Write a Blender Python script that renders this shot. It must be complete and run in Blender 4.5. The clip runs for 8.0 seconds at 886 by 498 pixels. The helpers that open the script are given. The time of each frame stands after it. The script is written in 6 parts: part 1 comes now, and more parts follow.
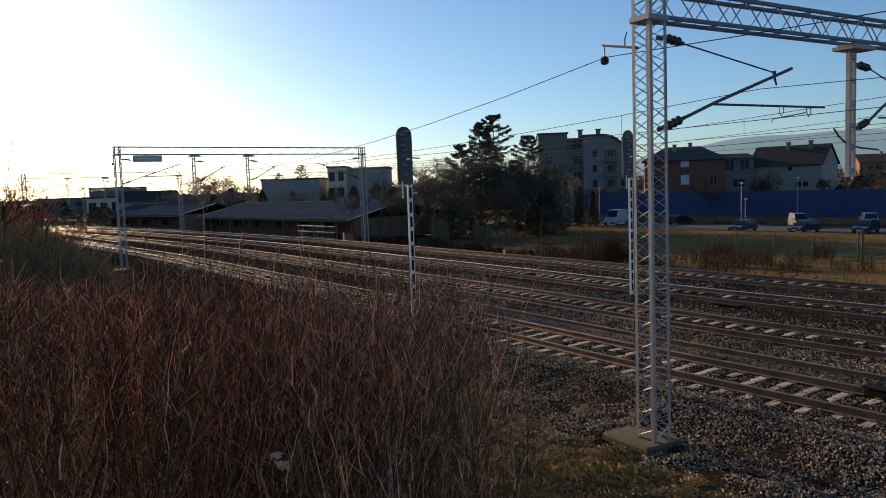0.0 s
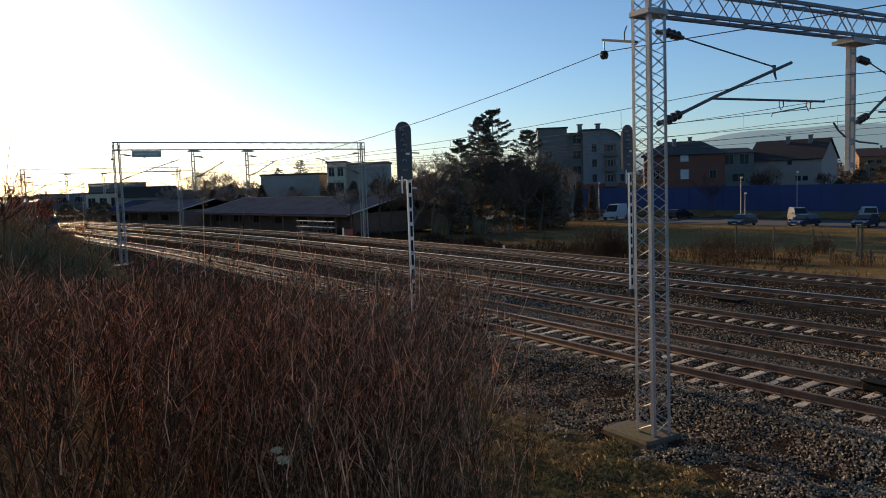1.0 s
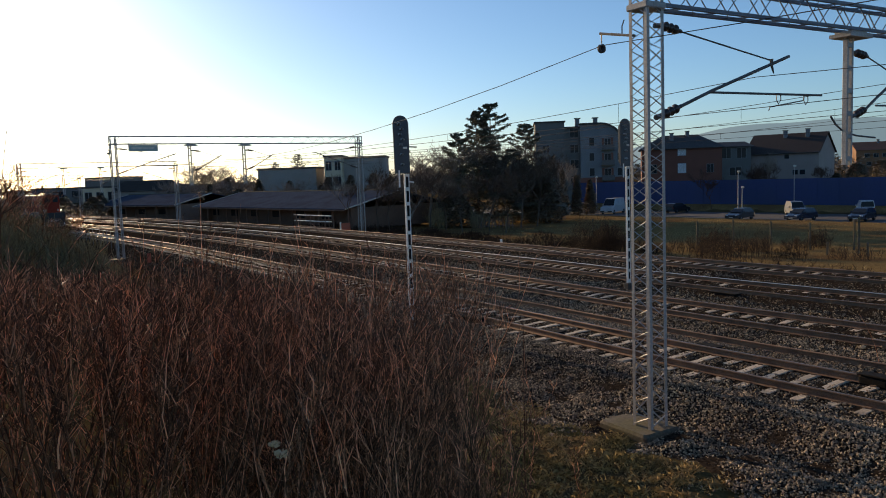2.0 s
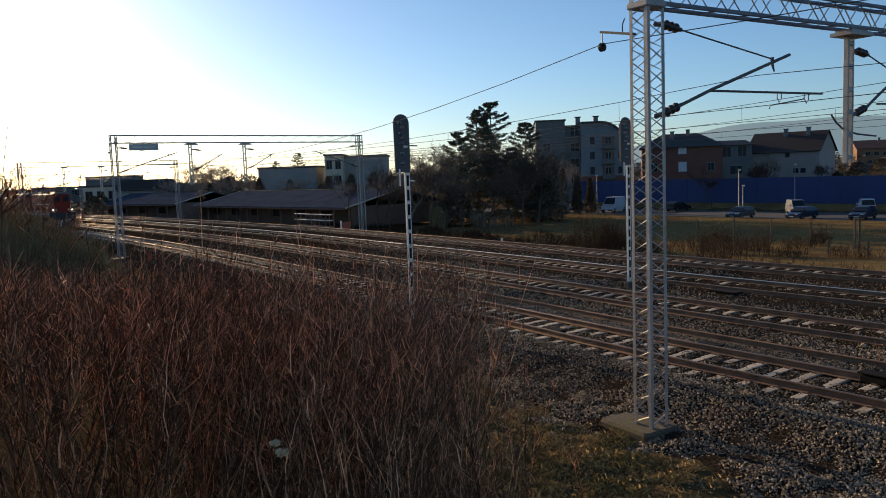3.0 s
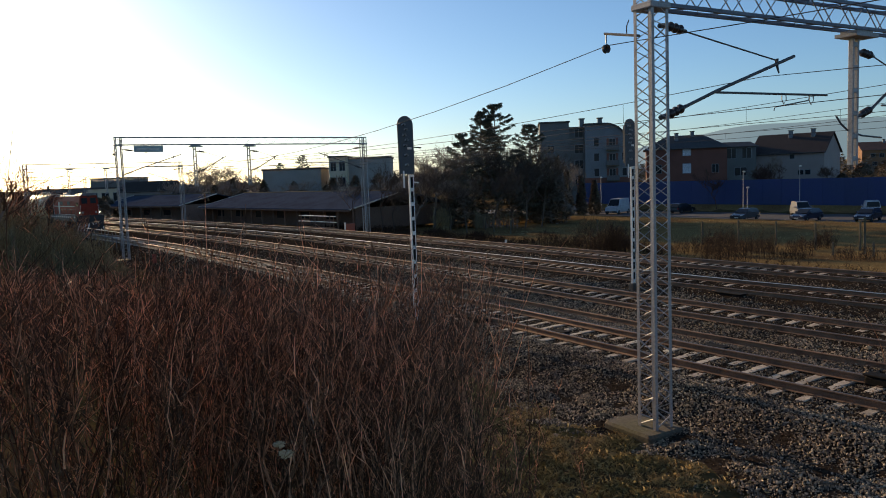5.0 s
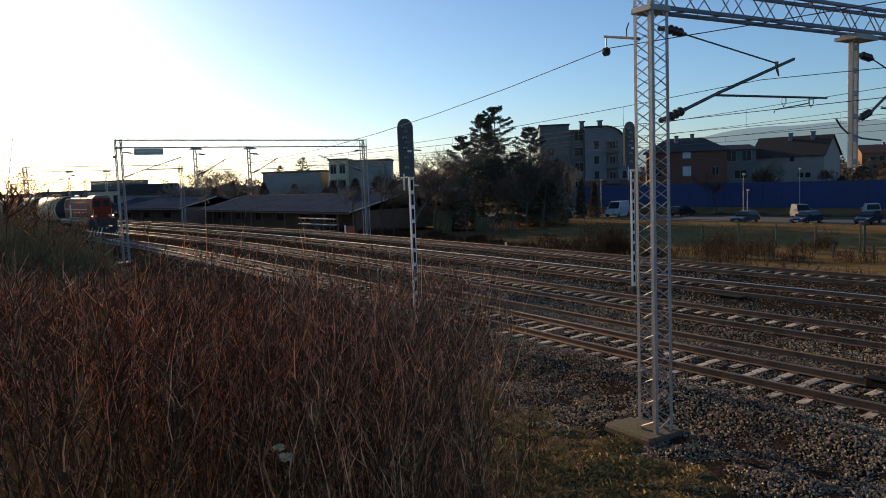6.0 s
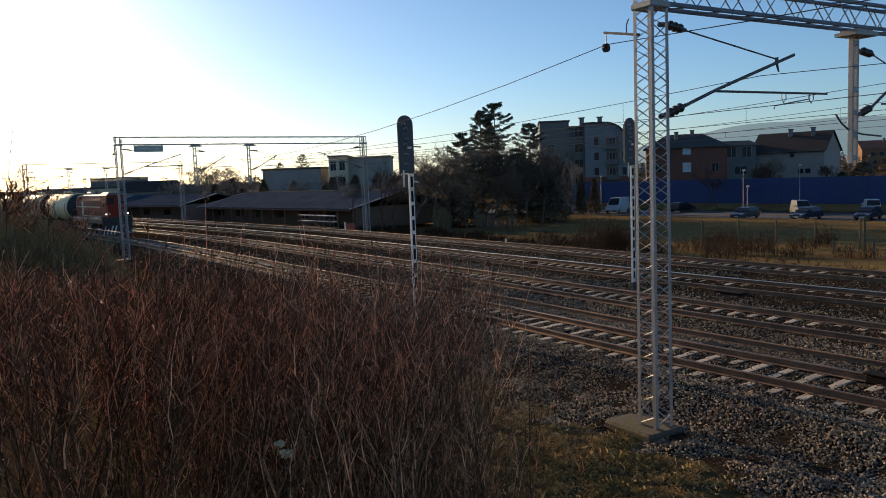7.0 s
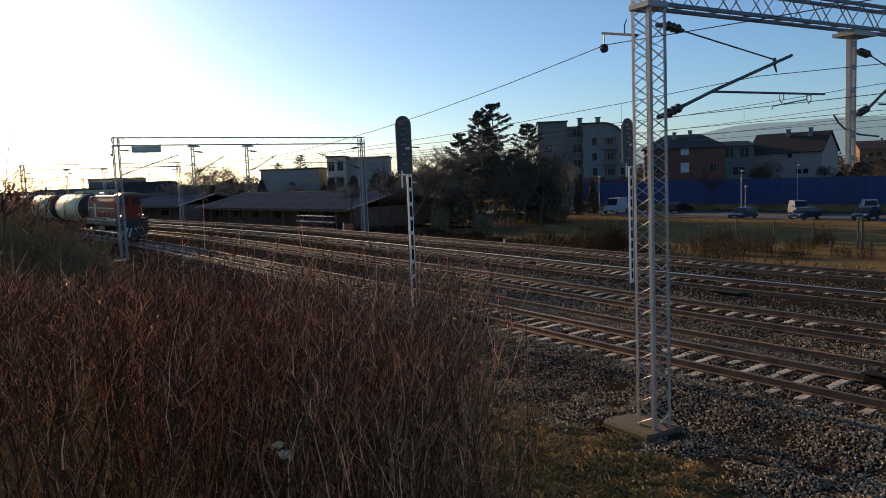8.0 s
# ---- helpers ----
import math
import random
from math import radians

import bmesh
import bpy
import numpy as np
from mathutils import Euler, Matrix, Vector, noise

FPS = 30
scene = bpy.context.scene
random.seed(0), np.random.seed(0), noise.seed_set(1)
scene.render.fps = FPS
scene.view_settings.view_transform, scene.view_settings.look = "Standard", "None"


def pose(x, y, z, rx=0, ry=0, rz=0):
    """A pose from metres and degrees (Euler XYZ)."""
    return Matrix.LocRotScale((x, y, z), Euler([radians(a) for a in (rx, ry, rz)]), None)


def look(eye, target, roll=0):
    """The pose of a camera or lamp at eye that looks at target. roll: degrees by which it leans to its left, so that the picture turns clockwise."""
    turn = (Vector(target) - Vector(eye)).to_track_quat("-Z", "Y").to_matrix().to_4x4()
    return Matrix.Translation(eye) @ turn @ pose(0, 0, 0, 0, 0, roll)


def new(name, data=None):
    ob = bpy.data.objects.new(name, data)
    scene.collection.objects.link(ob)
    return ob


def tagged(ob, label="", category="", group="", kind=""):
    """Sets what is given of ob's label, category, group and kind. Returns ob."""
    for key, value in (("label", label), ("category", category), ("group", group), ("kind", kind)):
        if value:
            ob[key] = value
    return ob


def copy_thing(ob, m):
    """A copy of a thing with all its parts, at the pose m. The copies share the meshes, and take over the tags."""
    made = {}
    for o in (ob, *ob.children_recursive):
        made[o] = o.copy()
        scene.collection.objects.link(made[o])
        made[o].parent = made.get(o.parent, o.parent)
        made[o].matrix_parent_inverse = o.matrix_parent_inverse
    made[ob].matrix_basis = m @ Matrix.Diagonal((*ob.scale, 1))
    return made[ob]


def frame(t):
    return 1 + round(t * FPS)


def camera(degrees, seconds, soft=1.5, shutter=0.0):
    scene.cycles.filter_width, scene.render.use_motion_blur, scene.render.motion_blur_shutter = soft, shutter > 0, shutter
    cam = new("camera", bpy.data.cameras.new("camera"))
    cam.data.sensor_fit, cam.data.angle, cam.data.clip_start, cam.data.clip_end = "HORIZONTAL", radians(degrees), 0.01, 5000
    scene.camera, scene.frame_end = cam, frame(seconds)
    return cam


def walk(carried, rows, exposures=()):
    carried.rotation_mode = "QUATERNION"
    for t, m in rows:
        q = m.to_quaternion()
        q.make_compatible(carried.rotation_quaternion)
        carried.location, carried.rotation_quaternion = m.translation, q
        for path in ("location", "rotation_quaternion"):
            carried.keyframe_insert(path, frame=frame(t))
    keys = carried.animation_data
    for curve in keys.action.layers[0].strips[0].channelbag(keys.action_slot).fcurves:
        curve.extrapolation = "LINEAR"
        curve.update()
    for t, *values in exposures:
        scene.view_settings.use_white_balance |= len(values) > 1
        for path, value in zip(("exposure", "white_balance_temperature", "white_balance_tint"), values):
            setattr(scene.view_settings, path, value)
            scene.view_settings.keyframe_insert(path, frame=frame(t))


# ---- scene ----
EYE = (0.0, 0.0, 4.388)
# seconds, turn to the left, tilt down, lean of the picture (degrees)
PATH = [
    (0.0, -0.066, 4.624, 1.94),
    (0.5, 0.057, 4.809, 2.10),
    (1.0, -0.080, 5.001, 2.04),
    (1.5, -0.242, 5.204, 2.05),
    (1.7, -0.250, 5.320, 2.06),
    (2.8, -0.252, 5.550, 2.10),
    (3.0, -0.211, 5.541, 2.12),
    (3.5, 0.000, 5.520, 2.124),
    (4.0, 0.115, 5.389, 2.122),
    (4.5, 0.118, 5.442, 2.14),
    (4.7, 0.085, 5.446, 2.13),
    (5.8, 0.080, 5.205, 2.12),
    (6.0, 0.082, 5.203, 2.121),
    (6.5, 0.098, 5.279, 2.134),
    (7.0, 0.090, 5.456, 2.22),
    (7.5, 0.018, 5.528, 2.24),
    (8.0, -0.040, 5.425, 2.25),
]
cam = camera(60.0, 8.0, soft=0.95)


def aim(turn, tilt, lean):
    a, b = radians(turn), radians(tilt)
    way = Vector((-math.sin(a) * math.cos(b), math.cos(a) * math.cos(b), -math.sin(b)))
    return look(EYE, Vector(EYE) + way * 10, -lean)


walk(cam, [(t, aim(a, b, c)) for t, a, b, c in PATH], [(0.0, 0.15, 7100, 9), (8.0, 0.15, 7100, 9)])

# ---- light ----
SUN_AZ, SUN_EL = 36.0, 12.0            # degrees left of straight ahead, degrees up
world = bpy.data.worlds.new("world")
scene.world = world
world.use_nodes = True
wn = world.node_tree
sky = wn.nodes.new("ShaderNodeTexSky")
sky.sky_type = "NISHITA"
sky.sun_disc = False
sky.sun_elevation = radians(SUN_EL)
sky.sun_rotation = radians(-SUN_AZ)
sky.altitude = 500
sky.air_density, sky.dust_density, sky.ozone_density = 0.9, 0.9, 4.6
wn.nodes["Background"].inputs["Strength"].default_value = 0.142
wn.links.new(sky.outputs[0], wn.nodes["Background"].inputs["Color"])
sun = new("sun", bpy.data.lights.new("sun", "SUN"))
sun.data.energy, sun.data.angle, sun.data.color = 5.0, radians(0.6), (1.0, 0.72, 0.44)
sun_way = Vector((-math.sin(radians(SUN_AZ)) * math.cos(radians(SUN_EL)),
                  math.cos(radians(SUN_AZ)) * math.cos(radians(SUN_EL)), math.sin(radians(SUN_EL))))
sun.matrix_world = look(sun_way * 200, (0, 0, 0))
scene.view_settings.exposure = 0.0


# ---- materials ----
def mat(name, base, rough=0.7, metal=0.0, dark=0.7, light=1.25, grain=30.0, patch=1.5, bump=0.15, second=None, amount=0.4, isle=0.0, spec=0.5, skew=None):
    """A surface with fine grain and larger patches; second: a stain colour over part of it; isle: spread from piece to piece;
    skew: (power, least, most) where most pieces are dark and few are pale."""
    m = bpy.data.materials.new(name)
    m.use_nodes = True
    nt = m.node_tree
    n, l = nt.nodes, nt.links
    b = n["Principled BSDF"]
    b.inputs["Roughness"].default_value, b.inputs["Metallic"].default_value = rough, metal
    b.inputs["Specular IOR Level"].default_value = spec
    co = n.new("ShaderNodeTexCoord")
    fine, wide = n.new("ShaderNodeTexNoise"), n.new("ShaderNodeTexNoise")
    fine.inputs["Scale"].default_value, fine.inputs["Detail"].default_value = grain, 4
    wide.inputs["Scale"].default_value, wide.inputs["Detail"].default_value = patch, 3
    for x in (fine, wide):
        l.new(co.outputs["Object"], x.inputs["Vector"])
    ramp = n.new("ShaderNodeMapRange")
    ramp.inputs["From Min"].default_value, ramp.inputs["From Max"].default_value = 0.3, 0.7
    ramp.inputs["To Min"].default_value, ramp.inputs["To Max"].default_value = dark, light
    l.new(fine.outputs["Fac"], ramp.inputs["Value"])
    tint = n.new("ShaderNodeMix")
    tint.data_type = "RGBA"
    tint.inputs[6].default_value = (*base, 1)
    tint.inputs[7].default_value = (*(second or [c * 0.72 for c in base]), 1)
    mask = n.new("ShaderNodeMapRange")
    mask.inputs["From Min"].default_value, mask.inputs["From Max"].default_value = 0.42, 0.62
    mask.inputs["To Max"].default_value = amount
    l.new(wide.outputs["Fac"], mask.inputs["Value"])
    l.new(mask.outputs["Result"], tint.inputs[0])
    mul = n.new("ShaderNodeVectorMath")
    mul.operation = "SCALE"
    l.new(tint.outputs[2], mul.inputs[0])
    if isle:
        geo, info = n.new("ShaderNodeNewGeometry"), n.new("ShaderNodeObjectInfo")
        add = n.new("ShaderNodeMath")
        l.new(geo.outputs["Random Per Island"], add.inputs[0])
        l.new(info.outputs["Random"], add.inputs[1])
        fr = n.new("ShaderNodeMath")
        fr.operation = "FRACT"
        l.new(add.outputs[0], fr.inputs[0])
        mr = n.new("ShaderNodeMapRange")
        mr.inputs["To Min"].default_value, mr.inputs["To Max"].default_value = 1 - isle, 1 + isle
        if skew:
            pw = n.new("ShaderNodeMath")
            pw.operation = "POWER"
            pw.inputs[1].default_value = skew[0]
            l.new(fr.outputs[0], pw.inputs[0])
            mr.inputs["To Min"].default_value, mr.inputs["To Max"].default_value = skew[1], skew[2]
            fr = pw
        l.new(fr.outputs[0], mr.inputs["Value"])
        both = n.new("ShaderNodeMath")
        both.operation = "MULTIPLY"
        l.new(mr.outputs["Result"], both.inputs[0])
        l.new(ramp.outputs["Result"], both.inputs[1])
        l.new(both.outputs[0], mul.inputs["Scale"])
    else:
        l.new(ramp.outputs["Result"], mul.inputs["Scale"])
    l.new(mul.outputs[0], b.inputs["Base Color"])
    if bump:
        bp = n.new("ShaderNodeBump")
        bp.inputs["Strength"].default_value, bp.inputs["Distance"].default_value = bump, 0.02
        l.new(fine.outputs["Fac"], bp.inputs["Height"])
        l.new(bp.outputs[0], b.inputs["Normal"])
    return m


def glow(name, colour, strength):
    m = bpy.data.materials.new(name)
    m.use_nodes = True
    b = m.node_tree.nodes["Principled BSDF"]
    b.inputs["Base Color"].default_value = (*colour, 1)
    b.inputs["Emission Color"].default_value = (*colour, 1)
    b.inputs["Emission Strength"].default_value = strength
    b.inputs["Roughness"].default_value = 0.9
    return m


EARTH = mat("earth_and_litter", (0.105, 0.070, 0.037), 0.95, grain=9, patch=0.35, bump=0.6, second=(0.080, 0.070, 0.024), amount=0.7, spec=0.0)
# Far darker than the stones: shade in their gaps is put into the colour.
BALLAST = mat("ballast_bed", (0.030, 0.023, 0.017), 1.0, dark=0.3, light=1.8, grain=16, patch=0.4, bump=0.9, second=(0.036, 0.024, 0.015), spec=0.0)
STONE = mat("crushed_stone", (0.275, 0.210, 0.135), 0.7, grain=25, patch=0.3, bump=0.2, second=(0.135, 0.088, 0.055), amount=0.7, isle=0.9, skew=(2.0, 0.30, 2.5))
# The shoulder stone's colours, about a fifth darker, for between the rails.
DARKERSTONE = mat("darker_crushed_stone", (0.225, 0.170, 0.110), 0.8, grain=25, patch=0.3, bump=0.2, second=(0.105, 0.072, 0.046), amount=0.7, isle=0.92, skew=(2.0, 0.30, 2.5))
TAR = mat("tarred_black_cover", (0.012, 0.011, 0.010), 0.8, grain=12, patch=2, bump=0.2, second=(0.022, 0.018, 0.015), spec=0.1)
SLEEPER = mat("old_concrete_sleeper", (0.54, 0.46, 0.35), 0.85, grain=22, patch=2, bump=0.3, second=(0.30, 0.225, 0.15), amount=0.5, isle=0.2)
RUST = mat("rusty_rail_side", (0.25, 0.142, 0.080), 0.75, grain=40, patch=2, bump=0.2, second=(0.115, 0.066, 0.042), amount=0.6)
RAILTOP = mat("worn_rail_head", (0.62, 0.55, 0.47), 0.2, 1.0, dark=0.8, light=1.1, grain=60, patch=1, bump=0.03, second=(0.30, 0.21, 0.15), amount=0.6)
DULLTOP = mat("dull_brown_rail_head", (0.26, 0.17, 0.11), 0.42, 0.7, dark=0.8, light=1.1, grain=60, patch=1, bump=0.03, second=(0.18, 0.11, 0.07), amount=0.6)
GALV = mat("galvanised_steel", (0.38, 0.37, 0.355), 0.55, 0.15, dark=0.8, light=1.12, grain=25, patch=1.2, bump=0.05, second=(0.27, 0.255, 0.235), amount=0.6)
# Same steel as GALV; the beam's blue shadow side is put into the colour.
GALVBEAM = mat("galvanised_beam_shade_blue", (0.165, 0.19, 0.225), 0.6, 0.15, dark=0.8, light=1.12, grain=25, patch=1.2, bump=0.05, second=(0.12, 0.135, 0.155), amount=0.6)
GALVDARK = mat("weathered_steel_tube", (0.13, 0.125, 0.12), 0.55, 0.3, grain=30, patch=3, bump=0.05)
PORCELAIN = mat("brown_glazed_porcelain", (0.045, 0.034, 0.030), 0.3, dark=0.85, light=1.1, bump=0)
WIRE = mat("bronze_wire", (0.055, 0.052, 0.05), 0.6, 0.2, bump=0)
CONCRETE = mat("mossy_concrete", (0.115, 0.095, 0.066), 0.9, grain=18, patch=1.4, bump=0.4, second=(0.10, 0.09, 0.04), amount=0.8)
BLACKPAINT = mat("dull_black_paint", (0.034, 0.038, 0.042), 0.45, grain=20, patch=2, bump=0.05, second=(0.055, 0.056, 0.058), spec=0.5)
# Black board lifted to blue-grey: the glare over it is in the colour.
BOARDBLACK = mat("black_board_greyed_by_glare", (0.080, 0.092, 0.098), 0.55, dark=0.9, light=1.1, grain=12, patch=2, bump=0.02, second=(0.068, 0.078, 0.084), spec=0.35)
SIGNALWHITE = mat("white_signal_paint", (0.84, 0.82, 0.76), 0.5, dark=0.9, light=1.05, grain=25, patch=4, bump=0.04, second=(0.58, 0.52, 0.44), amount=0.35)
PANELBLACK = mat("matt_black_panel", (0.012, 0.012, 0.013), 0.7, grain=20, patch=3, bump=0.05, spec=0.2)
WHITEPAINT = mat("dirty_white_paint", (0.74, 0.70, 0.60), 0.6, dark=0.88, light=1.06, grain=25, patch=4, bump=0.05, second=(0.42, 0.36, 0.28), amount=0.45)
# Pale dashes and a few very pale twigs carry sun glints as colour.
TWIG = mat("twig_bark_with_glints", (0.255, 0.110, 0.056), 0.55, dark=0.45, light=1.75, grain=16, patch=0.5, bump=0.1, second=(0.265, 0.132, 0.074), amount=0.7, isle=0.97, spec=0.15, skew=(4.0, 0.28, 4.2))
SHINYTOP = mat("polished_rail_head", (0.84, 0.73, 0.58), 0.28, 1.0, dark=0.92, light=1.06, grain=60, patch=1, bump=0.02, second=(0.70, 0.60, 0.48), amount=0.3)
ASPHALT = mat("worn_asphalt", (0.055, 0.054, 0.054), 0.8, grain=8, patch=0.3, bump=0.2, second=(0.075, 0.072, 0.068))


# ---- mesh tools ----
class Geo:
    """Collects corners and faces of one mesh."""

    def __init__(self):
        self.v, self.f, self.m = [], [], []

    def add(self, verts, faces, slot=0, at=None):
        k = len(self.v)
        self.v += [tuple(at @ Vector(p)) if at else tuple(p) for p in verts]
        self.f += [tuple(i + k for i in f) for f in faces]
        self.m += [slot] * len(faces)
        return self

    def box(self, x0, x1, y0, y1, z0, z1, slot=0, at=None, bev=0.0):
        """A block; with bev its upright and upper edges are chamfered."""
        if not bev:
            v = [(x, y, z) for z in (z0, z1) for x, y in ((x0, y0), (x1, y0), (x1, y1), (x0, y1))]
            f = [(3, 2, 1, 0), (4, 5, 6, 7), (0, 1, 5, 4), (1, 2, 6, 5), (2, 3, 7, 6), (3, 0, 4, 7)]
            return self.add(v, f, slot, at)
        c = min(bev, (x1 - x0) * 0.45, (y1 - y0) * 0.45, (z1 - z0) * 0.45)

        def ring(i, z):
            a0, a1, b0, b1 = x0 + i, x1 - i, y0 + i, y1 - i
            return [(a0 + c, b0, z), (a1 - c, b0, z), (a1, b0 + c, z), (a1, b1 - c, z), (a1 - c, b1, z), (a0 + c, b1, z), (a0, b1 - c, z), (a0, b0 + c, z)]
        v = ring(c * 0.8, z0) + ring(0, z0 + c) + ring(0, z1 - c) + ring(c * 0.8, z1)
        f = [tuple(range(7, -1, -1)), tuple(range(24, 32))]
        f += [(r * 8 + i, r * 8 + (i + 1) % 8, r * 8 + 8 + (i + 1) % 8, r * 8 + 8 + i) for r in range(3) for i in range(8)]
        return self.add(v, f, slot, at)

    def tube(self, pts, r, sides=6, slot=0, at=None, caps=True):
        """A round bar along the points; r: a radius or one for each point."""
        pts = [Vector(p) for p in pts]
        rad = r if isinstance(r, (list, tuple)) else [r] * len(pts)
        v, f = [], []
        for i, p in enumerate(pts):
            way = (pts[min(i + 1, len(pts) - 1)] - pts[max(i - 1, 0)]).normalized()
            side = way.cross(Vector((0, 0, 1)) if abs(way.z) < 0.9 else Vector((1, 0, 0))).normalized()
            up = side.cross(way)
            for j in range(sides):
                a = 2 * math.pi * j / sides
                v.append(p + (side * math.cos(a) + up * math.sin(a)) * rad[i])
        for i in range(len(pts) - 1):
            for j in range(sides):
                a, b = i * sides + j, i * sides + (j + 1) % sides
                f.append((a, b, b + sides, a + sides))
        if caps:
            f.append(tuple(range(sides - 1, -1, -1)))
            f.append(tuple(range((len(pts) - 1) * sides, len(pts) * sides)))
        return self.add(v, f, slot, at)

    def spin(self, profile, axis_at=None, sides=12, slot=0):
        """A turned body: profile of (radius, height) about z."""
        v = [(r * math.cos(2 * math.pi * j / sides), r * math.sin(2 * math.pi * j / sides), z) for r, z in profile for j in range(sides)]
        f = [(i * sides + j, i * sides + (j + 1) % sides, (i + 1) * sides + (j + 1) % sides, (i + 1) * sides + j)
             for i in range(len(profile) - 1) for j in range(sides)]
        f += [tuple(range(sides - 1, -1, -1)), tuple(range((len(profile) - 1) * sides, len(profile) * sides))]
        return self.add(v, f, slot, axis_at)

    def prism(self, outline, y0, y1, slot=0, at=None):
        """The outline of (x, z), counter-clockwise seen from -y, drawn out along y."""
        n = len(outline)
        v = [(x, y0, z) for x, z in outline] + [(x, y1, z) for x, z in outline]
        f = [tuple(range(n)), tuple(range(2 * n - 1, n - 1, -1))]
        f += [(i + n, (i + 1) % n + n, (i + 1) % n, i) for i in range(n)]
        return self.add(v, f, slot, at)

    def mesh(self, name, *materials, smooth=False):
        me = bpy.data.meshes.new(name)
        me.from_pydata(self.v, [], self.f)
        for m in materials:
            me.materials.append(m)
        if len(materials) > 1:
            me.polygons.foreach_set("material_index", self.m)
        if smooth:
            me.polygons.foreach_set("use_smooth", [True] * len(self.f))
        me.update()
        return me


def part(name, geo, material, parent, label="", at=None, smooth=False):
    """Links a mesh as one part under a thing or under a part."""
    mats = material if isinstance(material, (list, tuple)) else [material]
    me = geo if isinstance(geo, bpy.types.Mesh) else geo.mesh(name, *mats, smooth=smooth)
    ob = new(name, me)
    ob.parent = parent
    if at is not None:
        ob.matrix_basis = at
    return tagged(ob, label)


def thing(name, m, label, category, group="", kind=""):
    ob = new(name)
    ob.empty_display_size = 0.3
    ob.matrix_basis = m
    return tagged(ob, label, category, group, kind)


# ---- the line: tracks lie on circles about one centre ----
PHI, BEND = radians(30.263), 534.363
NRM = Vector((math.cos(PHI), math.sin(PHI), 0))
TAN = Vector((-math.sin(PHI), math.cos(PHI), 0))
MID = -NRM * BEND
TRACKS = [14.08, 18.88, 23.56, 28.38]     # offsets of the four tracks' centre lines
CANT = [0.005, 0.055, 0.085, 0.060]           # rise of the outer rail over the inner


def line(s, d, z=0.0):
    """The point s metres along the line and d metres across it from the eye."""
    a = s / BEND
    p = MID + (NRM * math.cos(a) + TAN * math.sin(a)) * (BEND + d)
    return Vector((p.x, p.y, z))


def ease(s, d):
    """How far a track leaves its circle: it runs straighter before the eye and beyond the second portal."""
    u = 0.6 * d + 5.0 - s
    far = min(1.0, max(0.0, (s - 38.0) / 24.0))
    return 0.085 * (math.sqrt(u * u + 4.0) + u) / 2 + 0.4 * far * far * (3 - 2 * far)


def on_track(s, d, z=0.0):
    """A point of a track, its bends included."""
    return line(s, d + ease(s, d), z)


def track_pose(s, d, z=0.0, turn=0.0):
    p, q = on_track(s - 0.5, d), on_track(s + 0.5, d)
    way = q - p
    return Matrix.Translation(on_track(s, d, z)) @ Matrix.Rotation(math.atan2(-way.x, way.y) + radians(turn), 4, "Z")


def stand(s, d, z=0.0, turn=0.0):
    """A pose on the line: x across it, away from the eye; y along it, away from the eye."""
    p = line(s, d, z)
    return Matrix.Translation(p) @ Matrix.Rotation(PHI + s / BEND + radians(turn), 4, "Z")


def offset(x, y):
    """(s, d) of a point of the plan."""
    v = Vector((x, y, 0)) - MID
    return math.atan2(v.dot(TAN), v.dot(NRM)) * BEND, v.length - BEND


def blend(table, x):
    return float(np.interp(x, [a for a, b in table], [b for a, b in table]))


PROFILE = [(-60, 2.9), (-3, 2.7), (0, 2.45), (2, 1.7), (4, 0.6), (6, -0.25), (8, -0.58), (9.5, -0.72), (11, -0.8), (31, -0.85), (33, -1.25),
           (45, -1.8), (60, -2.15), (72, -2.1), (79, -2.0), (80.6, -2.45), (98.4, -2.45), (101, -1.75), (110, -1.5), (170, -0.5), (400, 2), (1200, 4), (4000, 6)]


def ground_z(x, y):
    s, d = offset(x, y)
    z = blend(PROFILE, d)
    rough = 0.0 if 11.5 < d < 30.5 else 0.12
    if 33 < d < 80.6:
        rough = 0.03
    elif 80 < d < 99:
        rough = 0.0
    return z + rough * (noise.noise((x * 0.35, y * 0.35, 3.0)) + 0.5 * noise.noise((x * 1.3, y * 1.3, 9.0)))


def build_ground():
    def spread(lo, hi, fine_lo, fine_hi, step, grow):
        out = list(np.arange(fine_lo, fine_hi, step))
        a, w = fine_hi, step
        while a < hi:
            out.append(a)
            w *= grow
            a += w
        a, w = fine_lo, step
        while a > lo:
            w *= grow
            a -= w
            out.insert(0, a)
        return out
    xs = spread(-4000, 4000, -22, 24, 0.45, 1.09)
    ys = spread(-900, 4600, 1, 50, 0.45, 1.07)
    g = Geo()
    g.v = [(x, y, ground_z(x, y)) for y in ys for x in xs]
    w = len(xs)
    g.f = [(j * w + i, j * w + i + 1, (j + 1) * w + i + 1, (j + 1) * w + i) for j in range(len(ys) - 1) for i in range(w - 1)]
    g.m = [0] * len(g.f)
    ob = new("ground", g.mesh("ground", EARTH, smooth=True))
    tagged(ob, "brown winter earth with dead grass and leaf litter", "ground", kind="structure")


build_ground()


def heave(x, y, d):
    """Unevenness of the ballast: shallow hollows in the shoulder, little between the tracks."""
    w = 0.03 * noise.noise((x * 1.7, y * 1.7, 0.5))
    k = max(0.0, min(1.0, (12.6 - d) / 0.8, (d - 9.0) / 0.8))
    return w + k * 0.11 * (noise.noise((x * 0.8, y * 0.8, 6.0)) + 0.5 * noise.noise((x * 2.1, y * 2.1, 2.0)))


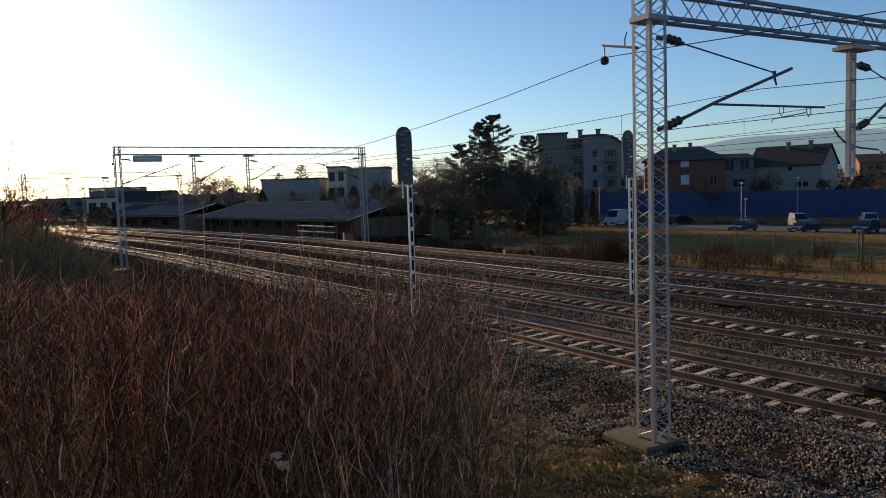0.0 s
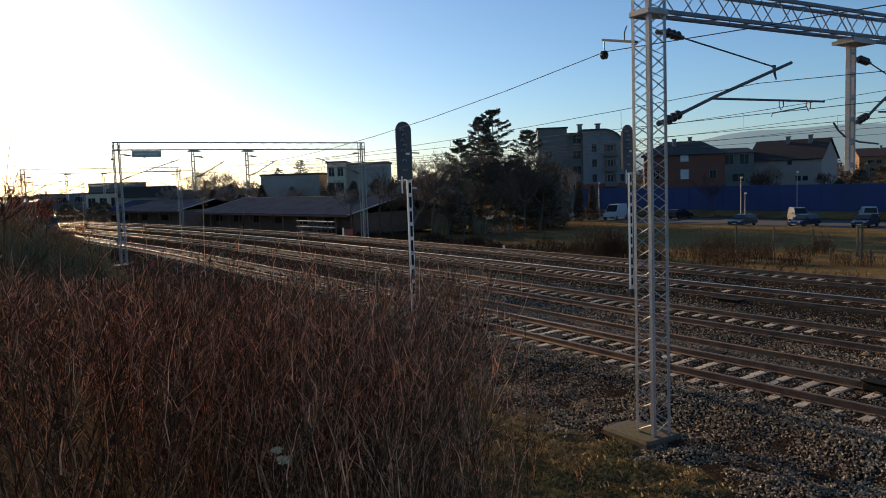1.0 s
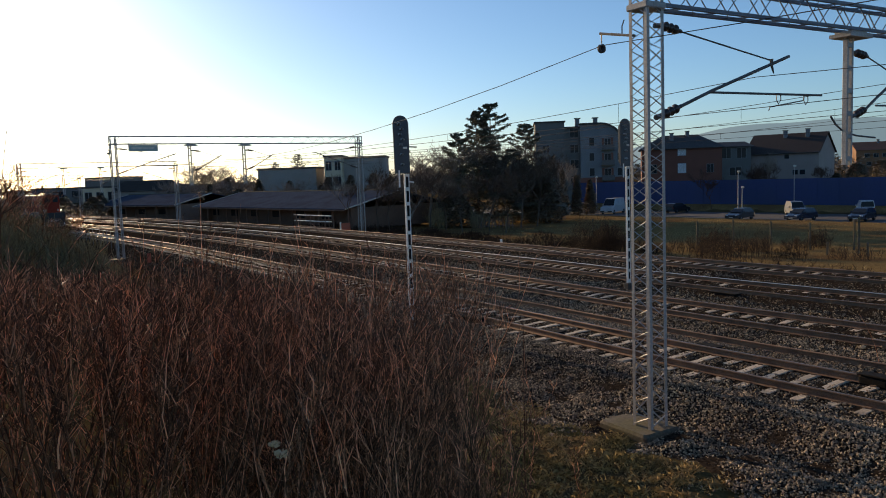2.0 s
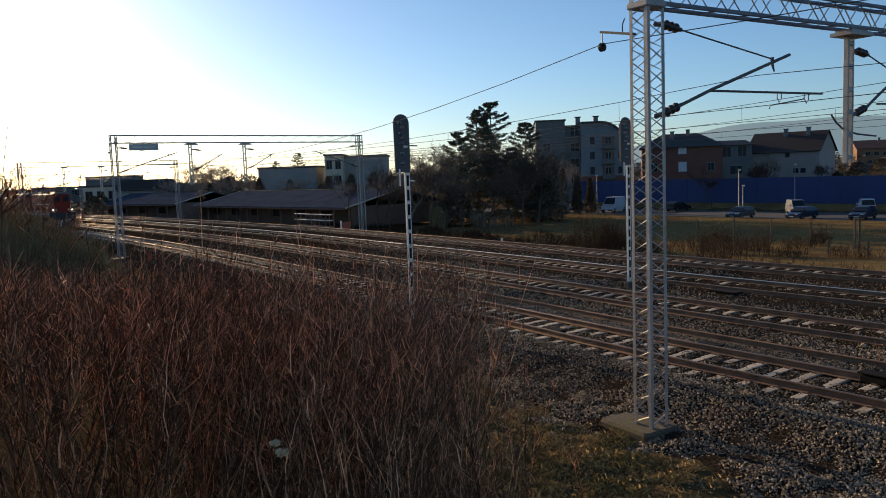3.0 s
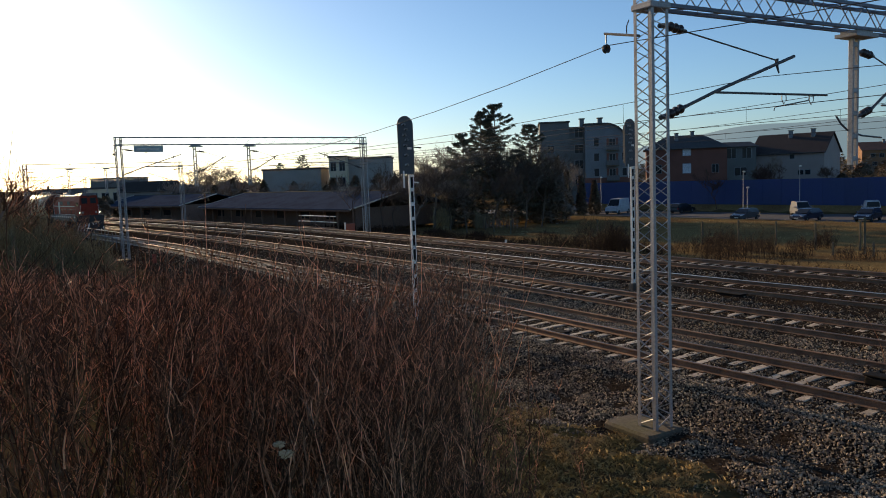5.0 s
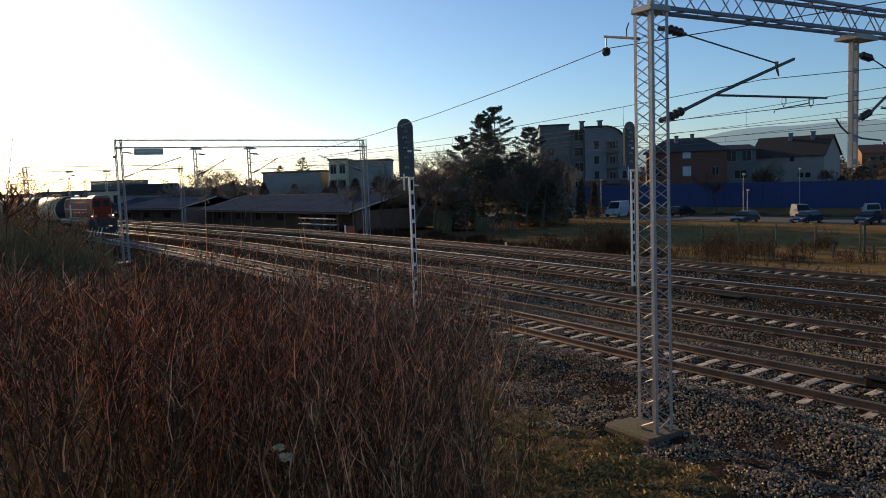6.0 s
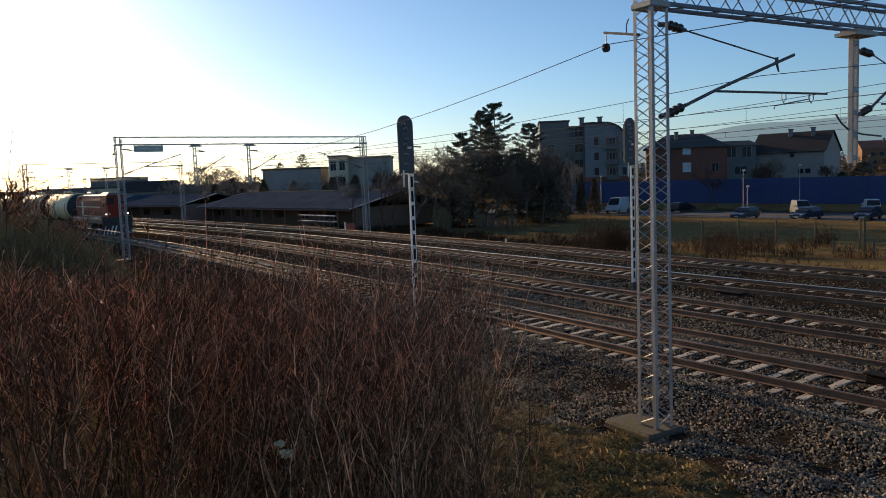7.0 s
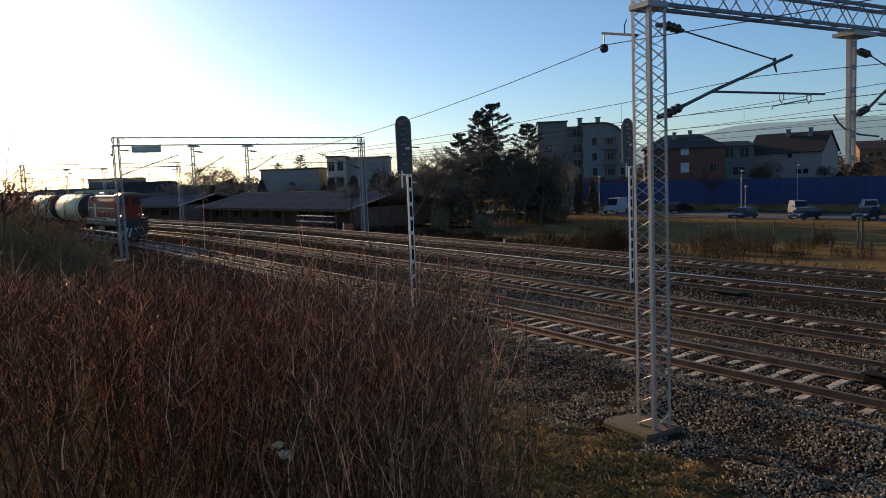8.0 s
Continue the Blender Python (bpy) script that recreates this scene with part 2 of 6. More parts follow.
def strip(name, s_values, section, material, label, category, smooth=True):
    """A sheet that follows the line: section of (offset, height)."""
    g = Geo()
    for s in s_values:
        for d, z in section:
            p = line(s, d, 0)
            g.v.append((p.x, p.y, z + heave(p.x, p.y, d)))
    w = len(section)
    g.f = [(j * w + i, j * w + i + 1, (j + 1) * w + i + 1, (j + 1) * w + i) for j in range(len(s_values) - 1) for i in range(w - 1)]
    g.m = [0] * len(g.f)
    ob = new(name, g.mesh(name, material, smooth=smooth))
    return tagged(ob, label, category, kind="structure")


BED = [(9.9, -0.78), (10.6, -0.70), (11.2, -0.64), (11.6, -0.52), (12.1, -0.33), (12.5, -0.215), (13.0, -0.190), (14.0, -0.182), (14.9, -0.185), (15.6, -0.20), (16.4, -0.245),
       (17.3, -0.20), (17.6, -0.17), (18.1, -0.165), (18.9, -0.152), (19.6, -0.135), (20.2, -0.135), (20.7, -0.18), (21.2, -0.215), (21.9, -0.19), (22.4, -0.165), (23.5, -0.137), (24.3, -0.102),
       (24.9, -0.105), (25.4, -0.17), (26.1, -0.22), (26.7, -0.20), (27.1, -0.17), (27.6, -0.165), (28.4, -0.148), (29.2, -0.128), (29.8, -0.14), (30.6, -0.42), (31.6, -0.95)]
strip("ballast_bed", [x * 0.5 for x in range(-60, 140)] + [70 + 3 * i for i in range(110)], BED, BALLAST, "near-black ballast bed under four railway tracks, shade in its colour", "ballast")


# ---- tracks ----
def across(s, d):
    """Level unit vector square to a track."""
    way = on_track(s + 0.5, d) - on_track(s - 0.5, d)
    return Vector((way.y, -way.x, 0)).normalized()


def rail_geo(s_values, d, z0, bright=(7,)):
    """A flat-bottomed rail: rusty foot and web, bright running surface."""
    prof = [(-0.065, -0.172), (-0.065, -0.16), (-0.012, -0.14), (-0.011, -0.045), (-0.034, -0.035), (-0.036, -0.020), (-0.031, -0.007), (-0.020, 0.0),
            (0.020, 0.0), (0.031, -0.007), (0.036, -0.020), (0.034, -0.035), (0.011, -0.045), (0.012, -0.14), (0.065, -0.16), (0.065, -0.172)]
    g, n = Geo(), len(prof)
    for s in s_values:
        g.v += [tuple(on_track(s, d, 0.0) + across(s, d) * x + Vector((0, 0, z0 + z))) for x, z in prof]
    for j in range(len(s_values) - 1):
        for i in range(n - 1):
            g.f.append((j * n + i, (j + 1) * n + i, (j + 1) * n + i + 1, j * n + i + 1))
            g.m.append(1 if i in bright else 0)
    return g


def sleeper_mesh():
    g = Geo()
    for x0, x1, h in ((-1.25, -0.30, 0.0), (-0.30, 0.22, -0.012), (0.22, 1.25, 0.004)):
        g.box(x0, x1, -0.105, 0.105, -0.20, h, bev=0.022)
    for x in (-0.75, 0.75):
        for e in (-0.1, 0.1):
            g.box(x + e - 0.03, x + e + 0.03, -0.05, 0.05, 0.0, 0.03, 1)
    return g.mesh("sleeper", SLEEPER, RUST)


def build_tracks():
    me = sleeper_mesh()
    ss = [-25 + 2.5 * i for i in range(54)] + [115 + 6 * i for i in range(40)]
    for k, (d, c) in enumerate(zip(TRACKS, CANT)):
        t = thing("railway_track", Matrix.Identity(4), "rusty railway track on concrete sleepers in grey ballast", "railway track", "tracks side by side", "structure")
        top = (DULLTOP, DULLTOP, SHINYTOP, DULLTOP)[k]
        part("rail", rail_geo(ss, d - 0.75, 0.0, (6, 7, 8, 9)), [RUST, DULLTOP], t)
        part("rail", rail_geo(ss, d + 0.75, c, (5, 6) if k == 2 else (5, 6, 7, 8)), [RUST, top], t)
        tilt = Matrix.Rotation(-math.asin(c / 1.5), 4, "Y")
        rnd = random.Random(40 + k)
        for i in range(290):
            s = -6 + 0.6 * i
            m = track_pose(s, d, c / 2 - 0.172, rnd.uniform(-0.6, 0.6)) @ tilt
            part("sleeper", me, None, t, at=Matrix.Translation((0, 0, rnd.uniform(-0.008, 0.004))) @ m)


build_tracks()
# ---- portals that carry the wires ----
def lattice_leg(parent, x, y, z0, z1, w0, w1, step):
    """A square lattice mast: four angle-iron corners and bent-bar lacing on each face."""
    b, t = 0.07, 0.009
    corners = ((-1, -1), (1, -1), (1, 1), (-1, 1))
    for a, c in corners:
        g = Geo()
        outline = [(0, 0), (b, 0), (b, t), (t, t), (t, b), (0, b)]
        q = [(-a * u, -c * v) for u, v in outline]
        if a * c < 0:
            q.reverse()
        v = [(x + a * w / 2 + e, y + c * w / 2 + h, z) for w, z in ((w0, z0), (w1, z1)) for e, h in q]
        g.add(v, [(5, 4, 3, 2, 1, 0), (6, 7, 8, 9, 10, 11)] + [(i, (i + 1) % 6, (i + 1) % 6 + 6, i + 6) for i in range(6)])
        part("corner_post", g, GALV, parent, "pale galvanised angle-iron corner")
    n = int((z1 - z0) / step)

    def half(z):
        return (w0 + (w1 - w0) * (z - z0) / (z1 - z0)) / 2 - 0.012
    for f in range(4):
        a0, a1 = corners[f], corners[(f + 1) % 4]
        pts = []
        for i in range(n):
            za = z0 + 0.05 + i * step
            zm = za + step / 2
            A = Vector((x + a0[0] * half(za), y + a0[1] * half(za), za))
            B = Vector((x + a1[0] * half(zm), y + a1[1] * half(zm), zm))
            C = Vector((x + a0[0] * half(za + step), y + a0[1] * half(za + step), za + step))
            pts += [A.lerp(B, 0.05), A.lerp(B, 0.95), B + Vector((0, 0, 0.0)), C.lerp(B, 0.95)]
        pts.append(C)
        part("lacing", Geo().tube(pts, 0.015, 5), GALV, parent, "bent round-bar zigzag lacing")


def insulator(parent, a, b):
    """A row of brown porcelain sheds between steel caps, from a to b."""
    a, b = Vector(a), Vector(b)
    m = Matrix.Translation(a) @ (b - a).to_track_quat("Z", "Y").to_matrix().to_4x4()
    L = (b - a).length
    prof = [(0.03, 0), (0.04, 0.02), (0.04, 0.09 * L)]
    n = 3
    for i in range(n):
        z = L * (0.14 + 0.72 * i / n)
        prof += [(0.04, z), (0.095, z + L * 0.06), (0.088, z + L * 0.11), (0.042, z + L * 0.15)]
    prof += [(0.04, L * 0.9), (0.04, L * 0.98), (0.02, L)]
    part("insulator", Geo().spin(prof, m, 12), PORCELAIN, parent, "dark brown porcelain insulator", smooth=True)


def cantilever(parent, x, zt, flip=1, tip=4.1, drop=1.64):
    """The hinged arm that holds the wires over a track; x: the post's face; tip: its reach."""
    X = lambda d: x + flip * d
    k = lambda d: X(0.7 + (d - 0.7) * (tip - 0.7) / 3.4)
    insulator(parent, (X(0.18), 0, zt + 0.04), (X(0.72), 0, zt - 0.04))
    e = 1.64 - drop
    insulator(parent, (X(0.18), 0, zt - drop), (X(0.72), 0, zt - 1.45 + e))
    part("stay_rod", Geo().tube([(X(0.7), 0, zt - 0.04), (k(3.45), 0, zt - 0.45)], 0.016, 6), GALVDARK, parent)
    part("bracket_tube", Geo().tube([(X(0.7), 0, zt - 1.46 + e), (k(1.6), 0, zt - 1.14 + e * 0.7), (k(4.1), 0, zt - 0.34)], 0.034, 8), GALVDARK, parent)
    part("registration_tube", Geo().tube([(k(1.55), 0, zt - 1.17), (k(5.3), 0, zt - 1.14)], 0.026, 6), GALVDARK, parent)
    for q in (3.75, 4.72):
        part("tube_hook", Geo().tube([(k(q - 0.06), 0, zt - 1.15), (k(q - 0.07), 0, zt - 1.27), (k(q), 0, zt - 1.36), (k(q + 0.08), 0, zt - 1.27), (k(q + 0.07), 0, zt - 1.15)], 0.011, 5), GALVDARK, parent)
    part("steady_arm", Geo().tube([(k(4.65), 0, zt - 1.15), (k(4.62), 0, zt - 1.27), (k(3.45), 0, zt - 1.43), (k(3.42), 0, zt - 1.5)], 0.014, 5), GALVDARK, parent)
    part("hinge", Geo().tube([(X(0), 0, zt + 0.02), (X(0.2), 0, zt + 0.03)], 0.05, 6), GALVDARK, parent)
    part("hinge", Geo().tube([(X(0), 0, zt - drop - 0.04), (X(0.2), 0, zt - drop + 0.01)], 0.05, 6), GALVDARK, parent)
    part("wire_clamp", Geo().tube([(k(3.5), 0, zt - 0.42), (k(3.52), 0, zt - 0.58), (k(3.58), 0, zt - 0.72)], [0.045, 0.03, 0.016], 6), GALVDARK, parent)


def portal(s, near=10.88, far=31.3, drops=(17.43, 22.0), z0=-0.62, sink=0.0):
    t = thing("catenary_portal", stand(s, 0, -sink), "galvanised lattice portal spanning four tracks, with hanging posts", "catenary portal", "portals along the line")
    zb, zt = 7.38, 7.9
    lattice_leg(t, near, 0, z0, 7.95, 0.46, 0.44, 0.42)
    lattice_leg(t, far, 0, -1.15, 7.95, 0.46, 0.44, 0.42)
    for x in (near, far):
        part("footing", Geo().box(x - 0.56, x + 0.40, -0.40, 0.86, -1.6, z0 + 0.02 if x == near else -1.1, bev=0.05), CONCRETE, t, "mossy concrete footing")
        part("head_plate", Geo().box(x - 0.26, x + 0.26, -0.26, 0.26, 7.3, 7.42, bev=0.02), GALV, t)
    for y in (-0.19, 0.19):
        for z in (zb, zt):
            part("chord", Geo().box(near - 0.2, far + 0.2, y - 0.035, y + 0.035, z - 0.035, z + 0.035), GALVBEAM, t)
    n = int((far - near) / 1.02)
    rows = [[], [], [], []]
    for i in range(n):
        a, b = near + (far - near) * i / n, near + (far - near) * (i + 1) / n
        m = (a + b) / 2
        for j, y in enumerate((-0.19, 0.19)):
            rows[j] += [(a, y, zb), (m, y, zt)]
        for j, z in enumerate((zb, zt)):
            rows[j + 2] += [(a, -0.19, z), (m, 0.19, z)]
    for j, pts in enumerate(rows):
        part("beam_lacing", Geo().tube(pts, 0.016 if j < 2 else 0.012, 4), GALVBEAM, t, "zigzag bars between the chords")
    for x in drops:
        g = Geo()
        g.box(x - 0.34, x + 0.55, -0.26, 0.26, 7.20, 7.28)
        g.box(x - 0.22, x + 0.42, -0.2, 0.2, 7.28, 7.345)
        part("hanger_plate", g, GALV, t)
        for e in (-0.095, 0.095):
            part("hanging_post", Geo().box(x + e - 0.03, x + e + 0.03, -0.06, 0.06, 4.3, 7.22, bev=0.008), GALV, t, "pale hanging steel channel")
        for i in range(6):
            part("batten_plate", Geo().box(x - 0.066, x + 0.066, -0.05, 0.05, 4.4 + i * 0.52, 4.5 + i * 0.52), GALV, t)
        cantilever(t, x + 0.08, 6.86, 1, 2.3, 1.42)
    cantilever(t, near + 0.22, 7.02)
    cantilever(t, far - 0.22, 7.02, -1, 4.0)
    # bracket with pulley for the feeder wire on the outer side
    g = Geo()
    g.tube([(near - 0.15, 0.15, 6.86), (near - 0.05, 1.17, 7.08)], 0.028, 6)
    g.tube([(near - 0.05, 1.13, 7.07), (near - 0.05, 1.13, 6.88)], 0.014, 5)
    g.tube([(near - 0.12, 0.5, 6.93), (near - 0.12, 0.5, 7.10), (near - 0.14, 0.42, 7.2)], 0.012, 5)
    part("side_bracket", g, GALVDARK, t)
    wheel = Matrix.Translation((near - 0.05, 1.13, 6.78)) @ Matrix.Rotation(radians(90), 4, "X")
    part("pulley", Geo().spin([(0.050, -0.025), (0.088, -0.03), (0.066, 0), (0.088, 0.03), (0.050, 0.025), (0.050, -0.025)], wheel, 14), BLACKPAINT, t, smooth=True)
    return t


PORTALS = [-35.0, 10.35, 56.5, 96.0, 139.0, 185.0]
portal(-35.0)
near_portal = portal(10.35)
sign_portal = portal(56.5, 10.8, 30.4, (16.1, 20.25))
portal(96.0, 12.1, 29.8, (16.6, 20.7), sink=0.5)
portal(139.0, 12.3, 33.0, (17.0, 21.5), sink=1.2)
portal(185.0)

# pull-off arm under the first hanging post, and the green board on the second portal
part("pull_off_arm", Geo().tube([(16.85, 0.05, 5.42), (17.05, 0.05, 5.24), (17.35, 0.05, 5.08), (17.9, 0.05, 4.98), (18.7, 0.05, 4.93)], 0.022, 6), GALVDARK, near_portal)
# Green paled on purpose: haze before the board is put into its colour.
BOARDGREEN = mat("green_board_paled_by_haze", (0.42, 0.50, 0.46), 0.5, bump=0.03)
g = Geo()
g.box(11.75, 13.75, -0.30, -0.26, 6.86, 7.30, bev=0.01)
board = part("green_board", g, BOARDGREEN, sign_portal, "green sign board with pale edge, haze put into its paleness")
for x0, x1, za, zc in ((11.75, 13.75, 7.27, 7.31), (11.75, 13.75, 6.84, 6.88), (11.74, 11.78, 6.84, 7.31), (13.72, 13.76, 6.84, 7.31)):
    part("board_edge", Geo().box(x0, x1, -0.312, -0.302, za, zc), WHITEPAINT, board)
part("line_of_writing", Geo().box(11.95, 13.5, -0.31, -0.302, 7.02, 7.14), WHITEPAINT, board, "white bar of unreadable writing")


# ---- wires ----
def build_wires():
    for k, d in enumerate(TRACKS):
        t = thing("overhead_wires", Matrix.Identity(4), "thin dark overhead wires with droppers above a track", "overhead wires", "overhead wires")
        zc, zm = 5.56, 6.20
        c, m = Geo(), Geo()
        cp, mp = [], []
        for a, b in zip(PORTALS[:-1], PORTALS[1:]):
            for i in range(12):
                u = i / 12
                s = a + (b - a) * u
                sag = 4 * u * (1 - u)
                z = (0.3 if k % 2 else -0.2)
                side = z * (1 - 2 * abs(u - 0.5)) * 0.4
                cp.append(line(s, d + side, zc))
                mp.append(line(s, d + side, zm - 0.55 * sag))
                if i % 2 == 1:
                    part("dropper", Geo().tube([cp[-1], mp[-1]], 0.005, 3), WIRE, t)
        c.tube(cp, 0.0075, 4)
        m.tube(mp, 0.0075, 4)
        part("contact_wire", c, WIRE, t)
        part("messenger_wire", m, WIRE, t)
    t = thing("feeder_wire", Matrix.Identity(4), "single sagging feeder wire beside the tracks", "overhead wire")
    g = Geo()
    pts = []
    for a, b in zip(PORTALS[:-1], PORTALS[1:]):
        sag = 0.6 if a < 0 else 1.45
        for i in range(14):
            u = i / 14
            pts.append(line(a + 1.13 + (b - a) * u, 10.88, 6.85 - sag * 4 * u * (1 - u)))
    g.tube(pts, 0.0085, 4)
    part("wire", g, WIRE, t)


build_wires()


# ---- signals ----
STEELFOOT = mat("dirty_steel_foot", (0.07, 0.06, 0.05), 0.7, grain=20, patch=2, bump=0.1)
# Black hoods made grey: their sunlit crescents are put into the colour.
HOODPALE = mat("grey_hood_for_lit_rim", (0.42, 0.42, 0.41), 0.35, bump=0)
LAMPGLASS = mat("dark_lens_glass", (0.035, 0.038, 0.042), 0.3, bump=0)


def signal(s, d, z0, label):
    """A colour-light signal: slim twin-channel pole, black board with rounded top, hooded lamps."""
    t = thing("railway_signal", stand(s, d, 0, 0), label, "railway signal", "signals between the tracks")
    for x in (-0.060, 0.060):
        part("pole_channel", Geo().box(x - 0.018, x + 0.018, -0.045, 0.045, z0, 4.46, bev=0.005), SIGNALWHITE, t, "white painted steel channel")
    n = 11
    step = (4.35 - z0) / n
    for i in range(n):
        z = z0 + 0.06 + i * step
        part("pole_plate", Geo().box(-0.042, 0.042, -0.056, 0.056, z, z + 0.11), SIGNALWHITE, t)
        part("dark_panel", Geo().box(-0.041, 0.041, -0.047, 0.047, z + 0.112, z + step - 0.002), PANELBLACK, t)
    part("pole_base", Geo().box(-0.14, 0.14, -0.12, 0.12, z0 - 0.4, z0 + 0.02, bev=0.03), STEELFOOT, t)
    cx = -0.19
    out = [(cx + 0.275 * math.cos(math.pi * i / 14), 6.0 + 0.275 * math.sin(math.pi * i / 14)) for i in range(15)]
    board = part("signal_board", Geo().prism([(cx - 0.255, 4.50), (cx + 0.275, 4.50)] + out, -0.10, -0.07), BOARDBLACK, t, "tall black board with rounded top, glare put into its grey")
    part("lamp_housing", Geo().box(cx - 0.18, cx + 0.2, -0.07, 0.13, 4.6, 6.05, bev=0.05), BLACKPAINT, board)
    for z, e in ((6.0, -0.09), (5.85, -0.01), (5.68, -0.07), (5.53, 0.01), (5.37, -0.05), (5.07, -0.03), (4.77, -0.02)):
        x = cx + e
        m = Matrix.Translation((x, -0.10, z)) @ Matrix.Rotation(radians(90), 4, "X")
        hood = Geo()
        for r in (0.052, 0.048):
            hood.v += [(x + r * math.cos(a), -0.10 - e, z + r * math.sin(a)) for e in (0, 0.10) for a in [radians(-20 + 220 * j / 10) for j in range(11)]]
        hood.f = [(j, j + 1, j + 12, j + 11) for j in range(10)] + [(j + 22 + 11, j + 1 + 22 + 11, j + 1 + 22, j + 22) for j in range(10)]
        hood.f += [(j + 11, j + 12, j + 34, j + 33) for j in range(10)]
        hood.m = [0] * len(hood.f)
        lens = part("signal_lamp", Geo().spin([(0.046, 0), (0.046, 0.012), (0.036, 0.02), (0.018, 0.024)], m, 14), LAMPGLASS, board, "unlit round lamp", smooth=True)
        part("hood", hood, HOODPALE, lens, smooth=True)
    part("rear_ladder_hook", Geo().tube([(0.0, 0.02, 5.33), (0.42, 0.02, 5.31)], 0.022, 6), GALVDARK, t)
    part("bright_marker", Geo().box(-0.15, 0.0, -0.13, -0.10, 5.25, 5.32, bev=0.015), SIGNALWHITE, board)
    part("plate_edge", Geo().box(-0.335, -0.285, -0.112, -0.102, 4.08, 4.60), SIGNALWHITE, board, "white upright edge strip")
    part("pole_bracket", Geo().tube([(-0.1, 0, 4.26), (0.26, 0, 4.22)], 0.025, 6), SIGNALWHITE, t)
    part("pole_cap", Geo().box(-0.085, 0.085, -0.06, 0.06, 4.40, 4.48, bev=0.015), SIGNALWHITE, t)
    return t


signal(20.75, 11.68, -0.62, "tall railway signal with black rounded board on pale pole")
signal(20.75, 21.37, 0.02, "tall railway signal standing in ballast between two tracks")


# ---- plants ----
WITHERED = mat("withered_tan_leaf", (0.42, 0.28, 0.16), 0.7, grain=20, patch=1, bump=0, second=(0.34, 0.17, 0.08), amount=0.7, isle=0.6)

def rods(g, pts, r0, r1, sides=3):
    """A thin tapering stem, quick to make."""
    n, base = len(pts), len(g.v)
    for i, (x, y, z) in enumerate(pts):
        r = r0 + (r1 - r0) * i / (n - 1)
        for j in range(sides):
            a = 2.094 * j if sides == 3 else 2 * math.pi * j / sides
            g.v.append((x + r * math.cos(a), y + r * math.sin(a), z + 0.3 * r * math.sin(a * 2)))
    for i in range(n - 1):
        for j in range(sides):
            a, b = base + i * sides + j, base + i * sides + (j + 1) % sides
            g.f.append((a, b, b + sides, a + sides))
            g.m.append(0)


def stem(g, rnd, x, y, z, h, lean, r, twigs, wild=0.05, twig_len=0.45, fine=0.0016, wind=0.0, n=8):
    """One upright stem with side twigs, some of which fork again."""
    ang = rnd.uniform(0, 6.283)
    dx, dy = lean * math.cos(ang) + wind, lean * math.sin(ang)
    pts = []
    for i in range(n):
        u = i / (n - 1)
        pts.append((x, y, z + h * u))
        x += (dx * (0.3 + u) + rnd.gauss(0, wild * 1.9)) * h / n
        y += (dy * (0.3 + u) + rnd.gauss(0, wild * 1.9)) * h / n
    rods(g, pts, r, max(r * 0.25, fine))
    for _ in range(twigs):
        u = rnd.uniform(0.18, 0.97)
        i = min(int(u * (n - 1)), n - 2)
        f = u * (n - 1) - i
        px, py, pz = [a + (b - a) * f for a, b in zip(pts[i], pts[i + 1])]
        a, L = rnd.uniform(0, 6.283), twig_len * rnd.uniform(0.3, 1.15) * (1.2 - u * 0.7)
        out, up = rnd.uniform(0.35, 0.85), rnd.uniform(0.35, 0.95)
        c, e = math.cos(a), math.sin(a)
        q = (px + L * 0.5 * out * c, py + L * 0.5 * out * e, pz + L * 0.42 * up)
        w = (q[0] + L * 0.38 * out * math.cos(a + 0.4), q[1] + L * 0.38 * out * math.sin(a + 0.4), q[2] + L * 0.55 * up)
        rods(g, [(px, py, pz), q, w], max(r * 0.42, fine * 1.5), fine)
        if rnd.random() < 0.6:
            b = a + rnd.uniform(-1.3, 1.3)
            k = L * rnd.uniform(0.3, 0.5)
            rods(g, [q, (q[0] + k * 0.6 * math.cos(b), q[1] + k * 0.6 * math.sin(b), q[2] + k * rnd.uniform(0.3, 0.9))], fine * 1.4, fine)


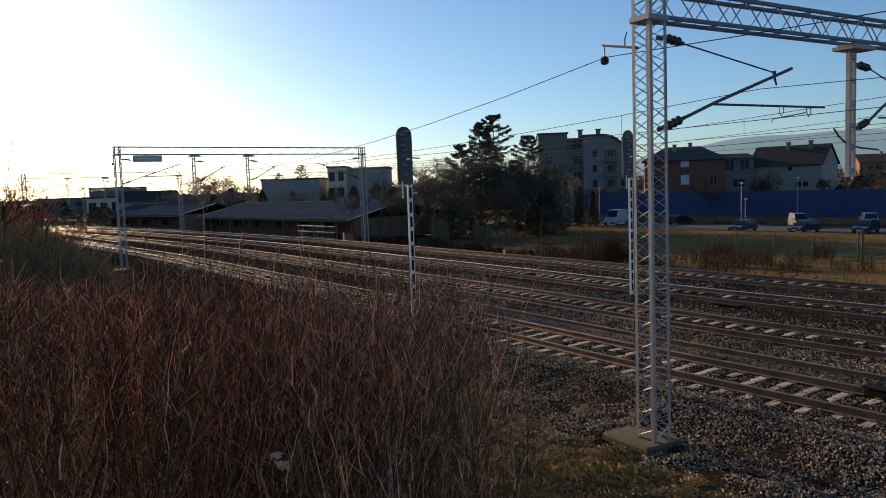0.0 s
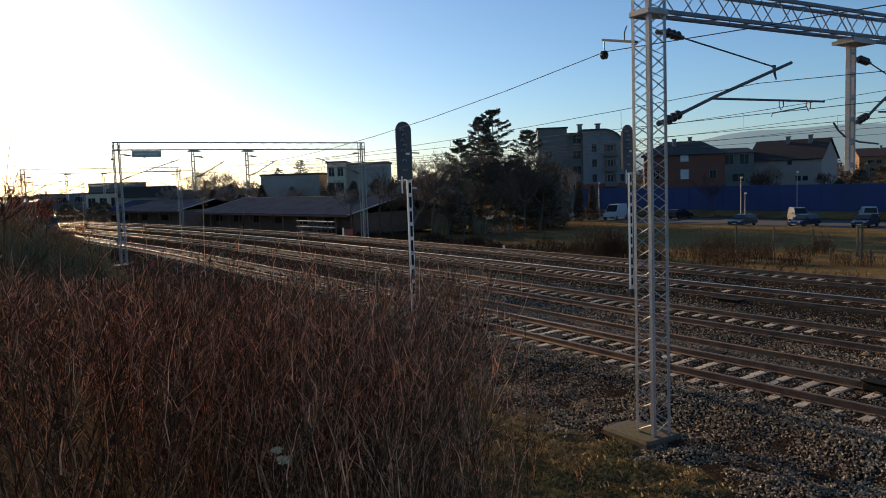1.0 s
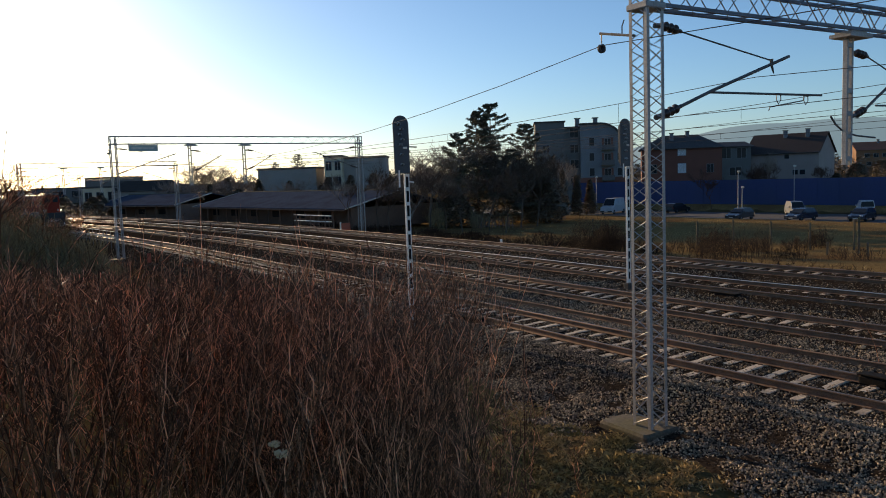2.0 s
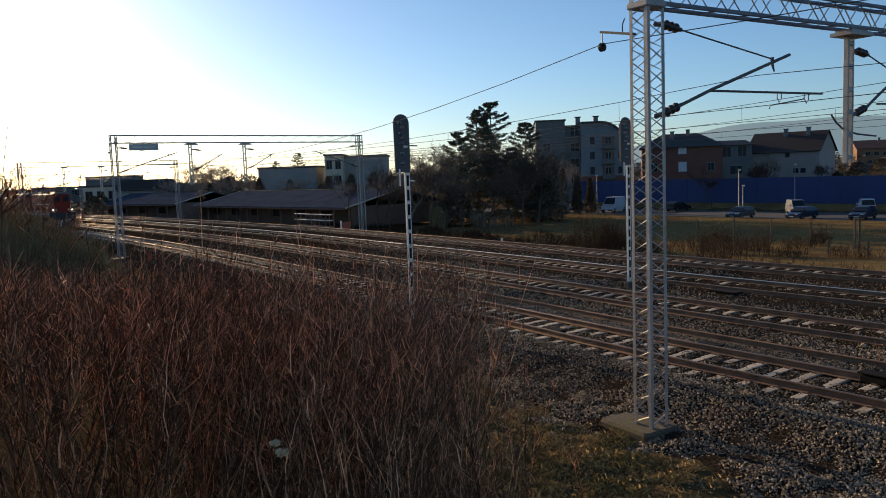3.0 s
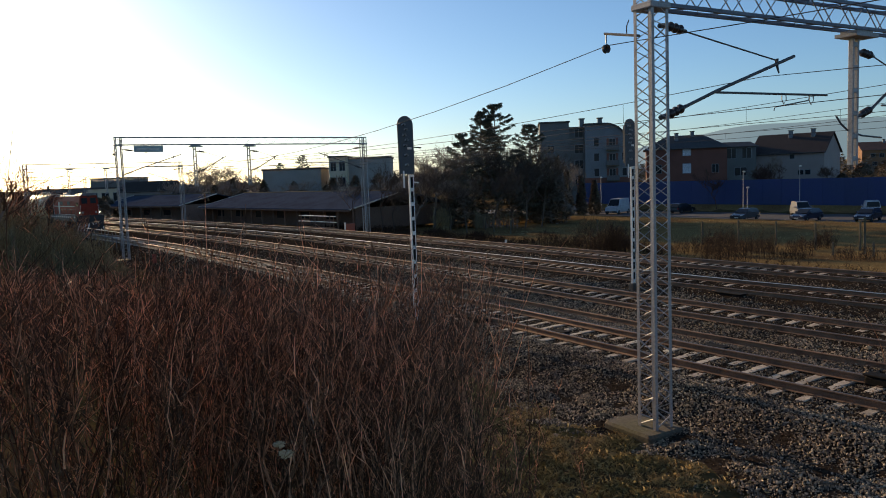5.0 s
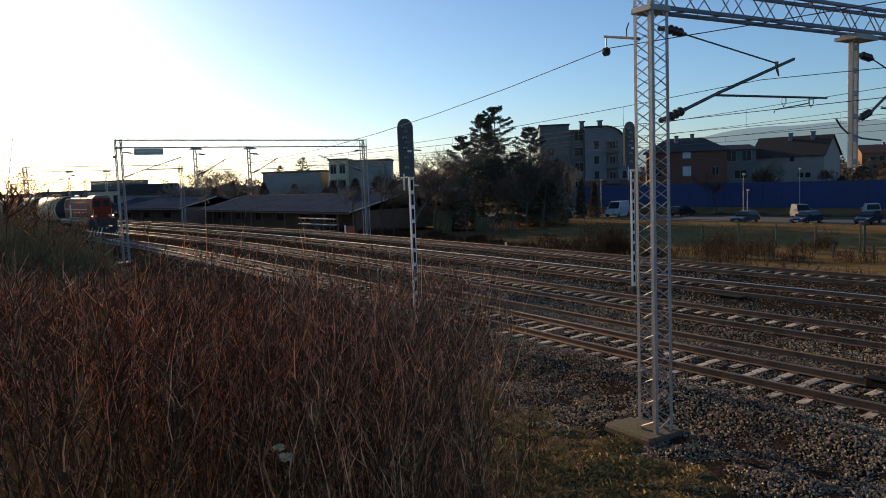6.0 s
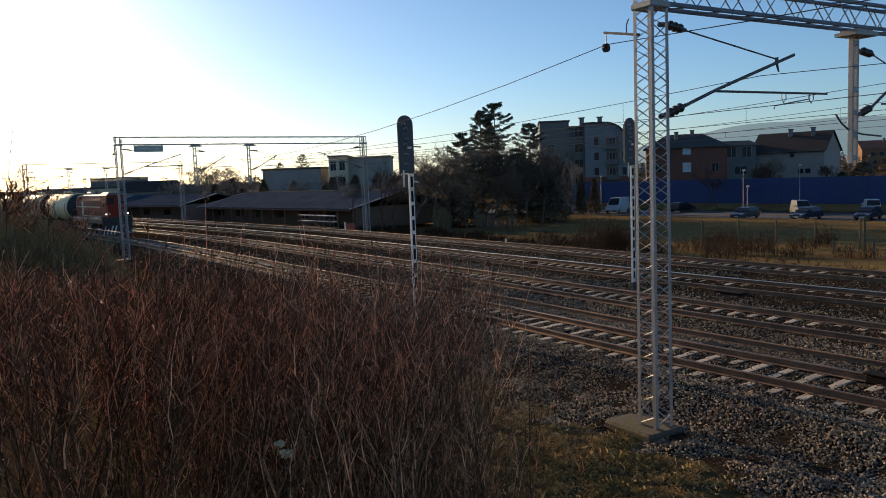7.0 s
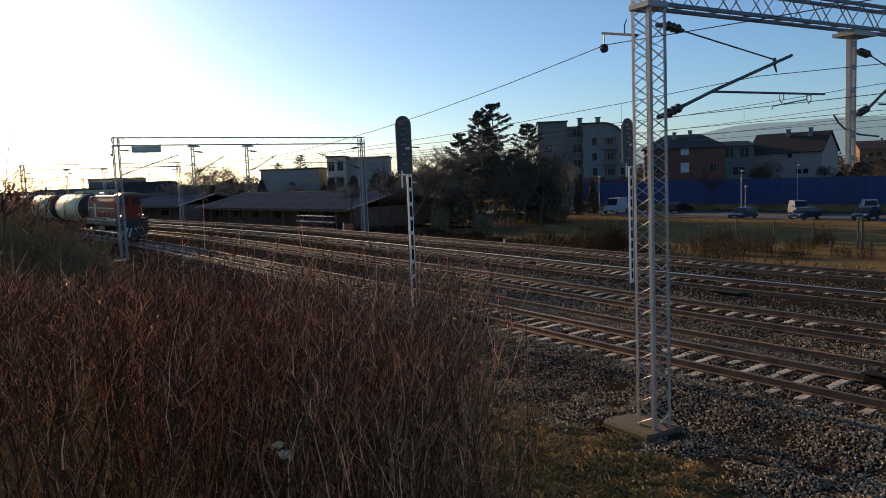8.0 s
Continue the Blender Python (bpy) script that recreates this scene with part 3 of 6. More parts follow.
def shoot(g, rnd, x, y, z, h, dx, dy, r, forks, twigs, fine):
    """A whippy upright shoot: narrow forks that run up beside it, short buds and spurs."""
    def run(p, h, dx, dy, r, n):
        pts, (x, y, z) = [], p
        for i in range(n):
            u = i / (n - 1)
            pts.append((x, y, z + h * u))
            x += (dx * (0.55 + 0.7 * u) + rnd.gauss(0, 0.19)) * h / n
            y += (dy * (0.55 + 0.7 * u) + rnd.gauss(0, 0.19)) * h / n
        rods(g, pts, r, fine, 3)
        return pts

    def spurs(pts, count, size):
        for _ in range(count):
            i = rnd.randrange(1, len(pts) - 1)
            f = rnd.random()
            b = [m + (k - m) * f for m, k in zip(pts[i], pts[i + 1])]
            a, L = rnd.uniform(0, 6.283), size * (0.15 + 0.85 * rnd.random() ** 1.5)
            tilt = rnd.uniform(0.0, 1.2)
            arm = [b]
            for _ in range(2):
                a += rnd.gauss(0, 0.5)
                tilt += rnd.gauss(0.15, 0.25)
                b = (b[0] + L / 2 * math.cos(tilt) * math.cos(a), b[1] + L / 2 * math.cos(tilt) * math.sin(a), b[2] + L / 2 * math.sin(tilt))
                arm.append(b)
            rods(g, arm, fine * 1.5, fine * 0.8)
            if L > size * 0.55:
                for k in (1, 2):
                    a2, b = a + rnd.uniform(-1.4, 1.4), arm[k]
                    m = L * rnd.uniform(0.25, 0.5)
                    rods(g, [b, (b[0] + m * 0.6 * math.cos(a2), b[1] + m * 0.6 * math.sin(a2), b[2] + m * rnd.uniform(0.2, 0.9))], fine * 1.1, fine * 0.8)
    main = run((x, y, z), h, dx, dy, r, 9)
    spurs(main, int(twigs * 1.5), 0.30)
    for _ in range(forks):
        i = rnd.randrange(2, 7)
        a = rnd.uniform(0, 6.283)
        rest = h - (main[i][2] - z)
        side = run(main[i], rest * rnd.uniform(0.55, 1.0), dx + rnd.uniform(0.2, 0.7) * math.cos(a), dy + rnd.uniform(0.2, 0.7) * math.sin(a), r * 0.6, 6)
        spurs(side, int(twigs * 0.8), 0.26)


def skyline(dist, az, rnd):
    """The height at which the thicket ends: it dips towards the tracks."""
    low = blend([(-36, 5.4), (-27, 6.0), (-20, 6.9), (-12, 7.9), (-8, 8.8), (-4, 10.0), (0, 11.6), (4, 13.5)], math.degrees(az))
    return EYE[2] - dist * math.tan(radians(low + abs(rnd.gauss(0, 1.5)) - 0.9))


def build_thicket():
    """The bare thicket that covers the bank before the eye."""
    rnd = random.Random(7)
    g = Geo()
    count = 0
    while count < 500:
        # more stems close by, thinning out with distance
        dist = 4.0 + 30 * rnd.random() ** 1.8
        az = radians(rnd.uniform(-36, 3.4))
        x, y = dist * math.sin(az), dist * math.cos(az)
        s, d = offset(x, y)
        edge = 9.4 + 0.5 * noise.noise((s * 0.3, 2.0, 0.0))
        if d > edge or d < -2.5 - dist * 0.2:
            continue
        if az > radians(0.9 + 1.6 * noise.noise((dist * 0.6, 5.0, 1.0))) and dist > 5:
            if rnd.random() > 0.06:
                continue
        lump = 0.80 + 0.30 * noise.noise((x * 0.5, y * 0.5, 7.0)) + 0.25 * noise.noise((x * 0.14, y * 0.14, 1.0))
        h = max(0.7, 2.2 * lump * rnd.uniform(0.62, 1.1))
        if d > 8.3:
            h *= 0.65
        z = ground_z(x, y) - 0.05
        h = min(h, skyline(dist, az, rnd) - z)
        if h < 0.45:
            continue
        # the wind has laid the western shoots over
        west = min(1.0, max(0.0, (-math.degrees(az) - 6) / 16))
        lay = 0.03 + west * (0.38 if rnd.random() < 0.4 else 0.05)
        a, q = rnd.uniform(0, 6.283), rnd.uniform(0.02, 0.3)
        shoot(g, rnd, x, y, z, h, lay + q * math.cos(a), q * math.sin(a), (0.0028 + 0.0050 * rnd.random() ** 2) * (1 + 0.02 * dist), rnd.choice((1, 1, 2, 3)), 20, 0.0016 + 0.00009 * dist)
        count += 1
    # slender saplings that stand before the rest
    for _ in range(70):
        dist, az = rnd.uniform(3.3, 7.0), radians(rnd.uniform(-31, 1.0))
        x, y = dist * math.sin(az), dist * math.cos(az)
        z = ground_z(x, y) - 0.05
        h = min(rnd.uniform(1.5, 2.3) * (0.72 + 0.05 * dist), skyline(dist, az, rnd) - z)
        west = min(1.0, max(0.0, (-math.degrees(az) - 6) / 16))
        shoot(g, rnd, x, y, z, h, 0.02 + west * rnd.uniform(0.1, 0.5), rnd.uniform(-0.15, 0.15), rnd.uniform(0.004, 0.0075), 3, 18, 0.0016)
    # a few stouter stems close by
    for _ in range(42):
        dist, az = rnd.uniform(3.6, 6.5), radians(rnd.uniform(-30, 0.6))
        x, y = dist * math.sin(az), dist * math.cos(az)
        z = ground_z(x, y) - 0.05
        h = min(rnd.uniform(1.4, 2.2), skyline(dist, az, rnd) - z)
        shoot(g, rnd, x, y, z, h, rnd.gauss(0.03, 0.08), rnd.gauss(0, 0.08), rnd.uniform(0.006, 0.0095), 5, 16, 0.0018)
    # thin rods that reach up before the tracks
    for _ in range(270):
        dist, az = rnd.uniform(5.2, 10.5), radians(-22 + 24.0 * rnd.random() ** 0.6)
        x, y = dist * math.sin(az), dist * math.cos(az)
        z = ground_z(x, y) - 0.05
        low = 5.6 + 0.15 * (math.degrees(az) + 30)
        h = EYE[2] - dist * math.tan(radians(low - 0.6 - 4.4 * rnd.random() ** 1.3)) - z
        if h < 3.5:
            shoot(g, rnd, x, y, z, h, rnd.gauss(0.05, 0.1), rnd.uniform(-0.1, 0.1), rnd.uniform(0.0038, 0.0062), rnd.choice((0, 1, 2)), 12, 0.0020)
    # a lone sapling and low shoots at the eastern edge
    for x, y, h in ((0.97, 9.0, 2.45), (1.75, 9.6, 1.3), (0.55, 8.2, 1.9)):
        shoot(g, rnd, x, y, ground_z(x, y) - 0.05, h, 0.02, 0.0, 0.0065, 2, 22, 0.0018)
    for _ in range(44):
        dist, az = rnd.uniform(4.6, 8.0), radians(rnd.uniform(0.0, 4.6))
        x, y = dist * math.sin(az), dist * math.cos(az)
        shoot(g, rnd, x, y, ground_z(x, y) - 0.05, rnd.uniform(0.5, 1.25) * (1.1 - 0.1 * math.degrees(az)), rnd.uniform(-0.1, 0.5), rnd.uniform(-0.3, 0.2), rnd.uniform(0.003, 0.0055), 2, 14, 0.0017)
    # withered leaves and buds that still hang on
    w = Geo()
    n = len(g.v)
    for _ in range(16000):
        p = g.v[int(n * rnd.random())]
        far = math.hypot(p[0], p[1])
        a, e, k = rnd.uniform(0, 6.283), rnd.uniform(-0.9, 0.9), rnd.uniform(0.003, 0.010) + min(0.007, far * 0.0006)
        c, q = math.cos(a), math.sin(a)
        i = len(w.v)
        w.v += [p, (p[0] + c * k - q * k * 0.35, p[1] + q * k + c * k * 0.35, p[2] + e * k), (p[0] + c * k + q * k * 0.35, p[1] + q * k - c * k * 0.35, p[2] + e * k * 1.2)]
        w.f.append((i, i + 1, i + 2))
        w.m.append(0)
    tagged(new("withered_leaves", w.mesh("withered_leaves", WITHERED)), "small withered tan leaves and buds in the thicket", "dead leaves", kind="stuff")
    ob = new("thicket", g.mesh("thicket", TWIG, smooth=True))
    tagged(ob, "dense thicket of thin bare brown saplings on the bank", "thicket", kind="stuff")


build_thicket()


BRUSH = mat("brown_winter_brush", (0.034, 0.020, 0.014), 0.9, grain=20, patch=0.5, bump=0, second=(0.050, 0.032, 0.019), amount=0.6, isle=0.5, spec=0.1)


def build_verge():
    """Low scrub between the bank and the ballast further along the line."""
    rnd = random.Random(17)
    g = Geo()
    for _ in range(700):
        s = 17 + 58 * rnd.random() ** 0.8
        d = rnd.uniform(5.0, 10.5)
        p = line(s, d)
        h = rnd.uniform(0.25, 0.85) * (1.15 if d < 8.5 else 0.7)
        stem(g, rnd, p.x, p.y, ground_z(p.x, p.y) - 0.05, h, rnd.uniform(0.1, 0.6), 0.008, 7, 0.12, 0.5, 0.0035, 0.0, 5)
    tagged(new("verge_scrub", g.mesh("verge_scrub", TWIG, smooth=True)), "low dark bare scrub along the ballast edge", "scrub", kind="stuff")
    # the same low growth on the far side of the tracks
    g = Geo()
    for _ in range(900):
        s, d = rnd.uniform(16, 70), 32.3 + 9.5 * rnd.random() ** 1.3
        p = line(s, d)
        if noise.noise((p.x * 0.3, p.y * 0.3, 11.0)) < -0.15:
            continue
        stem(g, rnd, p.x, p.y, ground_z(p.x, p.y) - 0.05, rnd.uniform(0.15, 0.5), rnd.uniform(0.2, 0.8), 0.011, 6, 0.14, 0.5, 0.007, 0.0, 4)
    tagged(new("far_scrub", g.mesh("far_scrub", BRUSH, smooth=True)), "low dark brown scrub beyond the last track", "scrub", kind="stuff")


build_verge()


NEEDLE = mat("dark_spruce_needles", (0.16, 0.175, 0.13), 0.6, grain=3, patch=0.4, bump=0, second=(0.20, 0.175, 0.125), amount=0.6, isle=0.6)
IVY = mat("dull_evergreen_leaves", (0.150, 0.120, 0.082), 0.75, grain=3, patch=0.4, bump=0, second=(0.18, 0.125, 0.08), isle=0.5)
BARK = mat("grey_brown_bark", (0.27, 0.215, 0.17), 0.9, grain=14, patch=1, bump=0.4)
REDBARK = mat("reddish_twig_bark", (0.105, 0.062, 0.050), 0.9, grain=14, patch=1, bump=0.3, spec=0.1)
DARKBARK = mat("dark_brown_bark", (0.115, 0.085, 0.066), 0.9, grain=14, patch=1, bump=0.4, spec=0.1)
BANKBRUSH = mat("olive_brown_brush", (0.30, 0.22, 0.12), 0.8, grain=20, patch=0.5, bump=0, second=(0.22, 0.175, 0.08), amount=0.6, isle=0.5, spec=0.2)
DRYGRASS = mat("dry_grass_blades", (0.42, 0.30, 0.135), 0.75, grain=6, patch=0.9, bump=0, second=(0.225, 0.18, 0.070), amount=0.85, isle=0.6, spec=0.15)
PAMPAS = mat("pale_grass_plumes", (0.30, 0.225, 0.13), 0.8, grain=6, patch=1, bump=0, isle=0.3)


def leaf(g, rnd, x, y, z, size, droop=0.0):
    """A small bent leaf or needle tuft of two triangles."""
    a, e = rnd.uniform(0, 6.283), rnd.uniform(-0.5, 0.7) - droop
    c, s_ = math.cos(a), math.sin(a)
    ux, uy, uz = c * math.cos(e) * size, s_ * math.cos(e) * size, math.sin(e) * size
    w = size * rnd.uniform(0.22, 0.4)
    k = len(g.v)
    g.v += [(x, y, z), (x + ux * 0.5 - s_ * w, y + uy * 0.5 + c * w, z + uz * 0.5 + w * 0.3), (x + ux, y + uy, z + uz),
            (x + ux * 0.5 + s_ * w, y + uy * 0.5 - c * w, z + uz * 0.5 - w * 0.3)]
    g.f += [(k, k + 1, k + 2), (k, k + 2, k + 3)]
    g.m += [0, 0]


def spray(g, rnd, p, way, size):
    """A narrow tuft of needles that follows its twig."""
    d = Vector((way.x + rnd.gauss(0, 0.45), way.y + rnd.gauss(0, 0.45), way.z + rnd.gauss(0.05, 0.35))).normalized() * size
    side = d.cross(Vector((rnd.gauss(0, 0.4), rnd.gauss(0, 0.4), 1))).normalized() * size * rnd.uniform(0.12, 0.22)
    k = len(g.v)
    g.v += [tuple(p), tuple(p + d * 0.45 + side), tuple(p + d), tuple(p + d * 0.45 - side)]
    g.f += [(k, k + 1, k + 2), (k, k + 2, k + 3)]
    g.m += [0, 0]


def conifer(x, y, h, r, seed, label, bare=0.12, leaves=5200, gap=0.5):
    """A spruce: tapered trunk, drooping limbs in whorls, needle tufts along them."""
    rnd = random.Random(seed)
    t = thing("spruce_tree", pose(x, y, ground_z(x, y) - 0.1), label, "tree", "trees by the road")
    part("trunk", Geo().tube([(0, 0, 0), (0.05, 0, h * 0.4), (-0.04, 0.05, h * 0.75), (0, 0, h)], [0.026 * h * 0.5, 0.012 * h, 0.006 * h, 0.01], 7), BARK, t)
    limbs, crown = Geo(), Geo()
    n = int(h * 10)
    per = int(leaves * 2.9) // n
    for i in range(n):
        u = bare + (1 - bare) * (i - i % 6 + 6 * (0.5 + 0.35 * rnd.random())) / n
        u = min(u, 0.985)
        if rnd.random() < gap * 0.35:
            continue
        L = 1.2 * r * ((1 - u) ** 0.68 + 0.04) * rnd.uniform(0.55, 1.25)
        a = rnd.uniform(0, 6.283)
        z0 = h * u
        pts = []
        for j in range(4):
            v = j / 3
            pts.append((L * v * math.cos(a + 0.15 * v), L * v * math.sin(a + 0.15 * v), z0 + L * ((0.75 * u - 0.42) * v + (0.22 - 0.1 * u) * v ** 3)))
        rods(limbs, pts, 0.035 * (1.1 - u), 0.008)
        for k in range(max(6, per // 4)):
            v = rnd.uniform(0.15, 1.0) ** 0.75
            j = min(int(v * 3), 2)
            f = v * 3 - j
            p = Vector([q + (w - q) * f for q, w in zip(pts[j], pts[j + 1])])
            out = a + rnd.choice((-1, 1)) * rnd.uniform(0.35, 1.1)
            size = 0.18 + 0.30 * L * (1.08 - v) * rnd.uniform(0.5, 1.1)
            way = Vector((math.cos(out), math.sin(out), rnd.uniform(-0.35, 0.25)))
            tip = p + way * size
            rods(limbs, [tuple(p), tuple(tip)], 0.009, 0.005)
            for _ in range(9):
                spray(crown, rnd, p.lerp(tip, rnd.uniform(0.0, 1.0)), way, rnd.uniform(0.15, 0.36))
    part("limb_work", limbs, BARK, t)
    part("crown", crown, NEEDLE, t, "dark green needle crown with gaps")
    return t


def evergreen(x, y, h, r, seed, label, leaves=4200, top=0.5, category="shrub", z=None):
    """A leafy evergreen with lumps and gaps; top: 0 round, 1 pointed."""
    rnd = random.Random(seed)
    t = thing("evergreen_shrub", pose(x, y, (ground_z(x, y) if z is None else z) - 0.1), label, category)
    stems, crown = Geo(), Geo()
    for _ in range(5):
        a, q = rnd.uniform(0, 6.283), rnd.uniform(0.2, 0.6)
        rods(stems, [(0, 0, 0), (0.3 * r * q * math.cos(a), 0.3 * r * q * math.sin(a), h * 0.4), (r * q * math.cos(a), r * q * math.sin(a), h * 0.8)], 0.06, 0.012)
    for _ in range(leaves):
        u = rnd.random() ** 0.8
        wide = (1 - u) ** (0.35 + 0.65 * top) * (0.6 + 0.4 * min(1, u * 5))
        a = rnd.uniform(0, 6.283)
        lump = 0.75 + 0.5 * noise.noise((math.cos(a) * 1.6 + seed, math.sin(a) * 1.6, u * 4))
        q = r * wide * lump * rnd.uniform(0.45, 1.0) ** 0.5
        leaf(crown, rnd, q * math.cos(a), q * math.sin(a), h * u, rnd.uniform(0.22, 0.52))
    part("stem_work", stems, BARK, t)
    part("crown", crown, IVY, t)
    return t


def bare_tree(x, y, h, seed, label, spread=0.55, depth=5, trunk=0.28, thick=0.018, name="bare_tree", material=None, category="tree", z=None, fine=None):
    """A leafless tree that forks into fine twigs."""
    rnd = random.Random(seed)
    fine = fine or 0.00022 * math.hypot(x, y)
    t = thing(name, pose(x, y, (ground_z(x, y) if z is None else z) - 0.1), label, category, "bare trees")
    tr, g = Geo(), Geo()

    def grow(p, way, length, r, level):
        pts, q, w = [tuple(p)], Vector(p), Vector(way)
        for _ in range(3):
            w = (w + Vector((rnd.gauss(0, 0.12), rnd.gauss(0, 0.12), rnd.gauss(0.04, 0.08)))).normalized()
            q = q + w * length / 3
            pts.append(tuple(q))
        rods(tr if level == 0 else g, pts, r, r * 0.6, 5 if level < 2 else 3)
        if level < depth:
            for i in range(rnd.choice((3, 3, 4)) if level < depth - 1 else 3):
                k = rnd.uniform(0.45, 1.0) if level else rnd.uniform(0.7, 1.0)
                j = min(int(k * 3), 2)
                b = Vector(pts[j]).lerp(Vector(pts[j + 1]), k * 3 - j)
                a = rnd.uniform(0, 6.283)
                side = Vector((math.cos(a), math.sin(a), rnd.uniform(-0.1, 0.5)))
                grow(b, (w * (1 - spread) + side * spread).normalized(), length * rnd.uniform(0.55, 0.85), max(r * 0.52, fine), level + 1)
    h *= 1.35
    grow((0, 0, 0), (rnd.gauss(0, 0.05), rnd.gauss(0, 0.05), 1), h * trunk, thick * h, 0)
    part("trunk", tr, material if material in (DARKBARK, REDBARK) else BARK, t)
    part("branch_work", g, material or BARK, t)
    return t


def brush(x, y, h, r, seed, label, stems=60, material=None, rad=0.012):
    """A bush of bare brown stems."""
    rnd = random.Random(seed)
    t = thing("bare_bush", pose(x, y, ground_z(x, y) - 0.1), label, "bush", "brown bushes beyond the tracks")
    g = Geo()
    for _ in range(stems):
        a, q = rnd.uniform(0, 6.283), r * 0.75 * math.sqrt(rnd.random())
        stem(g, rnd, q * math.cos(a), q * math.sin(a), 0, h * rnd.uniform(0.55, 1.05) * (1.1 - 0.5 * q / r), rnd.uniform(0.05, 0.45), rad * rnd.uniform(0.8, 1.4), 5, 0.10, h * 0.4, rad * 0.65, 0.0, 5)
    tagged(part("stem_work", g, material or BRUSH, t), kind="stuff")
    return t


# ---- distance ----
def build_hills():
    g = Geo()
    n = 150
    for i in range(n + 1):
        az = radians(-60 + 120 * i / n)
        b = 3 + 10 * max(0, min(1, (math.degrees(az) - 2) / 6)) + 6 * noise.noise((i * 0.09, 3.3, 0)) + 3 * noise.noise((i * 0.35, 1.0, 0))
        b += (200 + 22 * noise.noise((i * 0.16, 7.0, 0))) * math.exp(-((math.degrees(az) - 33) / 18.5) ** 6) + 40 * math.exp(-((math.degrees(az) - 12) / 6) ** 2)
        for r, z in ((3700, -40), (4050, b * 0.55), (4400, b)):
            g.v.append((r * math.sin(az), r * math.cos(az), z))
    g.f = [(i * 3 + j, (i + 1) * 3 + j, (i + 1) * 3 + j + 1, i * 3 + j + 1) for i in range(n) for j in range(2)]
    g.m = [0] * len(g.f)
    # Distance haze is put in as an even pale blue glow of the hills.
    haze = glow("far_hill_haze_glow", (0.29, 0.43, 0.52), 0.54)
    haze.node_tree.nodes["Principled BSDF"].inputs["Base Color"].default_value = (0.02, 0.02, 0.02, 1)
    tagged(new("backdrop", g.mesh("backdrop", haze, smooth=True)), "far hills whose pale blue haze is a painted glow", "hills", kind="structure")


build_hills()


def build_far_wood():
    """A low uneven belt of far trees along the horizon."""
    rnd = random.Random(3)
    g = Geo()
    for _ in range(2600):
        az = radians(rnd.uniform(-40, 40))
        r = rnd.uniform(260, 420)
        x, y = r * math.sin(az), r * math.cos(az)
        h = 5 + 3.5 * noise.noise((x * 0.02, y * 0.02, 0)) + rnd.uniform(-1, 1.5)
        z = ground_z(x, y)
        for _ in range(26):
            u = rnd.random()
            a, q = rnd.uniform(0, 6.283), 2.6 * math.sin(math.pi * (0.15 + 0.8 * u)) * rnd.random() ** 0.5
            leaf(g, rnd, x + q * math.cos(a), y + q * math.sin(a), z + h * u, rnd.uniform(0.6, 1.4))
    tagged(new("far_wood", g.mesh("far_wood", IVY)), "far belt of dark winter trees", "trees", kind="stuff")


build_far_wood()

# ---- beyond the tracks: road, blue wall, houses ----
strip("road", [-60 + 4 * i for i in range(90)], [(80.5, -2.40), (84, -2.36), (88, -2.33), (94, -2.36), (98.0, -2.40)], ASPHALT, "grey asphalt road and parking strip", "road")
GRASSBANK = mat("winter_grass", (0.240, 0.160, 0.068), 0.95, dark=0.5, light=1.35, grain=7, patch=0.25, bump=0.6, second=(0.150, 0.085, 0.042), amount=0.7, spec=0.0)
strip("field", [-40 + 2 * i for i in range(70)], [(33.5, -1.24), (38, -1.44), (45, -1.73), (53, -1.93), (60, -2.06), (72, -2.02), (79, -1.93), (80.5, -2.38)], GRASSBANK, "rough winter grass field with bare brown patches", "grass field")
strip("grass_bank", [-60 + 3 * i for i in range(120)], [(98.4, -2.36), (99.6, -1.95), (101.5, -1.45), (104, -1.1)], GRASSBANK, "strip of green-brown grass below the wall", "grass")

BLUE = mat("blue_sheet_panels", (0.016, 0.042, 0.150), 0.6, dark=0.85, light=1.1, grain=6, patch=0.25, bump=0.05, second=(0.022, 0.046, 0.13), amount=0.6, isle=0.05)
wall = thing("blue_barrier", Matrix.Identity(4), "long dark blue sheet-metal barrier along the road", "barrier", kind="structure")
for i in range(34):
    s0 = 22 + 2.5 * i
    g = Geo()
    v = [tuple(line(s, d, z)) for z in (-1.9, 2.22) for s, d in ((s0, 101.4), (s0 + 2.46, 101.4), (s0 + 2.46, 101.55), (s0, 101.55))]
    g.add(v, [(3, 2, 1, 0), (4, 5, 6, 7), (0, 1, 5, 4), (1, 2, 6, 5), (2, 3, 7, 6), (3, 0, 4, 7)])
    part("panel", g, BLUE, wall)
    part("post", Geo().box(-0.01, 0.06, -0.04, 0.04, -2.0, 2.25), BLUE, wall, at=stand(s0 - 0.02, 101.38))

GLASS = mat("dark_window_glass", (0.025, 0.03, 0.036), 0.15, dark=0.9, light=1.1, bump=0, spec=0.12)
FRAME = mat("white_window_frame", (0.24, 0.25, 0.26), 0.5, bump=0)
SHUTTER = mat("closed_white_shutter", (0.62, 0.64, 0.66), 0.6, grain=4, bump=0.1)
ROOFBROWN = mat("dark_brown_roof_tiles", (0.040, 0.028, 0.024), 0.85, grain=9, patch=0.6, bump=0.4, isle=0.1)
ROOFDIM = mat("dark_brown_roof_tiles", (0.040, 0.034, 0.030), 0.9, grain=7, patch=0.5, bump=0.3, spec=0.1)
ROOFGREY = mat("weathered_grey_roof_sheet", (0.080, 0.079, 0.077), 0.85, grain=5, patch=0.5, bump=0.2, spec=0.15)
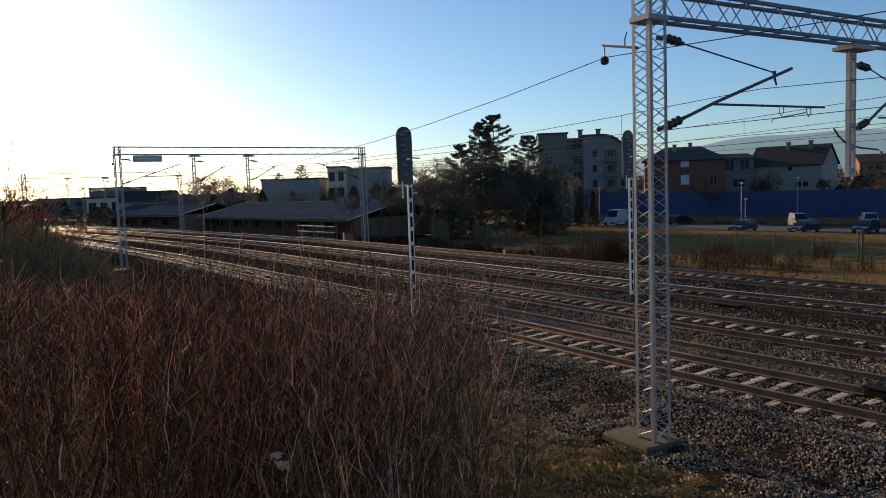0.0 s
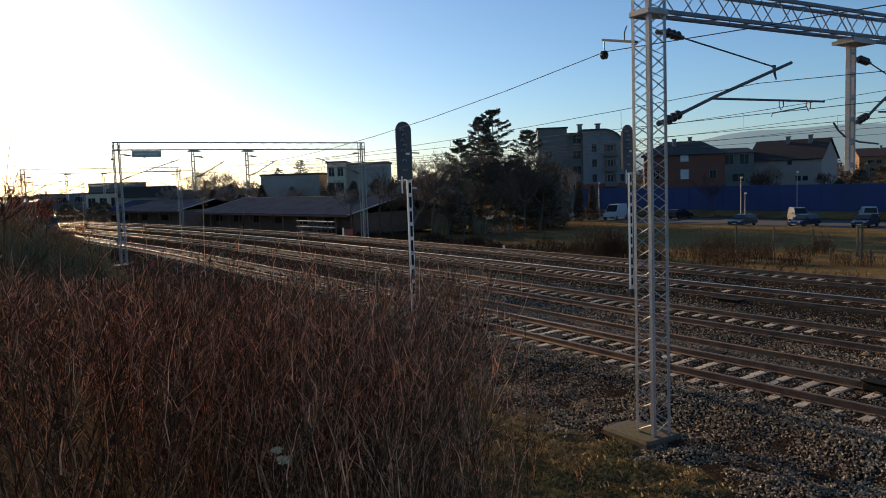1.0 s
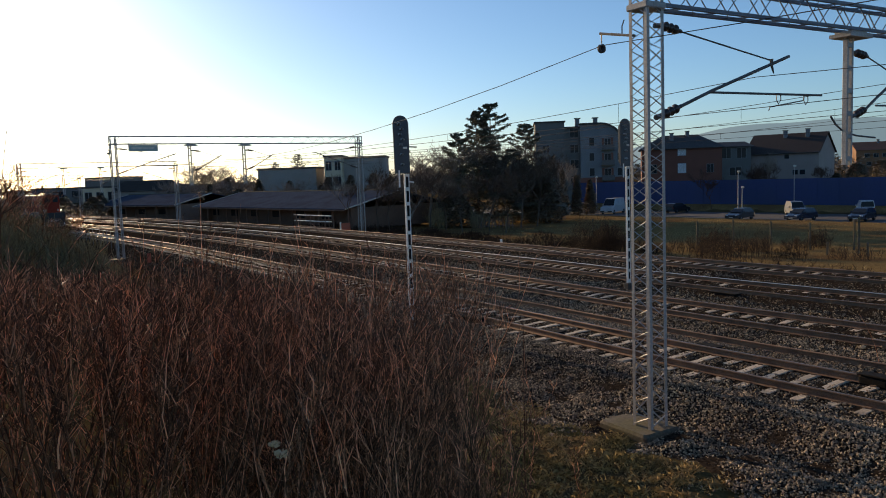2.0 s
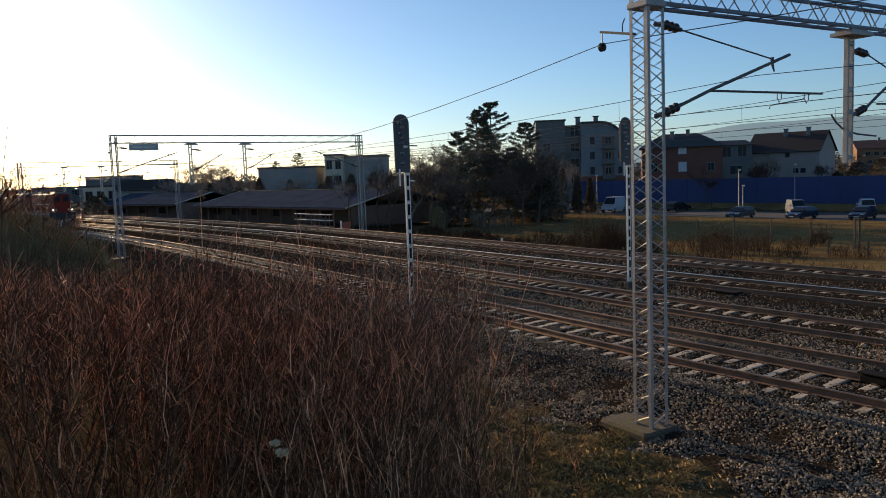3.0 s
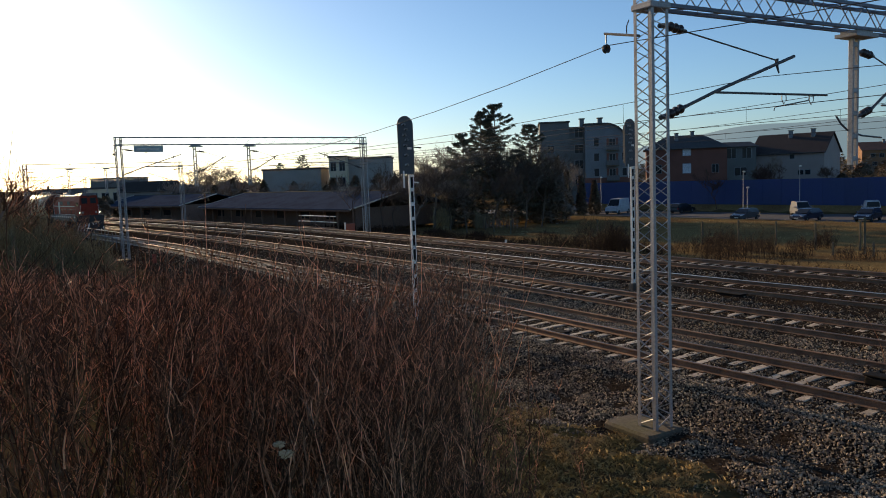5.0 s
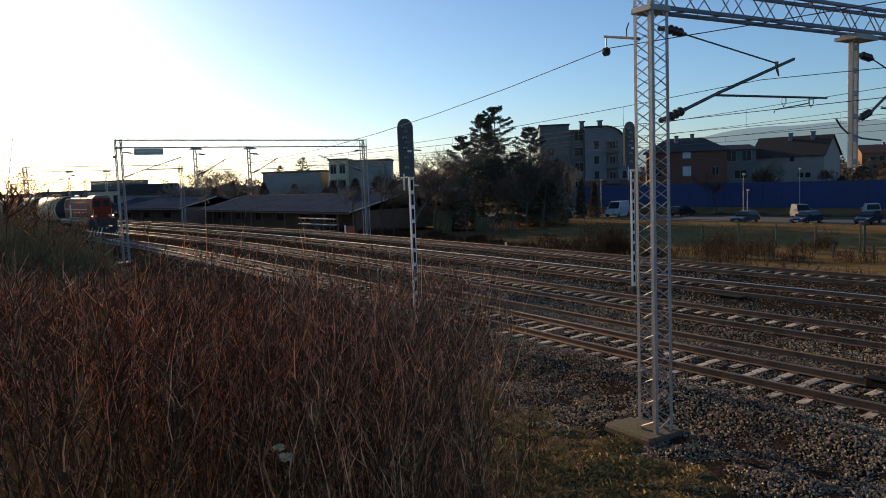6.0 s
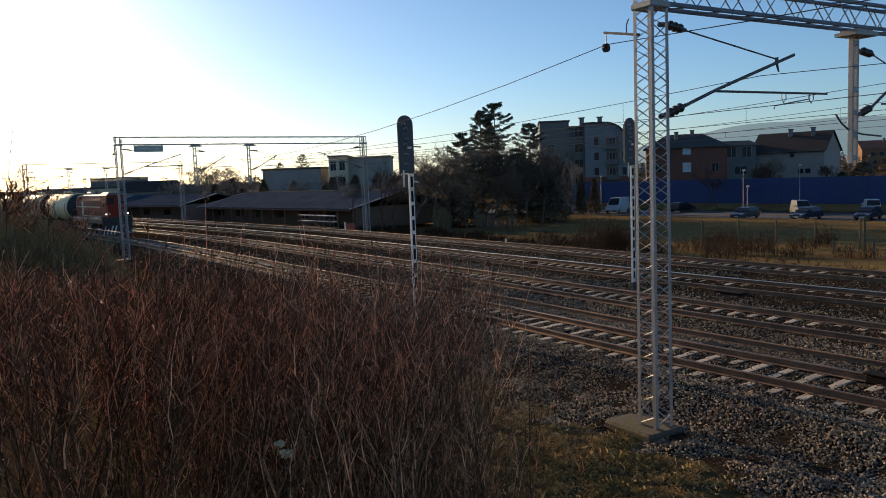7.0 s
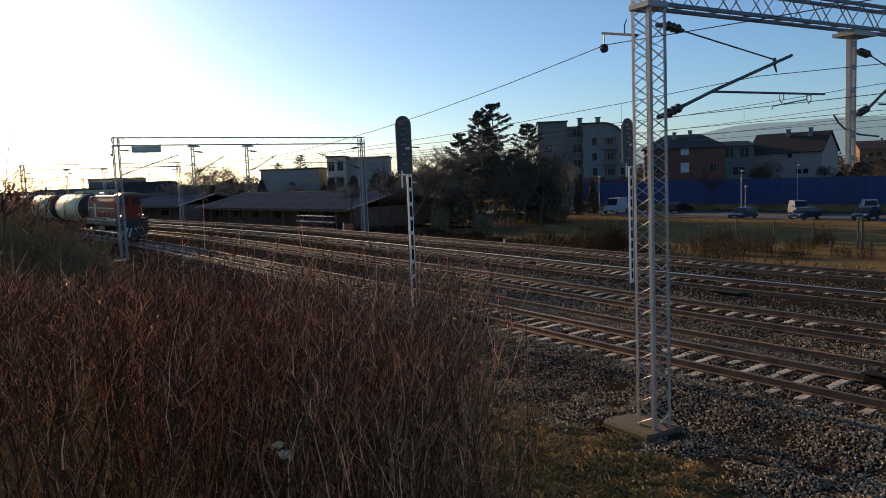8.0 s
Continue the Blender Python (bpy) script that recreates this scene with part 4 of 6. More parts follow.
ROOFRED = mat("orange_red_roof_tiles", (0.30, 0.10, 0.05), 0.8, grain=7, patch=0.6, bump=0.3)
BEIGE = mat("beige_plaster", (0.36, 0.295, 0.265), 0.9, dark=0.9, light=1.08, grain=8, patch=0.5, bump=0.15, second=(0.29, 0.24, 0.215))
BRICK = mat("red_brown_brickwork", (0.21, 0.085, 0.060), 0.9, dark=0.75, light=1.2, grain=11, patch=0.5, bump=0.3)
OLIVE = mat("grey_green_plaster", (0.155, 0.160, 0.150), 0.9, dark=0.88, light=1.08, grain=6, patch=0.4, bump=0.15)
FLATGREY = mat("blue_grey_render", (0.20, 0.215, 0.225), 0.9, dark=0.88, light=1.08, grain=6, patch=0.4, bump=0.15)
PALE = mat("pale_grey_plaster", (0.32, 0.30, 0.27), 0.9, dark=0.9, light=1.08, grain=6, patch=0.4, bump=0.1)
CREAM = mat("cream_plaster", (0.62, 0.54, 0.38), 0.9, dark=0.9, light=1.06, grain=6, patch=0.4, bump=0.1)
ORANGE = mat("orange_plaster", (0.25, 0.135, 0.07), 0.9, dark=0.9, light=1.08, grain=6, patch=0.4, bump=0.1)


def window(parent, x, z, w, h, y, shut=False, bars=1):
    """A window in a wall that faces -y: proud frame, sill and set-back pane."""
    win = part("window", Geo().box(x - w / 2 - 0.06, x + w / 2 + 0.06, y - 0.05, y + 0.02, z - 0.06, z + 0.0, bev=0.01), FRAME, parent)
    for a, b, c, d in ((x - w / 2 - 0.05, x - w / 2 + 0.03, z, z + h), (x + w / 2 - 0.03, x + w / 2 + 0.05, z, z + h), (x - w / 2, x + w / 2, z + h - 0.04, z + h + 0.05)):
        part("window_frame", Geo().box(a, b, y - 0.05, y + 0.02, c, d), FRAME, win)
    for i in range(bars):
        m = x - w / 2 + w * (i + 1) / (bars + 1)
        if not shut:
            part("window_bar", Geo().box(m - 0.035, m + 0.035, y - 0.04, y + 0.01, z, z + h), FRAME, win)
    part("shutter" if shut else "pane", Geo().box(x - w / 2 + 0.03, x + w / 2 - 0.03, y - 0.02, y - 0.008, z, z + h - 0.04), SHUTTER if shut else GLASS, win)


def house(x, y, z, turn, w, d, eave, ridge, wall_mat, roof_mat, label, hip=0.0, windows=(), chimneys=(), over=0.5, name="house", side=()):
    """A house whose ridge runs along its front (x); front faces -y. hip: how far the ridge ends stand in."""
    t = thing(name, pose(x, y, z, 0, 0, turn), label, "house", "houses beyond the road")
    g = Geo()
    g.box(-w / 2, w / 2, 0, d, 0, eave)
    if hip < 0.1:
        for e in (-1, 1):
            a = e * w / 2
            g.add([(a, 0, eave), (a, d, eave), (a, d / 2, ridge - 0.12), (a - e * 0.25, 0, eave), (a - e * 0.25, d, eave), (a - e * 0.25, d / 2, ridge - 0.12)],
                  [(0, 1, 2), (5, 4, 3), (0, 2, 5, 3), (1, 4, 5, 2)])
    part("wall", g, wall_mat, t)
    rise = (ridge - eave) / (d / 2)
    ez = eave - over * rise
    hw, th = w / 2 + (0.35 if hip < 0.1 else over), 0.16
    rx = hw - hip - 0.001
    for sgn in (-1, 1):
        y0, ym = (d / 2 + sgn * (d / 2 + over)), d / 2
        low, up = [(-hw, y0, ez), (hw, y0, ez)], [(rx, ym, ridge), (-rx, ym, ridge)]
        q = low + up
        v = q + [(a, b, c - th) for a, b, c in q]
        f = [(0, 1, 2, 3), (7, 6, 5, 4), (0, 4, 5, 1), (1, 5, 6, 2), (2, 6, 7, 3), (3, 7, 4, 0)]
        if sgn > 0:
            f = [tuple(reversed(k)) for k in f]
        part("roof_slope", Geo().add(v, f), roof_mat, t)
    if hip > 0.1:
        for e in (-1, 1):
            q = [(e * hw, -over, ez), (e * hw, d + over, ez), (e * rx, d / 2, ridge)]
            v = q + [(a, b, c - th) for a, b, c in q]
            f = [(0, 1, 2), (5, 4, 3), (0, 3, 4, 1), (1, 4, 5, 2), (2, 5, 3, 0)]
            if e < 0:
                f = [tuple(reversed(k)) for k in f]
            part("roof_slope", Geo().add(v, f), roof_mat, t)
    for cx, cy, top in chimneys:
        c = part("chimney", Geo().box(cx - 0.35, cx + 0.35, cy - 0.3, cy + 0.3, eave, top, bev=0.03), FLATGREY, t)
        part("chimney_cap", Geo().box(cx - 0.45, cx + 0.45, cy - 0.4, cy + 0.4, top, top + 0.12), CONCRETE, c)
    for wx, wz, ww, wh, shut, bars in windows:
        window(t, wx, wz, ww, wh, -0.003, shut, bars)
    part("gutter", Geo().tube([(-hw, -over, ez - 0.02), (hw, -over, ez - 0.02)], 0.07, 6), GALVDARK, t)
    return t


house(67.2, 150, -1.4, -42, 13.6, 10.5, 8.1, 11.7, BEIGE, ROOFBROWN, "beige house with dark brown tiled gable roof", 0.0,
      [(2.6, 3.6, 1.0, 0.9, False, 0), (3.9, 3.6, 1.0, 0.9, False, 0), (-3.5, 3.5, 1.1, 1.2, False, 1), (1.0, 8.3 - 1.6, 0.9, 0.8, False, 0)], [(-0.6, 4.2, 12.2), (3.6, 4.2, 12.3)])
house(46.4, 146, -1.4, -14, 14.6, 10, 9.6, 12.0, BRICK, ROOFGREY, "red-brown brick house with grey hipped roof", 4.5,
      [(0.1, 4.7, 1.5, 1.8, True, 1), (0.1, 8.0, 1.5, 1.4, True, 1), (-5.2, 4.8, 1.4, 1.6, False, 1), (5.2, 4.7, 1.2, 1.5, False, 1)], [(-1.6, 3.0, 12.3), (1.4, 4.5, 12.6)])
house(58.8, 152, -1.4, 0, 6.6, 8, 9.6, 10.5, OLIVE, ROOFGREY, "grey annexe with wide dark windows and low roof", 0.0,
      [(-1.6, 7.2, 1.8, 2.0, False, 1), (1.4, 7.2, 1.8, 2.0, False, 1), (0.2, 3.8, 2.4, 1.6, False, 1)])
house(149.5, 262, 1.0, -12, 12, 10, 7.2, 9.8, ORANGE, ROOFRED, "orange plastered house with red tiled roof", 0.0,
      [(-2.6, 4.4, 1.6, 1.3, False, 1), (0.2, 4.4, 1.6, 1.3, False, 1), (3.0, 4.4, 1.6, 1.3, False, 1), (-2.0, 1.6, 1.4, 1.3, False, 1), (2.4, 1.6, 1.4, 1.3, False, 1)], [(2, 4, 10.4)])
house(171, 300, 1.5, -20, 14, 10, 7.0, 10.0, CREAM, ROOFRED, "cream house with red tiled roof", 0.0, [(-3, 4, 1.5, 1.3, False, 1), (0, 4, 1.5, 1.3, False, 1), (3, 4, 1.5, 1.3, False, 1)])


def apartment(x, y, z, turn):
    """Block of flats: flat-roofed stair tower beside a wing under a barrel roof."""
    t = thing("apartment_house", pose(x, y, z, 0, 0, turn), "grey-green block of flats with barrel roof and flat tower", "apartment house")
    part("tower_wall", Geo().box(-7.8, -2.6, 0, 11, 0, 14.7), OLIVE, t)
    part("tower_roof", Geo().box(-8.0, -2.4, -0.2, 11.2, 14.7, 14.95, bev=0.03), ROOFGREY, t)
    part("link_wall", Geo().box(-2.6, 1.0, 1.2, 10.5, 0, 13.6), OLIVE, t)
    part("link_roof", Geo().box(-2.6, 0.2, 0.9, 10.7, 13.6, 13.9), ROOFGREY, t)
    out = [(0.2, 0), (8.2, 0)]
    arc = [(8.2 - 4.6 * (1 - math.cos(0.5 * math.pi * i / 14)), 8.8 + 5.3 * math.sin(0.5 * math.pi * i / 14)) for i in range(15)] + [(0.2, 14.1)]
    # Wing paler than the tower: its lit front is put into the colour.
    part("barrel_wing", Geo().prism(out + arc, 0.0, 11), FLATGREY, t, "rounded wing, coloured paler for its lit front")
    rim = Geo()
    n = len(arc)
    for yy in (-0.35, 11.2):
        rim.v += [(a, yy, b + 0.03) for a, b in arc] + [(0.2 + (a - 0.2) * 1.03, yy, 8.5 + (b - 8.5) * 1.04 + 0.05) for a, b in arc]
    m2 = 2 * n
    rim.f = [(i, i + 1, i + 1 + n, i + n) for i in range(n - 1)] + [(i + m2 + n, i + 1 + m2 + n, i + 1 + m2, i + m2) for i in range(n - 1)]
    rim.f += [(i + n, i + 1 + n, i + 1 + n + m2, i + n + m2) for i in range(n - 1)] + [(i + m2, i + 1 + m2, i + 1, i) for i in range(n - 1)]
    rim.m = [0] * len(rim.f)
    part("barrel_roof", rim, ROOFGREY, t)
    part("brick_base", Geo().box(0.1, 8.3, -0.06, -0.004, 0, 4.6), BRICK, t)
    for cx in (0.1, 3.4):
        c = part("chimney", Geo().box(cx - 0.4, cx + 0.4, 5, 5.8, 13.6, 15.5, bev=0.04), FLATGREY, t)
        part("chimney_cap", Geo().box(cx - 0.58, cx + 0.58, 4.85, 5.95, 15.5, 15.65), CONCRETE, c)
    for i in range(4):
        zz = 2.9 + 2.8 * i
        if i < 3:
            window(t, -5.9, zz + 0.9, 1.2, 1.3, -0.004, False, 1)
        window(t, -0.8, zz + 0.7, 1.5, 1.5, 1.196, False, 1)
    # loggias stacked in one bay, small windows on either side
    for i in range(3):
        zz = 4.0 + 2.7 * i
        window(t, 2.2, zz + 0.9, 0.9, 1.4, -0.07 if i == 0 else -0.004, False, 0)
        if i < 2:
            window(t, 7.1, zz + 0.9, 0.8, 1.3, -0.07 if i == 0 else -0.004, False, 0)
        part("loggia_back", Geo().box(4.0, 6.0, -0.10, -0.065, zz + 0.1, zz + 2.2), BRICK, t, "dark red-brown loggia")
        window(t, 5.0, zz + 0.5, 1.1, 1.6, -0.106, False, 1)
        bal = part("balcony", Geo().box(3.9, 6.1, -1.0, -0.11, zz - 0.1, zz + 0.08), CONCRETE, t)
        part("balcony_rail", Geo().box(3.9, 6.1, -1.0, -0.95, zz + 0.081, zz + 0.95), GALVDARK, bal)
    return t


apartment(25.8, 139, -1.5, -6)


# ---- vehicles on the road ----
TYRE = mat("black_tyre_rubber", (0.018, 0.018, 0.019), 0.85, bump=0.05)
RIM = mat("dull_alloy_rim", (0.36, 0.36, 0.37), 0.35, 0.8, bump=0)
HEADLAMP = mat("clear_headlamp", (0.55, 0.57, 0.6), 0.1, bump=0)
TAILLAMP = mat("red_tail_lamp", (0.30, 0.015, 0.012), 0.2, bump=0)
CARPAINT = {k: mat(k + "_car_paint", c, 0.25, 0.1, dark=0.95, light=1.04, bump=0, spec=0.6) for k, c in
            (("white", (0.55, 0.56, 0.57)), ("silver", (0.24, 0.25, 0.265)), ("black", (0.016, 0.017, 0.02)), ("dark_blue", (0.02, 0.028, 0.05)), ("dark_grey", (0.05, 0.053, 0.056)))}


def car(s, d, kind, paint, turn, label, z=-2.36):
    """A parked vehicle: body drawn across from its side outline, glazing, wheels and lamps. y runs along it, front at -y."""
    t = thing("parked_van" if "van" in kind else "parked_car", stand(s, d, z, turn), label, "van" if "van" in kind else "car", "vehicles by the road")
    if kind == "van":
        L, W, H, bon, ws, hood = 5.4, 2.0, 2.35, 1.0, 1.75, 1.25
        rear = L / 2 - 0.12
    elif kind == "small_van":
        L, W, H, bon, ws, hood = 4.3, 1.8, 1.82, 0.9, 1.7, 1.02
        rear = L / 2 - 0.15
    else:
        L, W, H, bon, ws, hood = 4.25, 1.75, 1.46, 1.05, 1.85, 0.92
        rear = L / 2 - 0.55
    y0, y1 = -L / 2, L / 2
    low = [(y0 + 0.05, 0.28), (y1 - 0.05, 0.30), (y1, 0.55), (y1 - 0.04, hood), (y0 + bon, hood), (y0 + 0.12, hood - 0.22), (y0, 0.6)]
    cabin = [(y0 + bon - 0.05, hood), (y1 - 0.06, hood), (rear, H - 0.06), (rear - 0.25, H), (y0 + ws + 0.25, H), (y0 + ws, H - 0.05)]
    P = CARPAINT[paint]

    def loft(outline, w0, w1, zlow, zhigh):
        g = Geo()
        n = len(outline)

        def half(zz):
            u = (zz - zlow) / (zhigh - zlow)
            return w0 + (w1 - w0) * u
        cy = sum(a for a, b in outline) / n
        cz = sum(b for a, b in outline) / n
        rings = [(-1, 0.94), (-0.965, 1.0), (0.965, 1.0), (1, 0.94)]
        for e, k in rings:
            g.v += [(e * half(b), cy + (a - cy) * k, cz + (b - cz) * k) for a, b in outline]
        g.f = [tuple(range(n)), tuple(range(4 * n - 1, 3 * n - 1, -1))]
        for r in range(3):
            g.f += [(r * n + i, r * n + n + i, r * n + n + (i + 1) % n, r * n + (i + 1) % n) for i in range(n)]
        g.m = [0] * len(g.f)
        return g
    body = part("body", loft(low, W / 2, W / 2 - 0.04, 0.28, hood), P, t)
    part("cabin", loft(cabin, W / 2 - 0.06, W / 2 - 0.2, hood, H), P, t)
    # glass
    b0, b1 = hood + 0.06, H - 0.14
    lean = (ws - bon) / (H - hood)
    for e in (-1, 1):
        x = e * (W / 2 - 0.115)
        k = 0.14 * (b1 - b0) / (H - hood)
        spans = [(y0 + ws - 0.1, -0.15), (-0.07, rear - 0.2)] if kind != "van" else [(y0 + ws - 0.1, -0.35)]
        for a, c in spans:
            f = lean * 0.75 if a == spans[0][0] else 0.0
            v = [(x, a - 0.28 * (f > 0), b0), (x, c, b0), (x - e * k, c, b1), (x - e * k, a + 0.12 * (f > 0), b1)]
            v += [(px + e * 0.012 + e * 0.02, py, pz) for px, py, pz in v]
            fc = [(0, 1, 2, 3), (7, 6, 5, 4), (0, 4, 5, 1), (1, 5, 6, 2), (2, 6, 7, 3), (3, 7, 4, 0)]
            part("side_window", Geo().add(v, fc if e < 0 else [tuple(reversed(q)) for q in fc]), GLASS, t)
    for a, c, e in ((y0 + bon - 0.01, y0 + ws - 0.03, -1), (y1 - 0.06, rear + 0.03, 1)):
        v = [(-W / 2 + 0.16, a + e * 0.012, b0), (W / 2 - 0.16, a + e * 0.012, b0), (W / 2 - 0.26, c + e * 0.012, b1 + 0.04), (-W / 2 + 0.26, c + e * 0.012, b1 + 0.04)]
        v += [(px, py + e * 0.02, pz + 0.012) for px, py, pz in v]
        fc = [(0, 1, 2, 3), (7, 6, 5, 4), (0, 4, 5, 1), (1, 5, 6, 2), (2, 6, 7, 3), (3, 7, 4, 0)]
        part("windscreen" if e < 0 else "rear_window", Geo().add(v, fc if e > 0 else [tuple(reversed(q)) for q in fc]), GLASS, t)
    r = 0.34 if kind == "van" else 0.31
    for yy in (y0 + 0.85, y1 - 0.8):
        for e in (-1, 1):
            m = Matrix.Translation((e * (W / 2 - 0.1), yy, r)) @ Matrix.Rotation(radians(90), 4, "Y")
            wheel = part("wheel", Geo().spin([(r * 0.6, -0.1), (r * 0.95, -0.1), (r, -0.06), (r, 0.06), (r * 0.95, 0.1), (r * 0.6, 0.1)], m, 18), TYRE, t, smooth=False)
            part("rim", Geo().spin([(0.03, -0.108), (r * 0.58, -0.09), (r * 0.6, 0.09), (0.03, 0.108)], m, 14), RIM, wheel)
    for e in (-1, 1):
        part("headlight", Geo().box(e * (W / 2 - 0.28) - 0.16, e * (W / 2 - 0.28) + 0.16, y0 + 0.02, y0 + 0.1, hood - 0.32, hood - 0.18, bev=0.02), HEADLAMP, t)
        part("tail_light", Geo().box(e * (W / 2 - 0.16) - 0.09, e * (W / 2 - 0.16) + 0.09, y1 - 0.06, y1 + 0.01, hood - 0.32, hood - 0.05, bev=0.015), TAILLAMP, t)
        part("wing_mirror", Geo().box(e * (W / 2 + 0.05) - 0.09, e * (W / 2 + 0.05) + 0.09, y0 + ws - 0.45, y0 + ws - 0.33, hood + 0.05, hood + 0.22, bev=0.03), P, t)
    part("bumper", Geo().box(-W / 2 + 0.04, W / 2 - 0.04, y0 - 0.03, y0 + 0.2, 0.3, 0.52, bev=0.05), BLACKPAINT, t)
    part("bumper", Geo().box(-W / 2 + 0.04, W / 2 - 0.04, y1 - 0.2, y1 + 0.03, 0.3, 0.52, bev=0.05), BLACKPAINT, t)
    part("licence_plate", Geo().box(-0.26, 0.26, y0 - 0.045, y0 - 0.032, 0.36, 0.47), WHITEPAINT, t)
    return t


car(76.4, 89.6, "van", "white", -74, "white panel van standing nose out on the road side")
car(83.9, 91.0, "car", "silver", -58, "small silver hatchback standing on the road")
car(69.1, 94.0, "car", "black", 90, "black hatchback parked against the grass bank")
car(54.6, 83.2, "car", "dark_grey", -86, "dark grey saloon parked by the lamp post")
car(53.2, 93.2, "small_van", "silver", -46, "silver estate van parked behind a dark car")
car(48.5, 84.6, "car", "dark_blue", -92, "dark blue hatchback parked on the asphalt")
car(47.3, 97.0, "small_van", "white", 122, "white delivery van parked near the wall, rear doors outward")
car(43.3, 86.6, "car", "dark_blue", -82, "dark blue saloon parked on the asphalt strip")


def road_lamp(s, d, h, z=-2.4):
    t = thing("street_lamp", stand(s, d, z), "slim grey street lamp with small pale head", "street lamp", "lamps along the road")
    part("pole", Geo().tube([(0, 0, 0), (0, 0, h * 0.5), (0, 0, h)], [0.075, 0.06, 0.045], 8), GALV, t)
    part("lamp_head", Geo().box(-0.11, 0.11, -0.26, 0.10, h - 0.02, h + 0.2, bev=0.05), WHITEPAINT, t)
    part("collar", Geo().spin([(0.09, 0), (0.11, 0.05), (0.08, 0.3)], None, 8), GALV, t)


road_lamp(80.5, 91.5, 5.6)
road_lamp(55.8, 85.0, 5.9)
road_lamp(56.2, 99.2, 6.0, -2.1)
road_lamp(92.0, 86.0, 5.2)
road_lamp(57.2, 88.5, 3.8)


def fence_post(s, d, h, z):
    t = thing("fence_post", stand(s, d, z, 8 * math.sin(s)), "weathered concrete fence post in rough grass", "fence post", "fence posts in the field")
    part("post", Geo().box(-0.06, 0.06, -0.06, 0.06, -0.2, h, bev=0.015), CONCRETE, t)
    part("post_tip", Geo().add([(-0.06, -0.06, h), (0.06, -0.06, h), (0.06, 0.06, h), (-0.06, 0.06, h), (0.0, 0.03, h + 0.07)], [(0, 1, 4), (1, 2, 4), (2, 3, 4), (3, 0, 4)]), CONCRETE, t)


for s, d, h in ((38.9, 50.4, 1.9), (37.3, 52.6, 2.0), (35.2, 54.1, 1.9), (31.1, 51.9, 2.0), (29.0, 53.6, 2.2), (27.5, 51.1, 2.5), (26.1, 49.3, 1.0), (28.4, 49.0, 0.9), (64.0, 51.5, 1.6), (60.2, 50.2, 1.7), (44.0, 50.6, 1.8), (49.5, 50.6, 1.8)):
    p = line(s, d)
    fence_post(s, d, h, ground_z(p.x, p.y))

# ---- trees and bushes beyond the tracks ----
conifer(7.2, 101, 15.6, 5.0, 11, "tall dark spruce with ragged drooping limbs", 0.2, 9000, 0.7)
conifer(5.3, 100, 14.7, 4.6, 12, "tall ragged spruce with gaps in its crown", 0.25, 8000, 0.9)
conifer(2.9, 98, 11.8, 4.0, 13, "dark spruce beside taller spruces", 0.1, 7500, 0.5)
conifer(12.1, 104, 13.0, 4.2, 14, "narrow dark spruce beside a block of flats", 0.2, 6000, 0.6)
conifer(9.8, 100, 9.6, 4.0, 15, "dark spruce with low branches", 0.1, 6500, 0.4)
bare_tree(-1.0, 96, 12.8, 21, "bare rounded tree with fine grey twigs", 0.62, 6, 0.27, 0.014)
bare_tree(-2.4, 99, 10.8, 19, "bare round-headed tree with dense grey twigs", 0.62, 6, 0.27, 0.014)
bare_tree(0.9, 99, 11.6, 18, "bare round-headed tree with pale grey twigs", 0.62, 6, 0.27, 0.014)
bare_tree(-4.0, 92, 8.4, 22, "bare tree with fine grey twigs", 0.55, 5, 0.28)
bare_tree(1.2, 95, 9.2, 23, "bare tree with dense twigs before spruces", 0.5, 5, 0.28)
bare_tree(9.6, 108, 13.2, 24, "tall bare tree beside the spruces", 0.42, 5, 0.3)
bare_tree(14.6, 112, 8.5, 25, "bare tree before the flats", 0.45, 5, 0.32)
bare_tree(19.0, 118, 8.0, 26, "bare street tree before the flats", 0.45, 5, 0.32)
bare_tree(59.4, 138, 7.5, 27, "small bare tree behind the wall", 0.5, 5, 0.3)
for i, (x, y, h) in enumerate(((-9.5, 84, 7.0), (-7.0, 88, 8.5), (-5.2, 82, 6.5), (-3.4, 86, 8.0), (-1.0, 84, 7.0), (0.8, 88, 8.5), (2.6, 84, 6.5), (4.8, 88, 8.0), (7.6, 86, 7.0), (9.6, 90, 9.0), (11.8, 92, 9.5), (13.6, 97, 10.0), (5.8, 93, 11.0), (12.6, 100, 12.0))):
    bare_tree(x, y, h, 400 + i, "slender bare garden tree with dark brown twigs", 0.5, 5, 0.3, 0.009, "bare_tree", DARKBARK)
for i, (x, y, h) in enumerate(((50.2, 121, 6.6), (41.4, 116, 5.6), (57.0, 136, 5.4), (58.6, 137, 6.4), (70.6, 140, 6.0), (50.5, 117, 5.2))):
    bare_tree(x, y, h, 460 + i, "slender reddish bare tree by the road", 0.5, 5, 0.3, 0.009, "bare_tree", REDBARK, "tree", -2.2 if y < 120 else -1.5)
for i, (x, y, h, r) in enumerate(((81.0, 148, 5.4, 4.2), (87.0, 150, 5.8, 4.4), (93.0, 152, 5.2, 4.6), (76.6, 147, 3.6, 2.6))):
    evergreen(x, y, h, r, 90 + i, "dark garden hedge behind the wall", 2600, 0.2, "shrub", -1.5)
rv = random.Random(50)
